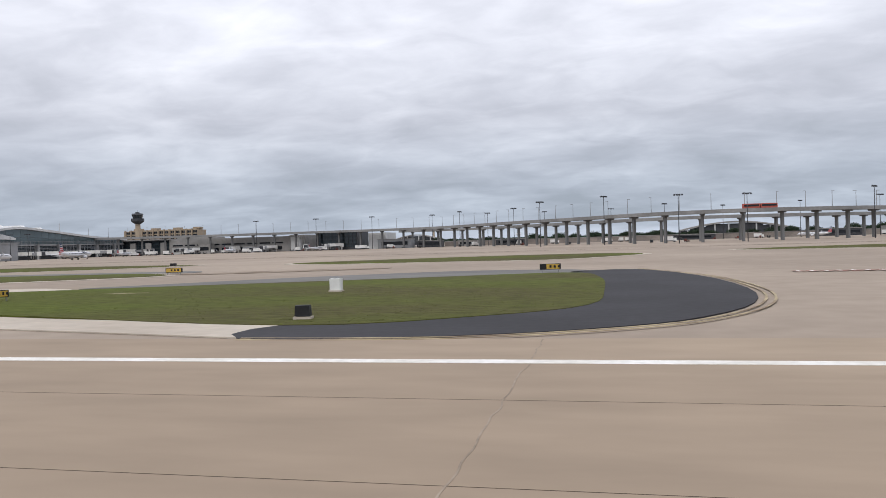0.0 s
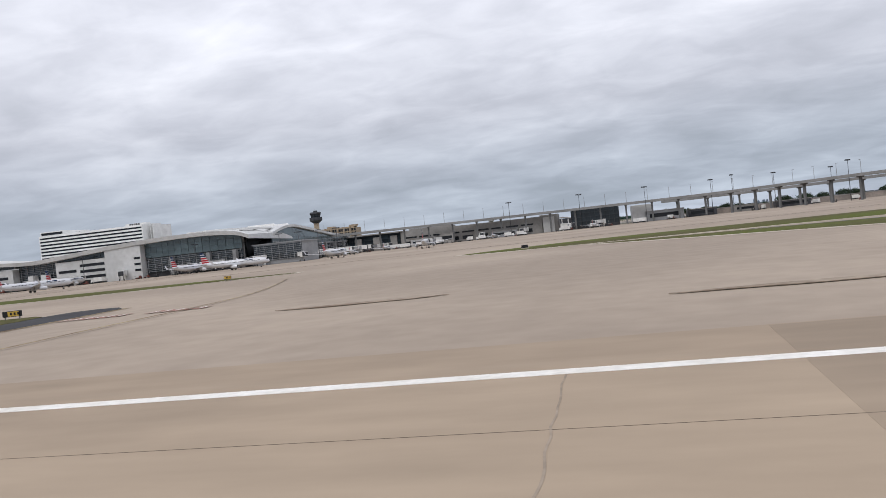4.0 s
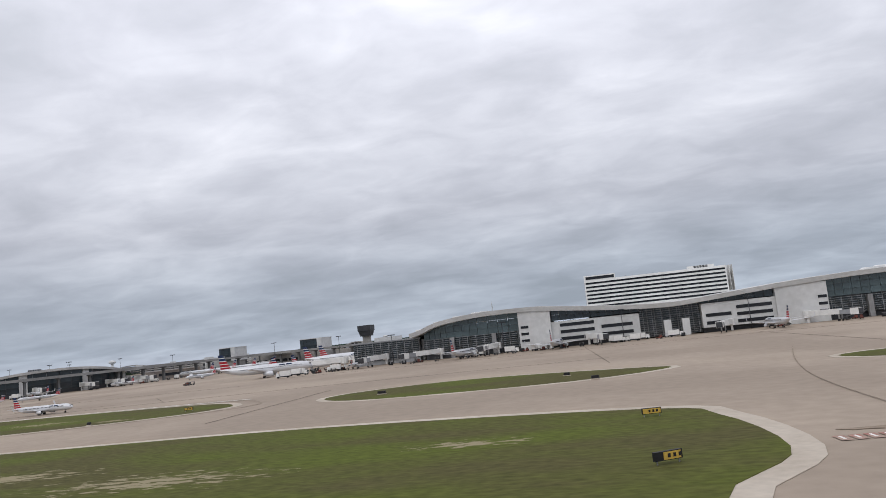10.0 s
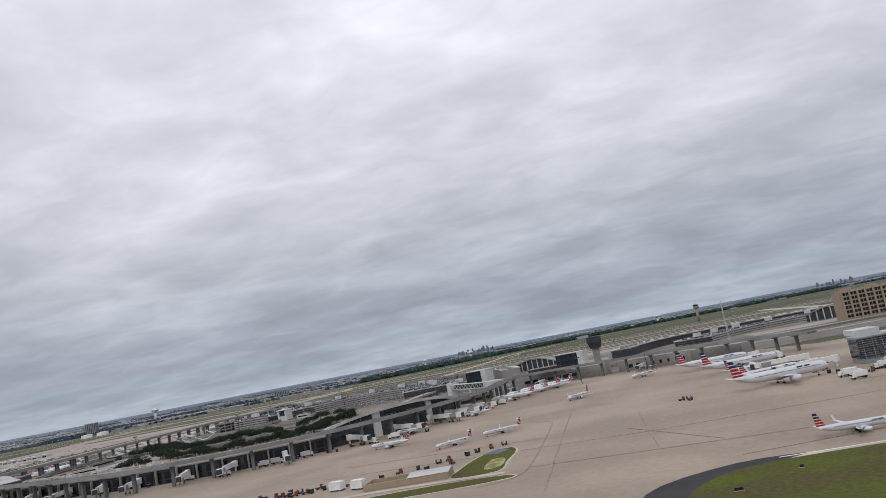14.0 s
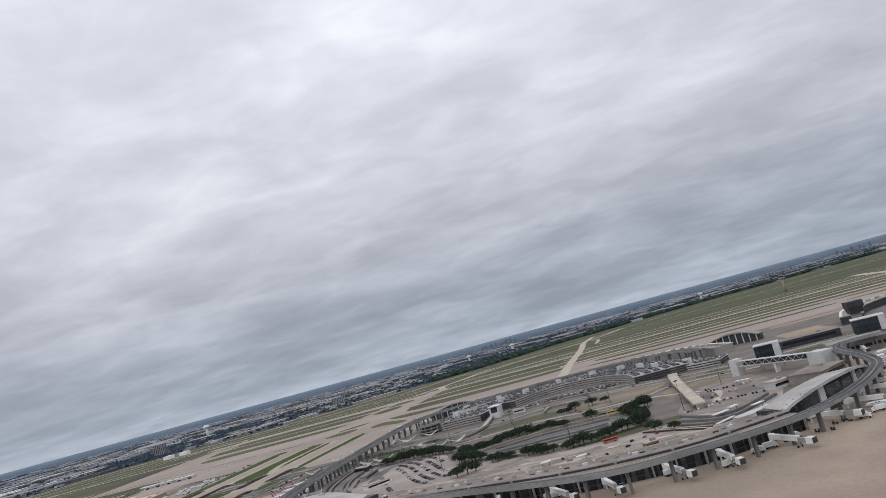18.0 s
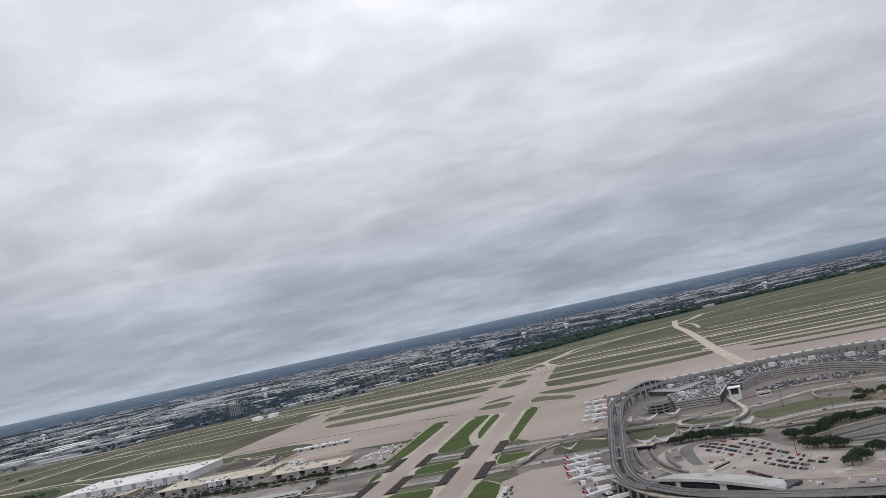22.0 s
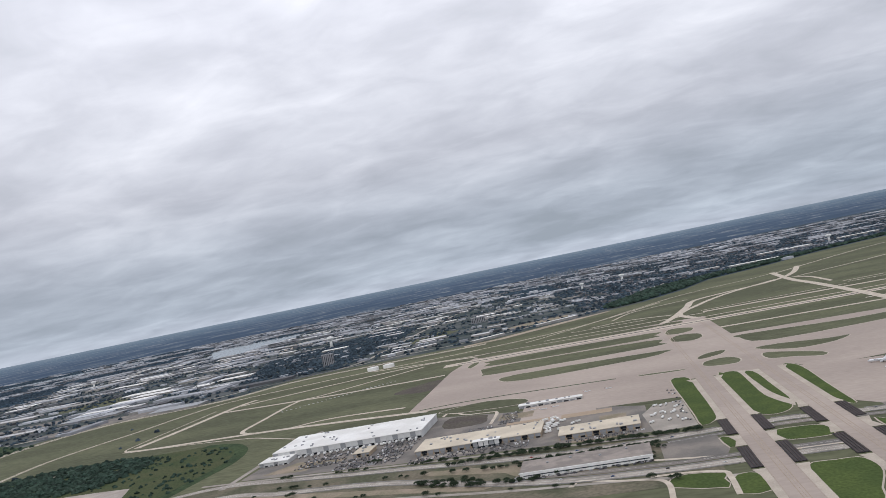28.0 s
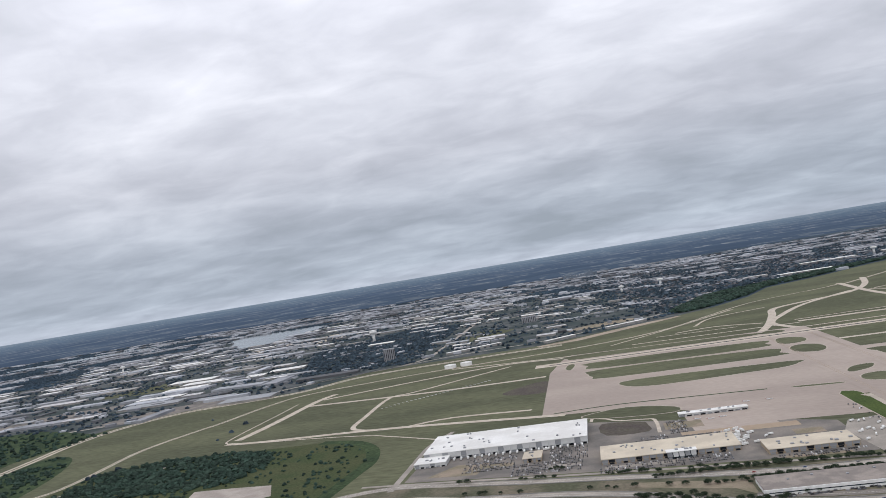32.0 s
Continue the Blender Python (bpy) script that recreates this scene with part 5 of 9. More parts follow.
for name, w, z0, z1, o, m, lab in (("wing", 14, 0, 5.0, 0, M_DARK, "dark glazed curved wing"), ("roof", 15, 5.0, 5.5, 0, M_CONCG, "grey flat roof"), ("roof_edge", 2.0, 5.5, 5.9, 6.2, M_ROOF, "white metal roof edge")):
    bm = bmesh.new()
    ribbon(bm, C_LINE, w, z0, z1, o)
    bmesh.ops.recalc_face_normals(bm, faces=bm.faces)
    part(name, bm, m, term_c, lab)
for x, y, h in along(C_LINE, 12, 4):
    part("roof_unit", boxes([(x, y, 5.5, 3.0, 2.2, 1.3, h)]), M_PANELG, term_c, "grey roof unit")
GAR4 = smooth_line([(-428, 540), (-392, 590), (-345, 604), (-296, 586), (-262, 540)], 5)
garage(GAR4, 28, 3, "curved grey parking garage full of cars")
lm = thing("lattice_mast", "tall thin pale lattice radio mast", "mast", pose(-411, 499, 0))
for dx, dy in ((-0.7, -0.7), (0.7, -0.7), (0.0, 0.7)):
    bm = bmesh.new()
    tube(bm, (dx, dy, 0), (dx * 0.25, dy * 0.25, 25), 0.10, 0.06, 5)
    part("leg", bm, M_PANEL, lm)
bm = bmesh.new()
for i in range(16):
    f, g = 1 - 0.75 * i / 16, 1 - 0.75 * (i + 1) / 16
    for (a, b), (c, d) in (((-0.7, -0.7), (0.7, -0.7)), ((0.7, -0.7), (0.0, 0.7)), ((0.0, 0.7), (-0.7, -0.7))):
        tube(bm, (a * f, b * f, 25 * i / 16), (c * g, d * g, 25 * (i + 1) / 16), 0.05, 0.05, 4)
part("bracing", bm, M_PANEL, lm, "thin pale diagonals")

# ---- aircraft ----
def aircraft(name, label, length, span, rad, kind):
    """Built nose towards plus x, on its wheels, life size times K."""
    L, S, R = length * K, span * K, rad * K
    a = thing(name, label, "airliner", pose(0, 0, 0), "parked airliners")
    hz = R * 1.0 + (1.9 if kind == "jet" else 2.6 if kind == "wide" else 1.3) * K
    # fuselage
    bm = bmesh.new()
    prof = [(0.5, 0.02, -0.25), (0.488, 0.35, -0.2), (0.46, 0.68, -0.10), (0.42, 0.92, -0.03), (0.37, 1, 0), (0.0, 1, 0), (-0.2, 1, 0), (-0.30, 0.90, 0.08), (-0.38, 0.68, 0.25), (-0.45, 0.42, 0.45), (-0.495, 0.16, 0.62), (-0.5, 0.03, 0.66)]
    rings = []
    for x, r, dz in prof:
        rings.append([bm.verts.new((x * L, R * r * math.cos(t), hz + R * dz + R * r * math.sin(t))) for t in [2 * math.pi * i / 14 for i in range(14)]])
    for p, q in zip(rings, rings[1:]):
        for i in range(14):
            bm.faces.new((p[i], p[(i + 1) % 14], q[(i + 1) % 14], q[i]))
    bm.faces.new(rings[0]), bm.faces.new(rings[-1][::-1])
    bmesh.ops.recalc_face_normals(bm, faces=bm.faces)
    part("fuselage", bm, M_FUSE, a, "silver-white fuselage", True)

    def blade(nm, p, mtl, lab=""):
        """A thin tapered surface from root and tip edges: (x0, x1, y, z, thickness) twice."""
        bm = bmesh.new()
        rows = []
        for x0, x1, y, z, th in p:
            mid = x0 + (x1 - x0) * 0.35
            rows.append([bm.verts.new((x0, y, z)), bm.verts.new((mid, y, z + th)), bm.verts.new((x1, y, z)), bm.verts.new((mid, y, z - th))])
        for u, v in zip(rows, rows[1:]):
            for i in range(4):
                bm.faces.new((u[i], u[(i + 1) % 4], v[(i + 1) % 4], v[i]))
        bm.faces.new(rows[0][::-1]), bm.faces.new(rows[-1])
        bmesh.ops.recalc_face_normals(bm, faces=bm.faces)
        return part(nm, bm, mtl, a, lab)

    wz = hz - R * 0.55
    for s in (-1, 1):
        c = L * 0.155
        blade("wing", [(0.10 * L, 0.10 * L - c, s * R * 0.6, wz, R * 0.22), (-0.02 * L, -0.02 * L - c * 0.55, s * S * 0.22, wz + S * 0.02, R * 0.12), (-0.115 * L, -0.115 * L - c * 0.24, s * S * 0.49, wz + S * 0.045, R * 0.05)], M_FUSE, "swept silver-grey wing")
        if kind != "wide":
            blade("winglet", [(-0.115 * L, -0.115 * L - c * 0.24, s * S * 0.49, wz + S * 0.045, R * 0.04), (-0.15 * L, -0.15 * L - c * 0.12, s * S * 0.505, wz + S * 0.045 + 2.4 * K, R * 0.02)], M_FUSE)
        tz = hz + R * 0.5 + (S * 0.17 if kind == "tee" else 0)
        tx = -0.43 * L if kind != "tee" else -0.475 * L
        blade("tailplane", [(tx + 0.035 * L, tx - 0.045 * L, s * R * 0.1, tz, R * 0.10), (tx - 0.03 * L, tx - 0.065 * L, s * S * 0.18, tz + S * 0.01, R * 0.03)], M_FUSE)
        # engine
        er = R * (0.62 if kind == "wide" else 0.56)
        ex, ey, ez = (0.085 * L, s * S * 0.155, wz - er * 0.75) if kind != "tee" else (-0.30 * L, s * R * 1.55, hz + R * 0.25)
        el = L * 0.095
        bm = bmesh.new()
        tube(bm, (ex, ey, ez), (ex - el * 0.45, ey, ez), er * 0.92, er, 12, False)
        tube(bm, (ex - el * 0.45, ey, ez), (ex - el, ey, ez), er, er * 0.6, 12, False)
        eng = part("engine", bm, M_FUSE, a, "silver engine nacelle", True)
        bm = bmesh.new()
        tube(bm, (ex - 0.06 * el, ey, ez), (ex - 0.12 * el, ey, ez), er * 0.86, er * 0.86, 12)
        part("intake", bm, M_DARK, eng, "dark fan intake")
        bm = bmesh.new()
        tube(bm, (ex - el * 0.96, ey, ez), (ex - el * 1.15, ey, ez), er * 0.5, er * 0.22, 10)
        part("exhaust", bm, M_ENGINE, eng, "polished exhaust cone")
        if kind != "tee":
            part("pylon", boxes([(ex - el * 0.75, ey, ez + er * 0.7, el * 0.9, er * 0.16, er * 0.8)]), M_FUSE, a)
        # main gear
        g = part("main_gear", boxes([(-0.03 * L, s * R * 1.15, 0.35 * K, 0.25 * K, 0.25 * K, wz - 0.35 * K)]), M_STEEL, a)
        bm = bmesh.new()
        for o in (-0.35, 0.35):
            tube(bm, (-0.03 * L, s * R * 1.15 + o * K - 0.15 * K, 0.55 * K), (-0.03 * L, s * R * 1.15 + o * K + 0.15 * K, 0.55 * K), 0.55 * K, 0.55 * K, 10)
        part("twin_wheel", bm, M_TYRE, g)
        # cabin windows, one row a side
        bm = bmesh.new()
        n = int(length * 0.95)
        for i in range(n):
            x = -0.29 * L + i * (0.68 * L / n)
            box(bm, x, s * R * 0.985, hz + R * 0.20, 0.34 * K, R * 0.05, 0.42 * K)
        part("window_row", bm, M_DARK, a, "row of small dark cabin windows")
        # carrier mark as plain bars
        if kind != "tee":
            for i in range(2):
                part("livery_mark", boxes([(0.17 * L + i * 0.075 * L, s * R * 0.86, hz + R * 0.50, 0.060 * L, R * 0.06, R * 0.26)]), M_LIVB, a, "plain dark livery bar")
    # fin with banded tail
    z0, z1 = hz + R * 0.75, hz + R * 0.75 + S * (0.185 if kind != "wide" else 0.16)
    bands = [M_LIVR, M_FUSE, M_LIVR, M_FUSE, M_LIVR, M_FUSE, M_LIVB, M_FUSE, M_LIVB]
    cuts = (0, 0.15, 0.20, 0.35, 0.40, 0.55, 0.61, 0.76, 0.82, 1.0)
    fx = -0.375 * L if kind != "tee" else -0.40 * L
    fin = None
    for i, mtl in enumerate(bands):
        f, g = cuts[i], cuts[i + 1]
        lean, root, tip = 0.085 * L, 0.115 * L, 0.05 * L
        bm = bmesh.new()
        rows = []
        for q in (f, g):
            x0 = fx - lean * q
            ch = root + (tip - root) * q
            z = z0 + (z1 - z0) * q
            rows.append([bm.verts.new((x0, 0, z)), bm.verts.new((x0 - ch * 0.35, R * 0.10, z)), bm.verts.new((x0 - ch, 0, z)), bm.verts.new((x0 - ch * 0.35, -R * 0.10, z))])
        for k in range(4):
            bm.faces.new((rows[0][k], rows[0][(k + 1) % 4], rows[1][(k + 1) % 4], rows[1][k]))
        bm.faces.new(rows[0][::-1]), bm.faces.new(rows[1])
        bmesh.ops.recalc_face_normals(bm, faces=bm.faces)
        if fin is None:
            fin = part("fin", bm, mtl, a, "fin with red, white and blue bands")
        else:
            part("tail_band", bm, mtl, fin)
    g = part("nose_gear", boxes([(0.37 * L, 0, 0.3 * K, 0.2 * K, 0.2 * K, hz - R * 0.9)]), M_STEEL, a)
    bm = bmesh.new()
    tube(bm, (0.37 * L, -0.25 * K, 0.4 * K), (0.37 * L, 0.25 * K, 0.4 * K), 0.4 * K, 0.4 * K, 10)
    part("wheel", bm, M_TYRE, g)
    part("cockpit_window", boxes([(0.468 * L, 0, hz + R * 0.16, 0.02 * L, R * 1.05, R * 0.26)]), M_DARK, a, "dark cockpit windscreen")
    return a


reg = aircraft("regional_airliner", "silver regional jet with red and blue striped tail on the taxiway", 31.7, 28.7, 1.55, "small")
nar = aircraft("narrowbody_airliner", "silver narrow-body jet with red and blue striped tail on the apron", 42, 35.8, 2.0, "jet")
wid = aircraft("widebody_airliner", "silver wide-body jet with striped tail parked nose-in at the terminal", 60, 60, 2.95, "wide")
tee = aircraft("commuter_airliner", "white T-tail commuter jet parked at a gate", 32.5, 24.9, 1.35, "tee")
reg.matrix_basis = pose(-451, 134, 0, 0, 0, 2)
reg.scale = (0.88, 0.88, 0.88)
nar.matrix_basis = pose(-268, 166, 0, 0, 0, 66)
wid.matrix_basis = pose(-443, 220, 0, 0, 0, 18)
tee.matrix_basis = pose(-414, 219, 0, 0, 0, 100)
for src, spots in ((wid, [(-442, 285, 18), (-447, 314, 14)]),
                   (nar, [(-226, 192, 4), (-441, 243, 20), (-442, 262, 20), (-250, 212, 80), (-296, 213, 95), (-354, 219, 85), (-380, 215, 80), (-529, 328, 172), (-524, 340, 172), (-519, 351, 172), (-514, 363, 172), (-808, 619, 165), (-806, 590, 165), (-806, 572, 165), (-806, 548, 165), (-807, 529, 168), (-811, 409, 14), (-811, 395, 14), (-810, 380, 16), (-808, 364, 18), (-800, 331, 28), (-205, 214, 90), (-180, 225, 100), (-640, 640, 70), (-560, 620, 60)]),
                   (reg, [(-500, 281, 235), (-539, 286, 168), (-557, 259, 165), (-556, 227, 175), (-218, 268, 100), (-214, 300, 95), (-130, 318, 85), (-172, 318, 95), (82, 338, 160), (118, 336, 30)]),
                   (tee, [(-532, 205, 225), (-520, 215, 212), (-474, 330, 230), (-512, 355, 200), (-1077, 653, 10), (-1067, 648, 10), (-1057, 651, 14), (-1030, 696, 10), (-1011, 694, 10)])):
    for x, y, h in spots:
        c = copy_thing(src, pose(x, y, 0, 0, 0, h))
        if src is tee and (y < 220 or x < -900):
            c.scale = (0.8, 0.8, 0.8) if y < 220 else (0.42, 0.42, 0.42)

# ---- jet bridges ----
jb = thing("jet_bridge", "white boarding bridge on a wheeled support at the gate", "jet bridge", pose(0, 0, 0), "jet bridges")
bm = bmesh.new()
tube(bm, (0, 0, 1.4), (0, 0, 3.2), 0.95, 0.95, 12)
tube(bm, (0, 0, 0), (0, 0, 1.4), 0.35, 0.35, 8)
part("rotunda", bm, M_WHITE, jb, "white round rotunda")
part("tunnel", boxes([(5.0, 0, 1.75, 8.5, 1.25, 1.35)]), M_WHITE, jb, "white corrugated tunnel")
part("inner_tunnel", boxes([(10.2, 0, 1.65, 4.6, 1.0, 1.1)]), M_PANELG, jb, "grey inner tunnel")
part("cab", boxes([(13.0, 0.2, 1.45, 1.9, 1.9, 1.55, 12)]), M_WHITE, jb, "white cab with a dark hood")
part("hood", boxes([(14.0, 0.4, 1.5, 0.5, 1.7, 1.4, 12)]), M_DARK, jb)
part("support", boxes([(9.0, -0.55, 0.3, 0.3, 0.3, 1.4), (9.0, 0.55, 0.3, 0.3, 0.3, 1.4)]), M_STEEL, jb)
bm = bmesh.new()
for s in (-0.7, 0.7):
    tube(bm, (9.0, s - 0.12, 0.3), (9.0, s + 0.12, 0.3), 0.3, 0.3, 10)
part("bogie_wheels", bm, M_TYRE, jb)
jb.matrix_basis = pose(-262, 229.5, 0, 0, 0, -80)
for x, y, h in ((-250, 229.5, -95), (-285, 227.5, -60), (-305, 228.5, -110), (-345, 228, -75), (-372, 229, -100), (-390, 230, -120), (-408, 231.5, -100), (-236, 231.5, -80), (-424, 238, -175), (-426, 262, -170), (-428, 290, -172), (-430, 318, -170), (-226, 236, -60), (-205, 341, -90), (-180, 341, -85), (-160, 341, -95), (-238, 262, -15), (-239, 276, 10), (-240, 290, -20), (-241, 304, 0), (-242, 318, -12), (-243, 332, 5), (-228, 342, -60), (-196, 341, -120), (-144, 341, -70), (-126, 341, -110),
                (-552, 294, -30), (-556, 283, -35), (-566, 268, -40), (-580, 259, -50), (-596, 240, -65), (-612, 236, -80), (-628, 234, -70), (-646, 234, -75), (-662, 238, -65), (-680, 244, -78), (-700, 252, -66), (-722, 262, -75), (-745, 272, -70), (-788, 318, 200), (-792, 336, 190), (-794, 352, 185), (-795, 372, 180), (-548, 306, -25), (-540, 376, -60), (-520, 391, -100), (-470, 377, -110), (-780, 600, 150), (-790, 570, 170)):
    b = copy_thing(jb, pose(x, y, 0, 0, 0, h))
    if x < -540 or -430 < x < -230:
        b.scale = (1.25, 0.95, 1.05)

# ---- ground vehicles ----
def wheelset(x, half, r, wide):
    """Two wheels and their axle, turned as one piece across the way."""
    bm = bmesh.new()
    rings = []
    for y, q in ((-half - wide, r), (-half + wide, r), (-half + wide, 0.05), (half - wide, 0.05), (half - wide, r), (half + wide, r)):
        rings.append([bm.verts.new((x + q * math.cos(i * 0.7854), y, r + q * math.sin(i * 0.7854))) for i in range(8)])
    for a, b in zip(rings, rings[1:]):
        for i in range(8):
            bm.faces.new((a[i], a[(i + 1) % 8], b[(i + 1) % 8], b[i]))
    bm.faces.new(rings[0][::-1])
    bm.faces.new(rings[-1])
    bmesh.ops.recalc_face_normals(bm, faces=bm.faces)
    return bm


def cart(name, label, col, cat):
    v = thing(name, label, cat, pose(0, 0, 0), "apron vehicles")
    part("chassis", boxes([(0, 0, 0.22, 1.7, 0.8, 0.28)]), col, v)
    part("cab", boxes([(0.5, 0, 0.5, 0.55, 0.74, 0.55, 0, 0.85)]), col, v)
    part("windscreen", boxes([(0.79, 0, 0.68, 0.06, 0.62, 0.28)]), M_GLASS, v)
    for x in (-0.55, 0.55):
        part("wheelset", wheelset(x, 0.38, 0.2, 0.08), M_TYRE, v)
    return v


M_TUG = mat("tug_paint", (0.20, 0.055, 0.04), 0.7, var=0.2, big=0.5, fine=4, second=(0.12, 0.05, 0.04))
tug = cart("baggage_tug", "small dark red baggage tug on the apron", M_TUG, "tug")
dol = thing("baggage_cart", "dark baggage cart with a canopy on the apron", "baggage cart", pose(0, 0, 0), "apron vehicles")
part("platform", boxes([(0, 0, 0.25, 1.3, 0.75, 0.15), (-0.6, 0, 0.4, 0.05, 0.75, 0.55), (0.6, 0, 0.4, 0.05, 0.75, 0.55)]), M_DARK, dol)
part("canopy", boxes([(0, 0, 0.95, 1.3, 0.8, 0.07)]), M_STEEL, dol)
bm = bmesh.new()
for x in (-0.4, 0.4):
    tube(bm, (x, -0.4, 0.15), (x, 0.4, 0.15), 0.15, 0.15, 8)
part("wheels", bm, M_TYRE, dol)
trk = thing("catering_truck", "white box truck with a raised body on the apron", "truck", pose(0, 0, 0), "apron vehicles")
part("cargo_box", boxes([(-0.6, 0, 0.6, 3.0, 1.15, 1.35)]), M_WHITE, trk, "white cargo box")
cabp = part("cab", boxes([(1.5, 0, 0.35, 1.0, 1.1, 1.05, 0, 0.92)]), M_WHITE, trk)
part("windscreen", boxes([(1.99, 0, 0.85, 0.06, 0.95, 0.4)]), M_GLASS, cabp)
part("chassis", boxes([(0, 0, 0.3, 4.0, 0.9, 0.25)]), M_DARK, trk)
for x in (-1.3, 1.4):
    part("wheelset", wheelset(x, 0.5, 0.28, 0.12), M_TYRE, trk)
tug.matrix_basis, dol.matrix_basis, trk.matrix_basis = pose(-470, 219, 0, 0, 0, 10), pose(-468, 219.3, 0, 0, 0, 10), pose(-330, 226, 0, 0, 0, 5)
rng = random.Random(4)
spots = []
for a, b, n in (((-405, 225), (-235, 225), 42), ((-430, 215), (-424, 320), 16), ((-600, 240), (-545, 262), 14), ((-770, 270), (-612, 230), 24), ((-225, 300), (-195, 330), 10), ((-220, 325), (-60, 335), 40), ((-60, 340), (140, 345), 26), ((-60, 320), (90, 215), 6), ((-545, 280), (-525, 360), 14), ((-600, 158), (-552, 163), 2), ((-434, 205), (-416, 224), 9)):
    for i in range(n):
        f = rng.random()
        spots.append((a[0] + (b[0] - a[0]) * f + rng.uniform(-3, 3), a[1] + (b[1] - a[1]) * f - rng.uniform(0, 6), rng.uniform(-30, 200)))
for i, (x, y, h) in enumerate(spots):
    copy_thing((dol, tug, dol, trk)[i % 4] if i % 7 else trk, pose(x, y, 0, 0, 0, h))
for i in range(26):
    copy_thing(tug if i % 3 else dol, pose(-556 - i * 1.9 + rng.uniform(-0.5, 0.5), 162 + 0.1 * i + rng.uniform(-1.6, 1.6), 0, 0, 0, rng.uniform(-20, 200)))
for i, (x, y) in enumerate(((-548, 164), (-551, 165.5), (-554, 164.5), (-556, 166.5), (-545, 163), (-541, 166), (-538, 170), (-534, 172), (-530, 176), (-528, 178), (-524, 181), (-522, 184), (-519, 187), (-516, 189), (-531, 168), (-526, 172), (-560, 165), (-563, 166.5))):
    copy_thing(dol if i % 3 else tug, pose(x, y, 0, 0, 0, 20 + (i * 47) % 120))
for i, (x, y) in enumerate(((-395, 213), (-388, 214), (-381, 215.5), (-371, 216), (-366, 217), (-352, 217.5), (-347, 218.5), (-468, 216.5), (-420, 216), (-418, 216.4), (-416, 216.8))):
    copy_thing(dol, pose(x, y, 0, 0, 0, 12))
# two white storage tanks beside the service road
for x, y in ((-549.5, 160.5), (-543.8, 158.2)):
    c = thing("storage_container", "plain white box container beside the service road", "container", pose(x, y, 0, 0, 0, -20))
    part("shell", boxes([(0, 0, 0.25, 3.2, 1.9, 1.7)]), M_WHITE, c, "white painted shell")
    part("skid", boxes([(0, 0, 0, 2.9, 1.6, 0.26)]), M_DARK, c)
shed = thing("maintenance_shed", "long low tan yard wall with a pale shed roof", "shed", pose(-532.2, 156.2, 0, 0, 0, 1))
for q in ((0, -3.0, 0, 18.0, 0.4, 1.3), (0, 3.0, 0, 18.0, 0.4, 1.3), (-8.8, 0, 0, 0.4, 5.6, 1.3), (8.8, 0, 0, 0.4, 5.6, 1.3)):
    part("wall", boxes([q]), M_BEIGE, shed, "tan rendered yard wall")
part("floor", boxes([(0, 0, 0, 17.2, 5.6, 0.1)]), M_TAN, shed, "bare yard floor")
bm = bmesh.new()
vs = [bm.verts.new(p) for p in ((0.4, -3.3, 1.3), (9.2, -3.3, 1.3), (9.2, 3.3, 1.3), (0.4, 3.3, 1.3), (0.4, 1.0, 1.8), (9.2, 1.0, 1.8))]
for f in ((0, 1, 5, 4), (2, 3, 4, 5), (0, 4, 3), (1, 2, 5), (0, 3, 2, 1)):
    bm.faces.new([vs[i] for i in f])
bmesh.ops.recalc_face_normals(bm, faces=bm.faces)
part("roof", bm, M_PALEROOF, shed, "pale sheet-metal roof")
sheet("panel_field", [(-520, 178), (-517, 183.4), (-513.6, 180), (-516.2, 175.6)], 0.06, M_LIVB, "dark blue rows of panels on the grass", "panels", 0.05)
sheet("dry_patch", smooth_line([(-516.4, 168.6), (-513.2, 167.4), (-513.0, 157.6), (-516.4, 156.8)], 3, True), 0.045, M_DRY, "pale dry grass patch", "grass", 0.05)
stripes("service_road", [smooth_line([(-575, 143.5), (-556, 148.6), (-538, 150.2), (-526, 149.8), (-511, 149)], 5)], 2.2, 0.04, M_CONC_LIGHT, "pale concrete service road", "road")

# ---- signs and boxes on the grass ----
def airfield_sign(x, y, w, h, rz, face, dark):
    s = thing("taxiway_sign", "low yellow and black taxiway sign on the grass", "sign", pose(x, y, 0.05, 0, 0, rz), "taxiway signs")
    part("case", boxes([(0, 0, 0.18, w, 0.22, h)]), M_BLACK, s, "black sign case")
    part("face", boxes([((0.12 if dark else 0) * w, -0.13, 0.22, w * (0.62 if dark else 0.92), 0.03, h - 0.08)]), face, s, "yellow sign face")
    for i in range(3):
        part("writing_bar", boxes([((-0.12 + 0.2 * i + (0.12 if dark else 0)) * w, -0.15, 0.22 + h * 0.22, w * 0.10, 0.02, h * 0.42)]), M_BLACK, s, "plain black bar")
    for o in (-0.4, 0.4):
        part("leg", boxes([(o * w, 0, -0.05, 0.06, 0.06, 0.25)]), M_STEEL, s)


for x, y, w, h, rz, d in ((-4.4, 53.2, 1.5, 0.42, 12, True), (-31.8, 32, 0.95, 0.38, 60, True), (-42, 64.8, 1.6, 0.45, 12, False), (-97.5, 64, 0.8, 0.4, 70, True), (-337.8, 40.4, 1.6, 0.45, 30, True), (-337.5, 58.6, 1.4, 0.42, 10, False), (-307.8, 41.2, 1.7, 0.45, 6, True), (-402.6, 106, 1.3, 0.42, 8, False), (-169, 47, 1.3, 0.42, 12, True), (-231.5, 60.5, 0.7, 0.4, 40, True), (-302, 64.3, 0.8, 0.4, 10, True), (-175, 90.5, 0.9, 0.4, 10, False)):
    airfield_sign(x, y, w, h, rz, M_YELLOW, d)
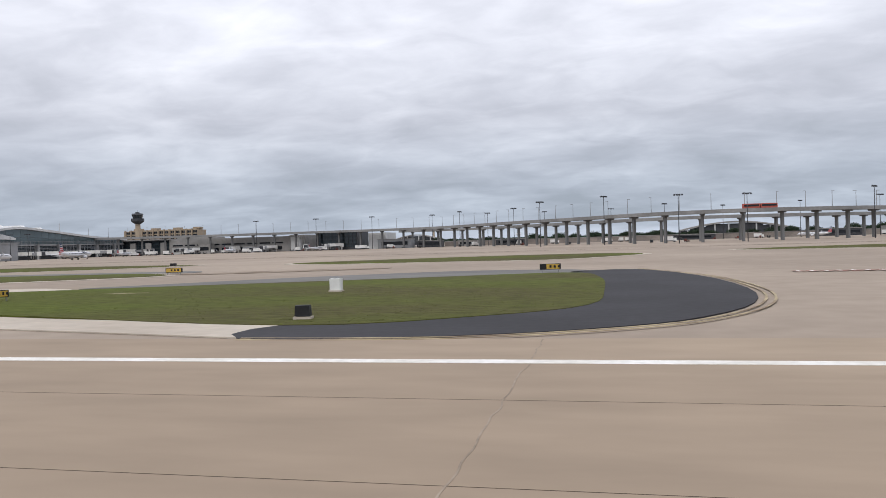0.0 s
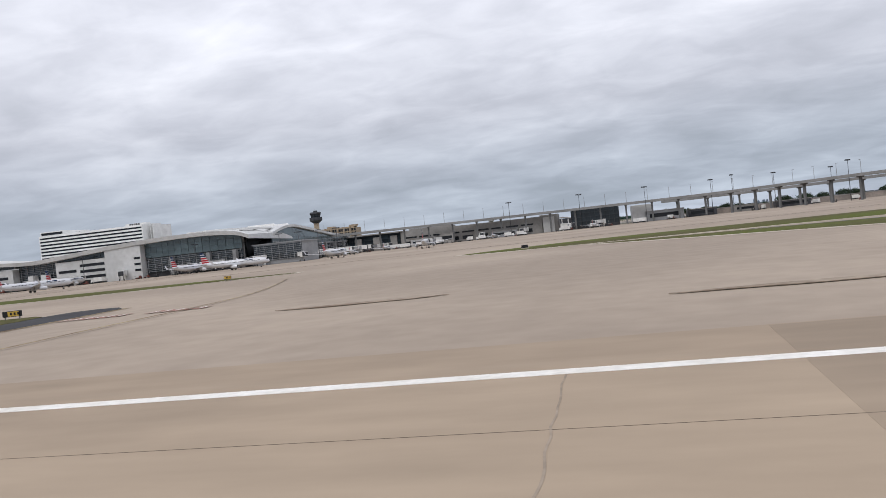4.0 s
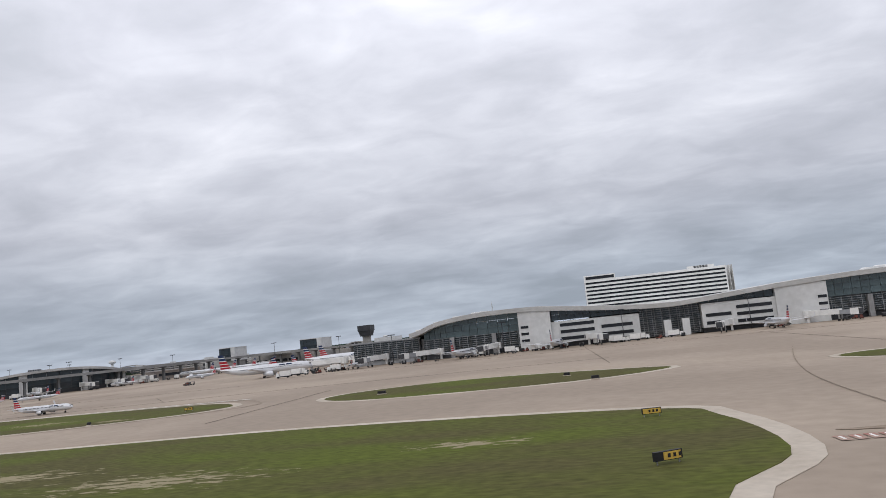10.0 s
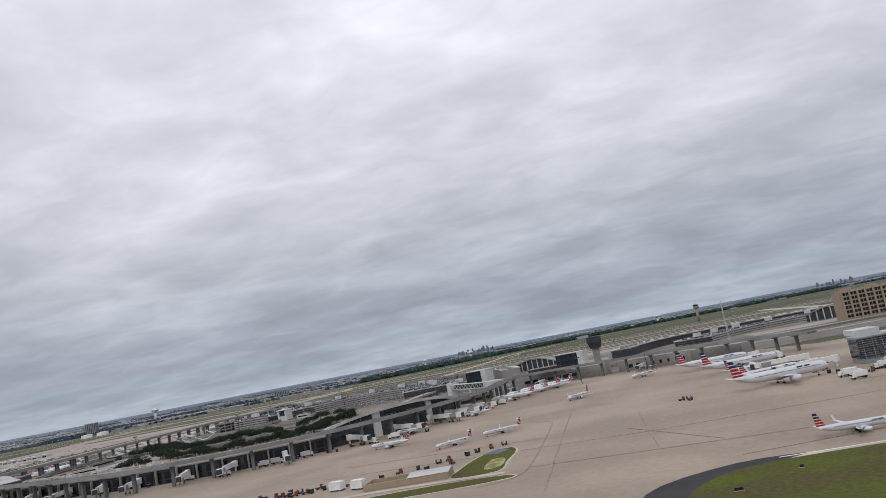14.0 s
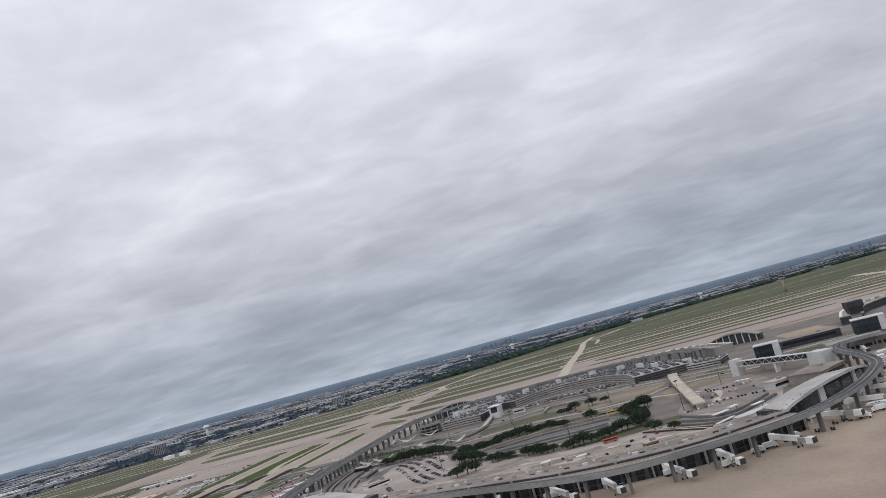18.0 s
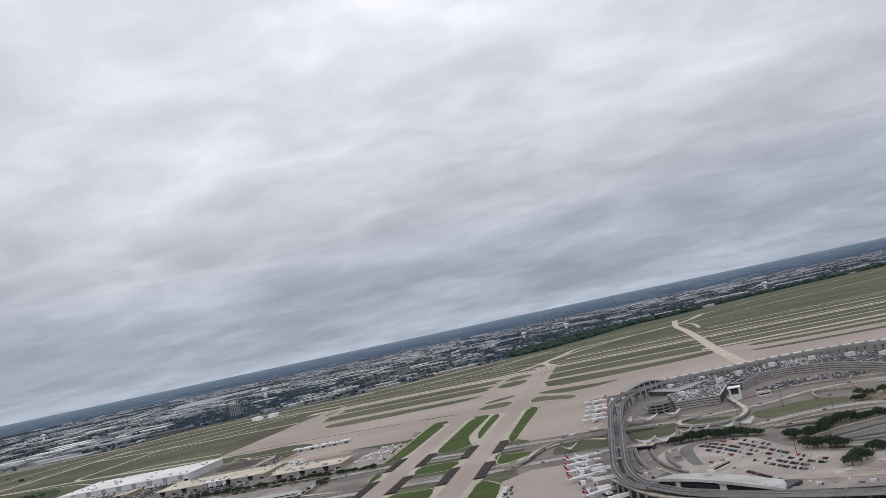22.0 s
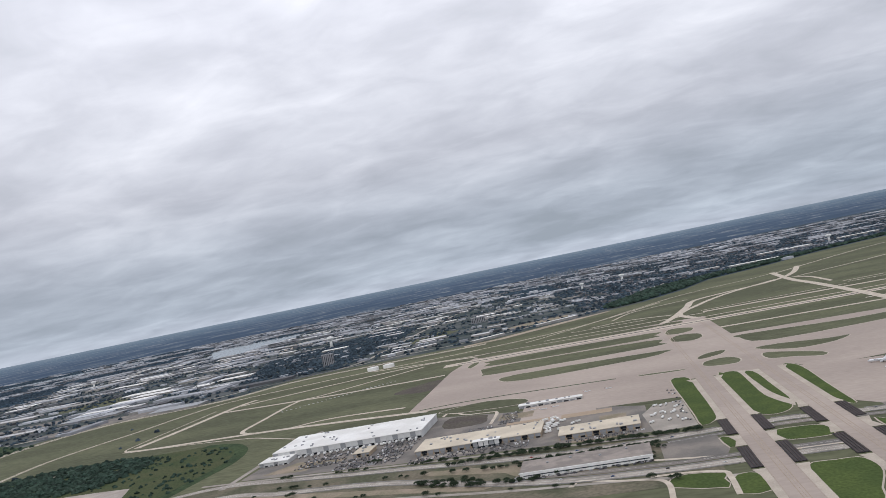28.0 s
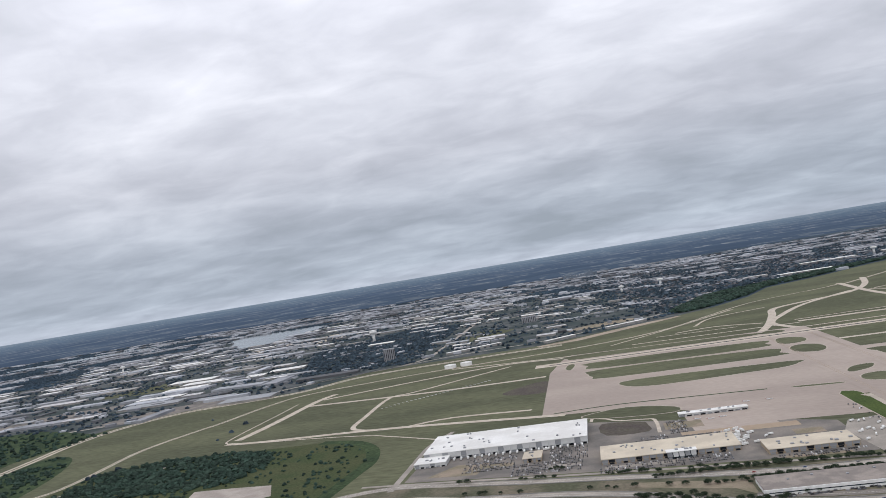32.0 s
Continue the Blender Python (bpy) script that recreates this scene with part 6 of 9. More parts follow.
for i, (x, y, w, rz) in enumerate(((-10.2, 21.8, 0.52, 10), (-174.3, 22.4, 1.3, -8), (-202.2, 31.7, 0.5, 20), (-301.3, 24.1, 0.4, 40), (-474.8, 106, 1.2, 0), (-239, 98.6, 1.2, 5), (-266.8, 101, 0.9, 8), (-305.9, 98.8, 1.0, 8), (-342, 98, 1.0, 8), (-372, 105.2, 1.2, 8), (-412.5, 96.4, 0.5, 8), (-299.6, 93, 1.0, 8), (-276, 102.3, 0.6, 8), (-62, 96.5, 0.9, 5), (-137, 97.5, 0.9, 5), (-346, 108, 0.9, 0), (-465, 114, 0.5, 0))):
    b = thing("equipment_box", "low black equipment box on a pad in the grass", "equipment box", pose(x, y, 0.05, 0, 0, rz), "equipment boxes")
    part("housing", boxes([(0, 0, 0.08, w, 0.34, 0.36, 0, 0.92)]), M_BLACK, b, "black metal housing")
    part("pad", boxes([(0, 0, -0.04, w + 0.1, 0.42, 0.10)]), M_CONC_LIGHT, b, "pale concrete pad")
for x, y, s in ((-14.2, 35.6, 1.0), (-177.8, 37.3, 0.9)):
    b = thing("marker_box", "white square marker box with a small cap on the grass", "marker box", pose(x, y, 0.05))
    part("shell", boxes([(0, 0, 0.05, 0.58 * s, 0.42, 0.62 * s)]), M_WHITE, b, "white painted shell")
    part("cap", boxes([(0, 0, 0.05 + 0.62 * s, 0.2, 0.16, 0.06)]), M_PANELG, b)
    part("foot", boxes([(0, 0, -0.03, 0.7, 0.5, 0.08)]), M_CONC_LIGHT, b)

# ---- parkway, ring roads and lots ----
sheet("terminal_yard", [(-830, 330), (-792, 300), (-735, 288), (-660, 262), (-606, 262), (-560, 300), (-540, 380), (-500, 395), (-420, 372), (-200, 372), (-60, 420), (260, 420), (260, 690), (-540, 690), (-780, 640), (-850, 640), (-850, 420)], -0.02, M_YARD, "grey-brown paved terminal yard and parkway land", "pavement", 0.03)
sheet("inner_pavement", smooth_line([(-780, 345), (-762, 312), (-720, 302), (-680, 290), (-640, 272), (-612, 270), (-585, 292), (-572, 330), (-568, 360), (-600, 338), (-628, 318), (-660, 318), (-690, 332), (-712, 352), (-740, 400), (-770, 400)], 4, True), 0.03, M_PLAZA, "tan concrete forecourt inside the terminal ring", "pavement")
LOT = smooth_line([(-764, 373), (-765, 396), (-755, 407), (-738, 404), (-728, 393), (-718, 356), (-709, 336), (-710, 320), (-718, 304), (-724, 301), (-734, 305), (-745, 320), (-751, 335), (-760, 352)], 4, True)
sheet("parking_lot", LOT, 0.07, M_PLAZA, "pale oval parking lot inside the terminal ring", "parking lot")
sheet("lot_lane", smooth_line([(-761.5, 360), (-764, 390), (-761, 401), (-754, 405), (-741, 402), (-742, 399.5), (-752, 400), (-757.5, 392), (-757.5, 366), (-757, 356)], 4, True), 0.085, M_LANE, "dark asphalt entry lane round the lot", "road", 0.03)
LOT_EAST = smooth_line([(-606, 377), (-597, 406), (-585, 413), (-571, 414), (-566, 384), (-577, 338), (-592, 320), (-603, 325), (-613, 338)], 4, True)
sheet("parking_lot", LOT_EAST, 0.07, M_WINGROOF, "brown paved parking lot beside the gate hall", "parking lot")
CUT = smooth_line([(-712, 366), (-690, 378), (-668, 386), (-646, 384), (-634, 380), (-630, 364), (-640, 342), (-652, 336), (-674, 334), (-690, 340), (-706, 352)], 4, True)
sheet("underpass", CUT, 0.05, M_LANE, "worn grey lanes of the sunken parkway", "road")
for pts, m, lab in (([(-717, 459), (-703, 465), (-688, 469), (-668, 462), (-671, 443), (-702, 434), (-716, 440)], M_FIELD, "olive green verge between the parkway lanes"),
                    ([(-656, 469), (-610, 475), (-611, 455), (-622, 439), (-658, 435)], M_TAN, "dry brown verge beside the parkway"),
                    ([(-650, 424), (-637, 412), (-629, 380), (-648, 392)], M_FIELD, "olive green verge beside the trees"),
                    ([(-786, 494), (-773, 485), (-759, 481), (-760, 460), (-763, 440), (-776, 439), (-786, 438)], M_FIELD, "olive green verge under the canopies"), ([(-754, 462), (-744, 468), (-730, 462), (-728, 450), (-740, 445), (-752, 450)], M_FIELD, "olive green verge inside the ramp loop"),
                    ([(-716, 414), (-690, 396), (-660, 396), (-650, 402), (-672, 414), (-700, 424)], M_FIELD, "olive green verge under the trees"),
                    ([(-700, 342), (-680, 330), (-640, 318), (-612, 326), (-614, 338), (-640, 334), (-676, 342)], M_FIELD, "olive green verge under the trees"),
                    ([(-591, 454), (-582, 469), (-562, 494), (-556, 480), (-571, 454)], M_FIELD, "olive green verge below the station"),
                    ([(-530, 440), (-400, 452), (-120, 455), (-120, 470), (-400, 470), (-530, 462)], M_FIELD, "olive green verge between the parkway lanes"),
                    ([(-830, 440), (-829, 462), (-820, 467), (-799, 465), (-799, 436), (-821, 438)], M_FIELD, "olive green verge beside the ramp"),
                    ([(-610, 396), (-578, 402), (-560, 420), (-580, 446), (-608, 440)], M_TAN, "dry brown verge beside the ramp")):
    sheet("verge", smooth_line(pts, 3, True), 0.02, m, lab, "grass")
for x, y, w, d, m in ((-500, 560, 30, 60, M_CONC), (-350, 520, 90, 40, M_PLAZA), (-160, 560, 60, 90, M_PLAZA), (-120, 660, 120, 30, M_CONC), (-420, 672, 160, 20, M_CONC), (60, 540, 120, 60, M_PLAZA)):
    sheet("pavement_patch", [(x - w / 2, y - d / 2), (x + w / 2, y - d / 2), (x + w / 2, y + d / 2), (x - w / 2, y + d / 2)], 0.012, m, "paler pavement between the terminals", "pavement", 0.02)
for pts in ([(-859.5, 516), (-858.5, 662), (-850, 648), (-800, 642), (-786, 560), (-798, 494), (-820, 497), (-850, 502)], [(-852, 332), (-830, 300), (-796, 306), (-803, 340), (-806, 406), (-840, 408), (-853, 392)]):
    sheet("gate_apron", pts, 0.008, M_EASTC, "tan concrete apron at the terminal's end", "apron", 0.02)
ROAD_N = smooth_line([(-2400, 420), (-1700, 440), (-1500, 478), (-1390, 520), (-1320, 548), (-1252, 537), (-1208, 527), (-1147, 515), (-1062, 496), (-1000, 492.5), (-950, 496), (-905, 498), (-863, 490), (-839, 487), (-818, 484), (-769, 475), (-708, 481), (-676, 499), (-640, 499), (-606, 485), (-540, 470), (-400, 480), (-100, 480), (260, 480)], 5)
ROAD_S = smooth_line([(-2400, 380), (-1700, 410), (-1500, 446), (-1390, 492), (-1300, 516), (-1246, 502), (-1188, 493), (-1140, 478), (-1092, 452), (-1040, 434), (-985, 427), (-946, 426), (-890, 424), (-866, 421), (-849, 422), (-830, 424), (-778, 424), (-729, 423), (-683, 434), (-649, 424), (-624, 426), (-601, 446), (-540, 430), (-400, 430), (-100, 430), (260, 430)], 5)
for ln in (ROAD_N, ROAD_S):
    stripes("road", [ln], 9.0, 0.08, M_CONCG, "grey concrete parkway carriageway", "road")
    side = [(p[0], p[1] + (12.0 if ln is ROAD_S else -10.5)) for p in ln if (-1080 if ln is ROAD_S else -982) < p[0] < -845]
    stripes("road", [side], 7.0, 0.076, M_ROAD, "dark grey parkway carriageway", "road")
    stripes("lane_line", [side], 0.12, 0.096, M_LINE, "white lane line", "marking")
    stripes("lane_line", [[(p[0], p[1] + o) for p in ln] for o in (-1.6, 1.6)], 0.12, 0.10, M_LINE, "white lane line", "marking")
    for o in (-4.9, 4.9):
        for west, east in ((-1250, -947), (-914, -896), (-862, -480)):
            near = [(west, float(np.interp(west, [p[0] for p in ln], [p[1] for p in ln])) + o)] + [(p[0], p[1] + o) for p in ln if west + 1 < p[0] < east - 1] + [(east, float(np.interp(east, [p[0] for p in ln], [p[1] for p in ln])) + o)]
            b = thing("road_barrier", "low pale concrete barrier along the parkway", "barrier")
            bm = bmesh.new()
            ribbon(bm, near, 0.22, 0.0, 0.55)
            bmesh.ops.recalc_face_normals(bm, faces=bm.faces)
            part("wall", bm, M_GREYC, b)
# lanes in the sunken part, with pale kerbs and the dark mouths of the tunnels
for k in range(6):
    f = k / 5
    ln = smooth_line([(-706 - 3 * f, 353 + 11 * f), (-688, 342 + 34 * f), (-672, 338 + 46 * f), (-650, 341 + 40 * f), (-634, 352 + 26 * f)], 5)
    stripes("lane_line", [ln], 0.16 if k % 2 else 0.6, 0.09 + 0.004 * k, M_CONC_LIGHT if k % 2 else M_CONCG, "pale line between sunken lanes", "marking")
    if k in (1, 2, 4):
        w = thing("lane_wall", "low dark wall between the sunken lanes", "wall")
        bm = bmesh.new()
        ribbon(bm, ln[3:-3], 0.9, 0.0, 0.8, 2.2)
        bmesh.ops.recalc_face_normals(bm, faces=bm.faces)
        part("wall", bm, M_PIER, w)
for ln, h in (([(-714, 368), (-690, 381), (-668, 388), (-646, 387), (-634, 383)], 1.0), ([(-706, 349), (-690, 337), (-674, 331), (-652, 333), (-640, 338)], 0.8), ([(-680, 466), (-676, 486), (-655, 477)], 1.5), ([(-676, 404), (-651, 401), (-630, 404)], 1.4), ([(-712, 512), (-680, 522), (-640, 512), (-612, 492)], 0.9), ([(-725, 408), (-690, 418), (-650, 410), (-620, 414)], 0.8), ([(-760, 300), (-700, 290), (-650, 272), (-616, 270)], 0.8)):
    w = thing("retaining_wall", "tan concrete retaining wall along the parkway", "wall")
    bm = bmesh.new()
    ribbon(bm, smooth_line(ln, 5), 0.5, 0.0, h)
    bmesh.ops.recalc_face_normals(bm, faces=bm.faces)
    part("wall", bm, M_WINGROOF, w)
    bm = bmesh.new()
    ribbon(bm, smooth_line(ln, 5), 0.7, h, h + 0.15)
    bmesh.ops.recalc_face_normals(bm, faces=bm.faces)
    part("coping", bm, M_CONC_LIGHT, w, "pale coping")
for ln, w, z in (([(-600, 486), (-602, 457), (-603, 400), (-603.5, 340)], 5.6, 2.6), ([(-720, 523), (-719, 490), (-719, 466), (-726, 447), (-738, 441), (-750, 444), (-757, 455), (-756, 467), (-744, 473)], 3.2, 1.5), ([(-856, 416.5), (-852, 419), (-845, 427), (-840, 449), (-834, 462), (-824, 469), (-810, 470.5), (-799, 469), (-770, 466)], 2.8, 2.0), ([(-640, 400), (-660, 406), (-690, 404), (-716, 408)], 3.4, 1.2)):
    rp = thing("road_ramp", "pale tan concrete road ramp on walls", "road bridge")
    ln = smooth_line(ln, 6)
    bm = bmesh.new()
    ribbon(bm, ln, w, z - 0.5, z)
    bmesh.ops.recalc_face_normals(bm, faces=bm.faces)
    part("deck", bm, M_CONC_LIGHT, rp, "pale concrete deck")
    for s in (-1, 1):
        bm = bmesh.new()
        ribbon(bm, ln, 0.25, z - 0.7, z + 0.4, s * w / 2)
        bmesh.ops.recalc_face_normals(bm, faces=bm.faces)
        part("parapet", bm, M_GREYC, rp)
    for x, y, h in along(ln, 14, 6):
        share("pier", U_COL, pose(x, y, 0, 0, 0, h) @ Matrix.Diagonal((0.8, w * 0.6, z - 0.5, 1)), rp)
lift = 0.0
for ln, w, lab in (([(-830, 470), (-842, 452), (-870, 434), (-940, 436), (-1040, 466)], 3.2, "road"), ([(-800, 460), (-812, 470), (-828, 470), (-842, 456), (-850, 437)], 3.0, "road"), ([(-1312, 540), (-1311, 600), (-1309, 672), (-1296, 720)], 5.0, "road"), ([(-1340, 560), (-1250, 546), (-1160, 530), (-1010, 508), (-955, 498)], 4.0, "road"), ([(-1270, 470), (-1160, 452), (-1070, 430), (-1003, 418), (-950, 402), (-905, 400)], 4.0, "road"),
              ([(-760, 296), (-716, 308), (-700, 318), (-670, 306), (-640, 300), (-606, 290)], 2.6, "road"), ([(-792, 516), (-758, 495), (-740, 484), (-722, 483), (-690, 496), (-660, 500), (-640, 492), (-600, 470), (-560, 450)], 4.0, "road"), ([(-620, 420), (-600, 400), (-590, 380), (-596, 350)], 3.0, "road"),
              ([(-1300, 690), (-1335, 715), (-1363, 734), (-1393, 752), (-1463, 773), (-1536, 788), (-1576, 803), (-1584, 840), (-1581, 955), (-1580, 1029)], 2.5, "road"), ([(-1700, 610), (-1640, 690), (-1600, 720)], 4.0, "road"), ([(-1720, 600), (-1600, 560), (-1500, 512), (-1440, 490)], 3.0, "road")):
    lift = (lift + 0.004) if w else 0
    stripes("road", [smooth_line(ln, 5)], w, 0.04 + lift, M_CONC_LIGHT if w < 4 else M_CONCG, "pale service road", "road")
RING_ROAD = [(-1850, 500), (-1862, 700), (-1868, 825), (-1880, 945), (-1858, 1043), (-1800, 1108), (-1714, 1130), (-1626, 1160), (-1550, 1245), (-1420, 1275), (-1210, 1300)]
FENCE_ROAD = [(-1790, 520), (-1709, 646), (-1694, 697), (-1702, 823), (-1681, 906), (-1661, 960), (-1642, 1041), (-1604, 1116), (-1500, 1160), (-1396, 1190), (-1202, 1226), (-1050, 1300), (-900, 1480)]
for ln, w, gap, lab in ((RING_ROAD, 5.5, 10.0, "pale dual carriageway of the perimeter road"), (FENCE_ROAD, 2.6, 4.6, "pale double track along the airfield fence")):
    path = smooth_line(ln, 6)
    for o in (-gap / 2, gap / 2):
        bm = bmesh.new()
        ribbon(bm, path, w, -0.08, -0.03 + 0.004 * w, o)
        bmesh.ops.recalc_face_normals(bm, faces=bm.faces)
        tagged(part("road", bm, M_CONC_LIGHT), lab, "road", kind="structure")
for x, y, h, m, lab in ((-643, 312, 10, M_RED, "red airport bus beside the trees"), (-640, 392, 12, M_YELLOW, "yellow site trailer beside the trees")):
    b = thing("bus", lab, "bus", pose(x, y, 0.06, 0, 0, h))
    part("body", boxes([(0, 0, 0.3, 6.0, 1.3, 1.3)]), m, b)
    bar("window", U_WIN, (-2.7, -0.66), (2.7, -0.66), 0.95, 1.4, 0.05, b)
    part("wheel", boxes([(-1.9, 0, 0, 0.6, 1.2, 0.4)]), M_TYRE, b)
    part("wheel", boxes([(1.9, 0, 0, 0.6, 1.2, 0.4)]), M_TYRE, b)
for x, y, w, d, h, rz, m in ((-553, 347, 22, 15, 3.8, 50, M_WINGROOF), (-570, 346, 9, 6, 3.2, 32, M_PANEL), (-518, 492, 36, 12, 4.6, -4, M_DARK), (-505, 420, 30, 22, 4.0, 20, M_GREYC), (-660, 276, 12, 5, 2.4, 22, M_PANEL), (-700, 512, 8, 5, 2.4, 0, M_PANEL), (-751.5, 345, 14, 3.0, 2.0, 48, M_WHITE), (-766.5, 380, 20, 3.4, 2.2, 88, M_GREYC), (-779, 409, 9, 5, 2.4, -20, M_DARK), (-678, 277, 9, 4, 2.2, 30, M_WHITE), (-652, 271, 5, 3, 2.2, 20, M_WHITE), (-629, 280, 5, 3, 2.2, 20, M_TAN), (-695, 272, 8, 3, 2.2, 20, M_PANEL)):
    g = thing("service_building", "low flat-roofed service building beside the ring", "building", pose(x, y, 0, 0, 0, rz))
    part("wall", boxes([(0, 0, 0, w, d, h)]), m, g)
    part("roof", boxes([(0, 0, h, w + 0.5, d + 0.5, 0.3)]), M_WINGROOF if w > 15 else M_CONC_LIGHT, g, "flat gravel roof" if w > 15 else "pale flat roof")
    part("roof_unit", boxes([(w * 0.2, 0, h + 0.3, 1.8, 1.4, 0.9)]), M_PANELG, g)
    bar("window", U_WIN, (-w * 0.42, -d / 2 - 0.05), (w * 0.42, -d / 2 - 0.05), h * 0.4, h * 0.75, 0.12, g)
for x, y, w, h in ((-600, 308, 8, 40), (-586, 309, 6, 40), (-577, 385, 7, -20), (-594, 316, 5, 46), (-668, 292, 4, 20), (-654, 288, 4, 20), (-722.5, 295, 17, -38), (-733.5, 298, 16, -47)):
    g = thing("walkway_canopy", "small white flat canopy on posts", "canopy", pose(x, y, 0, 0, 0, h))
    part("roof", boxes([(0, 0, 1.7, w, 2.0, 0.25)]), M_WHITE, g, "white roof")
    for s in (-1, 1):
        part("post", boxes([(s * (w / 2 - 0.5), 0, 0, 0.25, 0.25, 1.7)]), M_STEEL, g)

for ln in ([(-622, 309), (-614, 300), (-606, 292)], [(-630, 314), (-618, 302), (-607, 288)]):
    w = thing("tunnel_wall", "long wall below the forecourt, near-black for shaded tunnel mouths", "wall")
    bm = bmesh.new()
    ribbon(bm, ln, 0.5, 0.0, 0.7)
    bmesh.ops.recalc_face_normals(bm, faces=bm.faces)
    # no openings cut: the mouths' shade is the wall's near-black colour
    part("wall", bm, M_DARK, w, "near-black wall standing for shaded openings")
    bm = bmesh.new()
    ribbon(bm, ln, 0.7, 0.7, 0.85)
    bmesh.ops.recalc_face_normals(bm, faces=bm.faces)
    part("coping", bm, M_CONC_LIGHT, w, "pale coping")
for ln, w, h in (([(-785, 408), (-784, 385), (-781, 362), (-774, 341), (-764, 326)], 1.6, 1.7), ([(-777, 402), (-776, 380), (-772, 360), (-765, 343)], 1.2, 1.2), ([(-770, 394), (-770.5, 374), (-767, 356)], 1.0, 0.9), ([(-613, 330), (-606, 315), (-599, 309), (-588, 318), (-577, 334)], 1.0, 1.0), ([(-616, 320), (-606, 306), (-597, 302), (-587, 312), (-575, 328)], 1.0, 1.0), ([(-617, 312), (-608, 299), (-597, 295), (-586, 305)], 1.0, 0.9)):
    t = thing("terrace_wall", "curved dark wall with a brown coping on the forecourt", "wall")
    bm = bmesh.new()
    ribbon(bm, smooth_line(ln, 5), w, 0.0, h)
    bmesh.ops.recalc_face_normals(bm, faces=bm.faces)
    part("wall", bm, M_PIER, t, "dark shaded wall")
    bm = bmesh.new()
    ribbon(bm, smooth_line(ln, 5), w * 0.5, h, h + 0.15, w * 0.45)
    bmesh.ops.recalc_face_normals(bm, faces=bm.faces)
    part("coping", bm, M_WINGROOF, t, "brown coping")
for ln, w, z in (([(-788, 408), (-787.5, 384), (-785, 362), (-779, 343), (-769, 330)], 4.0, 2.2), ([(-781, 405), (-780, 382), (-776.5, 360), (-769, 342), (-760, 330)], 4.6, 1.0)):
    t = thing("roof_terrace", "brown gravelled roof terrace curving round the forecourt", "roof terrace")
    bm = bmesh.new()
    ribbon(bm, smooth_line(ln, 5), w, 0.0, z)
    bmesh.ops.recalc_face_normals(bm, faces=bm.faces)
    part("slab", bm, M_YARD, t)
    for x, y, hh in along(smooth_line(ln, 5), 21, 9):
        part("roof_unit", boxes([(x, y, z, 1.6, 1.1, 0.7, hh)]), M_PANELG, t, "grey roof unit")
for x, y, w, d, h, rz, lab in ((-592, 281, 12, 9, 3.2, 35, "pale grey rounded roof block beside the gate hall"),):
    g = thing("roof_block", lab, "building", pose(x, y, 0, 0, 0, rz))
    part("wall", boxes([(0, 0, 0, w, d, h)]), M_GREYC, g)
    part("roof", boxes([(0, 0, h, w + 0.3, d + 0.3, 0.4, 0, 0.9)]), M_PANEL, g, "pale roof")
for x, y, w, h in ((-601.5, 288, 11, 49), (-591.5, 292, 20, 43)):
    g = thing("walkway_canopy", "long white sail canopy on posts", "canopy", pose(x, y, 0, 0, 0, h))
    part("roof", boxes([(0, 0, 2.0, w, 1.6, 0.2)]), M_TENT, g, "white sail roof")
    for q in (-1, 1):
        part("post", boxes([(q * (w / 2 - 0.8), 0, 0, 0.25, 0.25, 2.0)]), M_STEEL, g)
# pale kerbs and worn seams on the forecourt
for k, ln in enumerate(([(-712, 352), (-690, 332), (-660, 318), (-628, 318), (-606, 330)], [(-752, 302), (-712, 284), (-680, 272), (-650, 262), (-616, 268), (-604, 280)], [(-716, 312), (-690, 300), (-650, 290), (-624, 290), (-606, 300)], [(-700, 318), (-670, 304), (-640, 298), (-618, 302)])):
    stripes("kerb", [smooth_line(ln, 6)], 0.7, 0.16 + 0.01 * k, M_CONC_LIGHT, "pale concrete kerb on the forecourt", "kerb")
for x, y, w, d, rz in ((-690, 312, 26, 12, 28), (-660, 300, 30, 9, 20), (-630, 288, 24, 9, 10), (-735, 300, 22, 8, 30), (-600, 372, 16, 20, 0), (-580, 362, 10, 18, 10), (-655, 362, 44, 5, 2)):
    c, q = math.cos(radians(rz)), math.sin(radians(rz))
    sheet("pavement_patch", [(x + a * w / 2 * c - b * d / 2 * q, y + a * w / 2 * q + b * d / 2 * c) for a, b in ((-1, -1), (1, -1), (1, 1), (-1, 1))], 0.105 + 0.0005 * w, M_WINGROOF if w > 22 else M_ROAD, "differently coloured pavement slab on the forecourt", "pavement", 0.02)
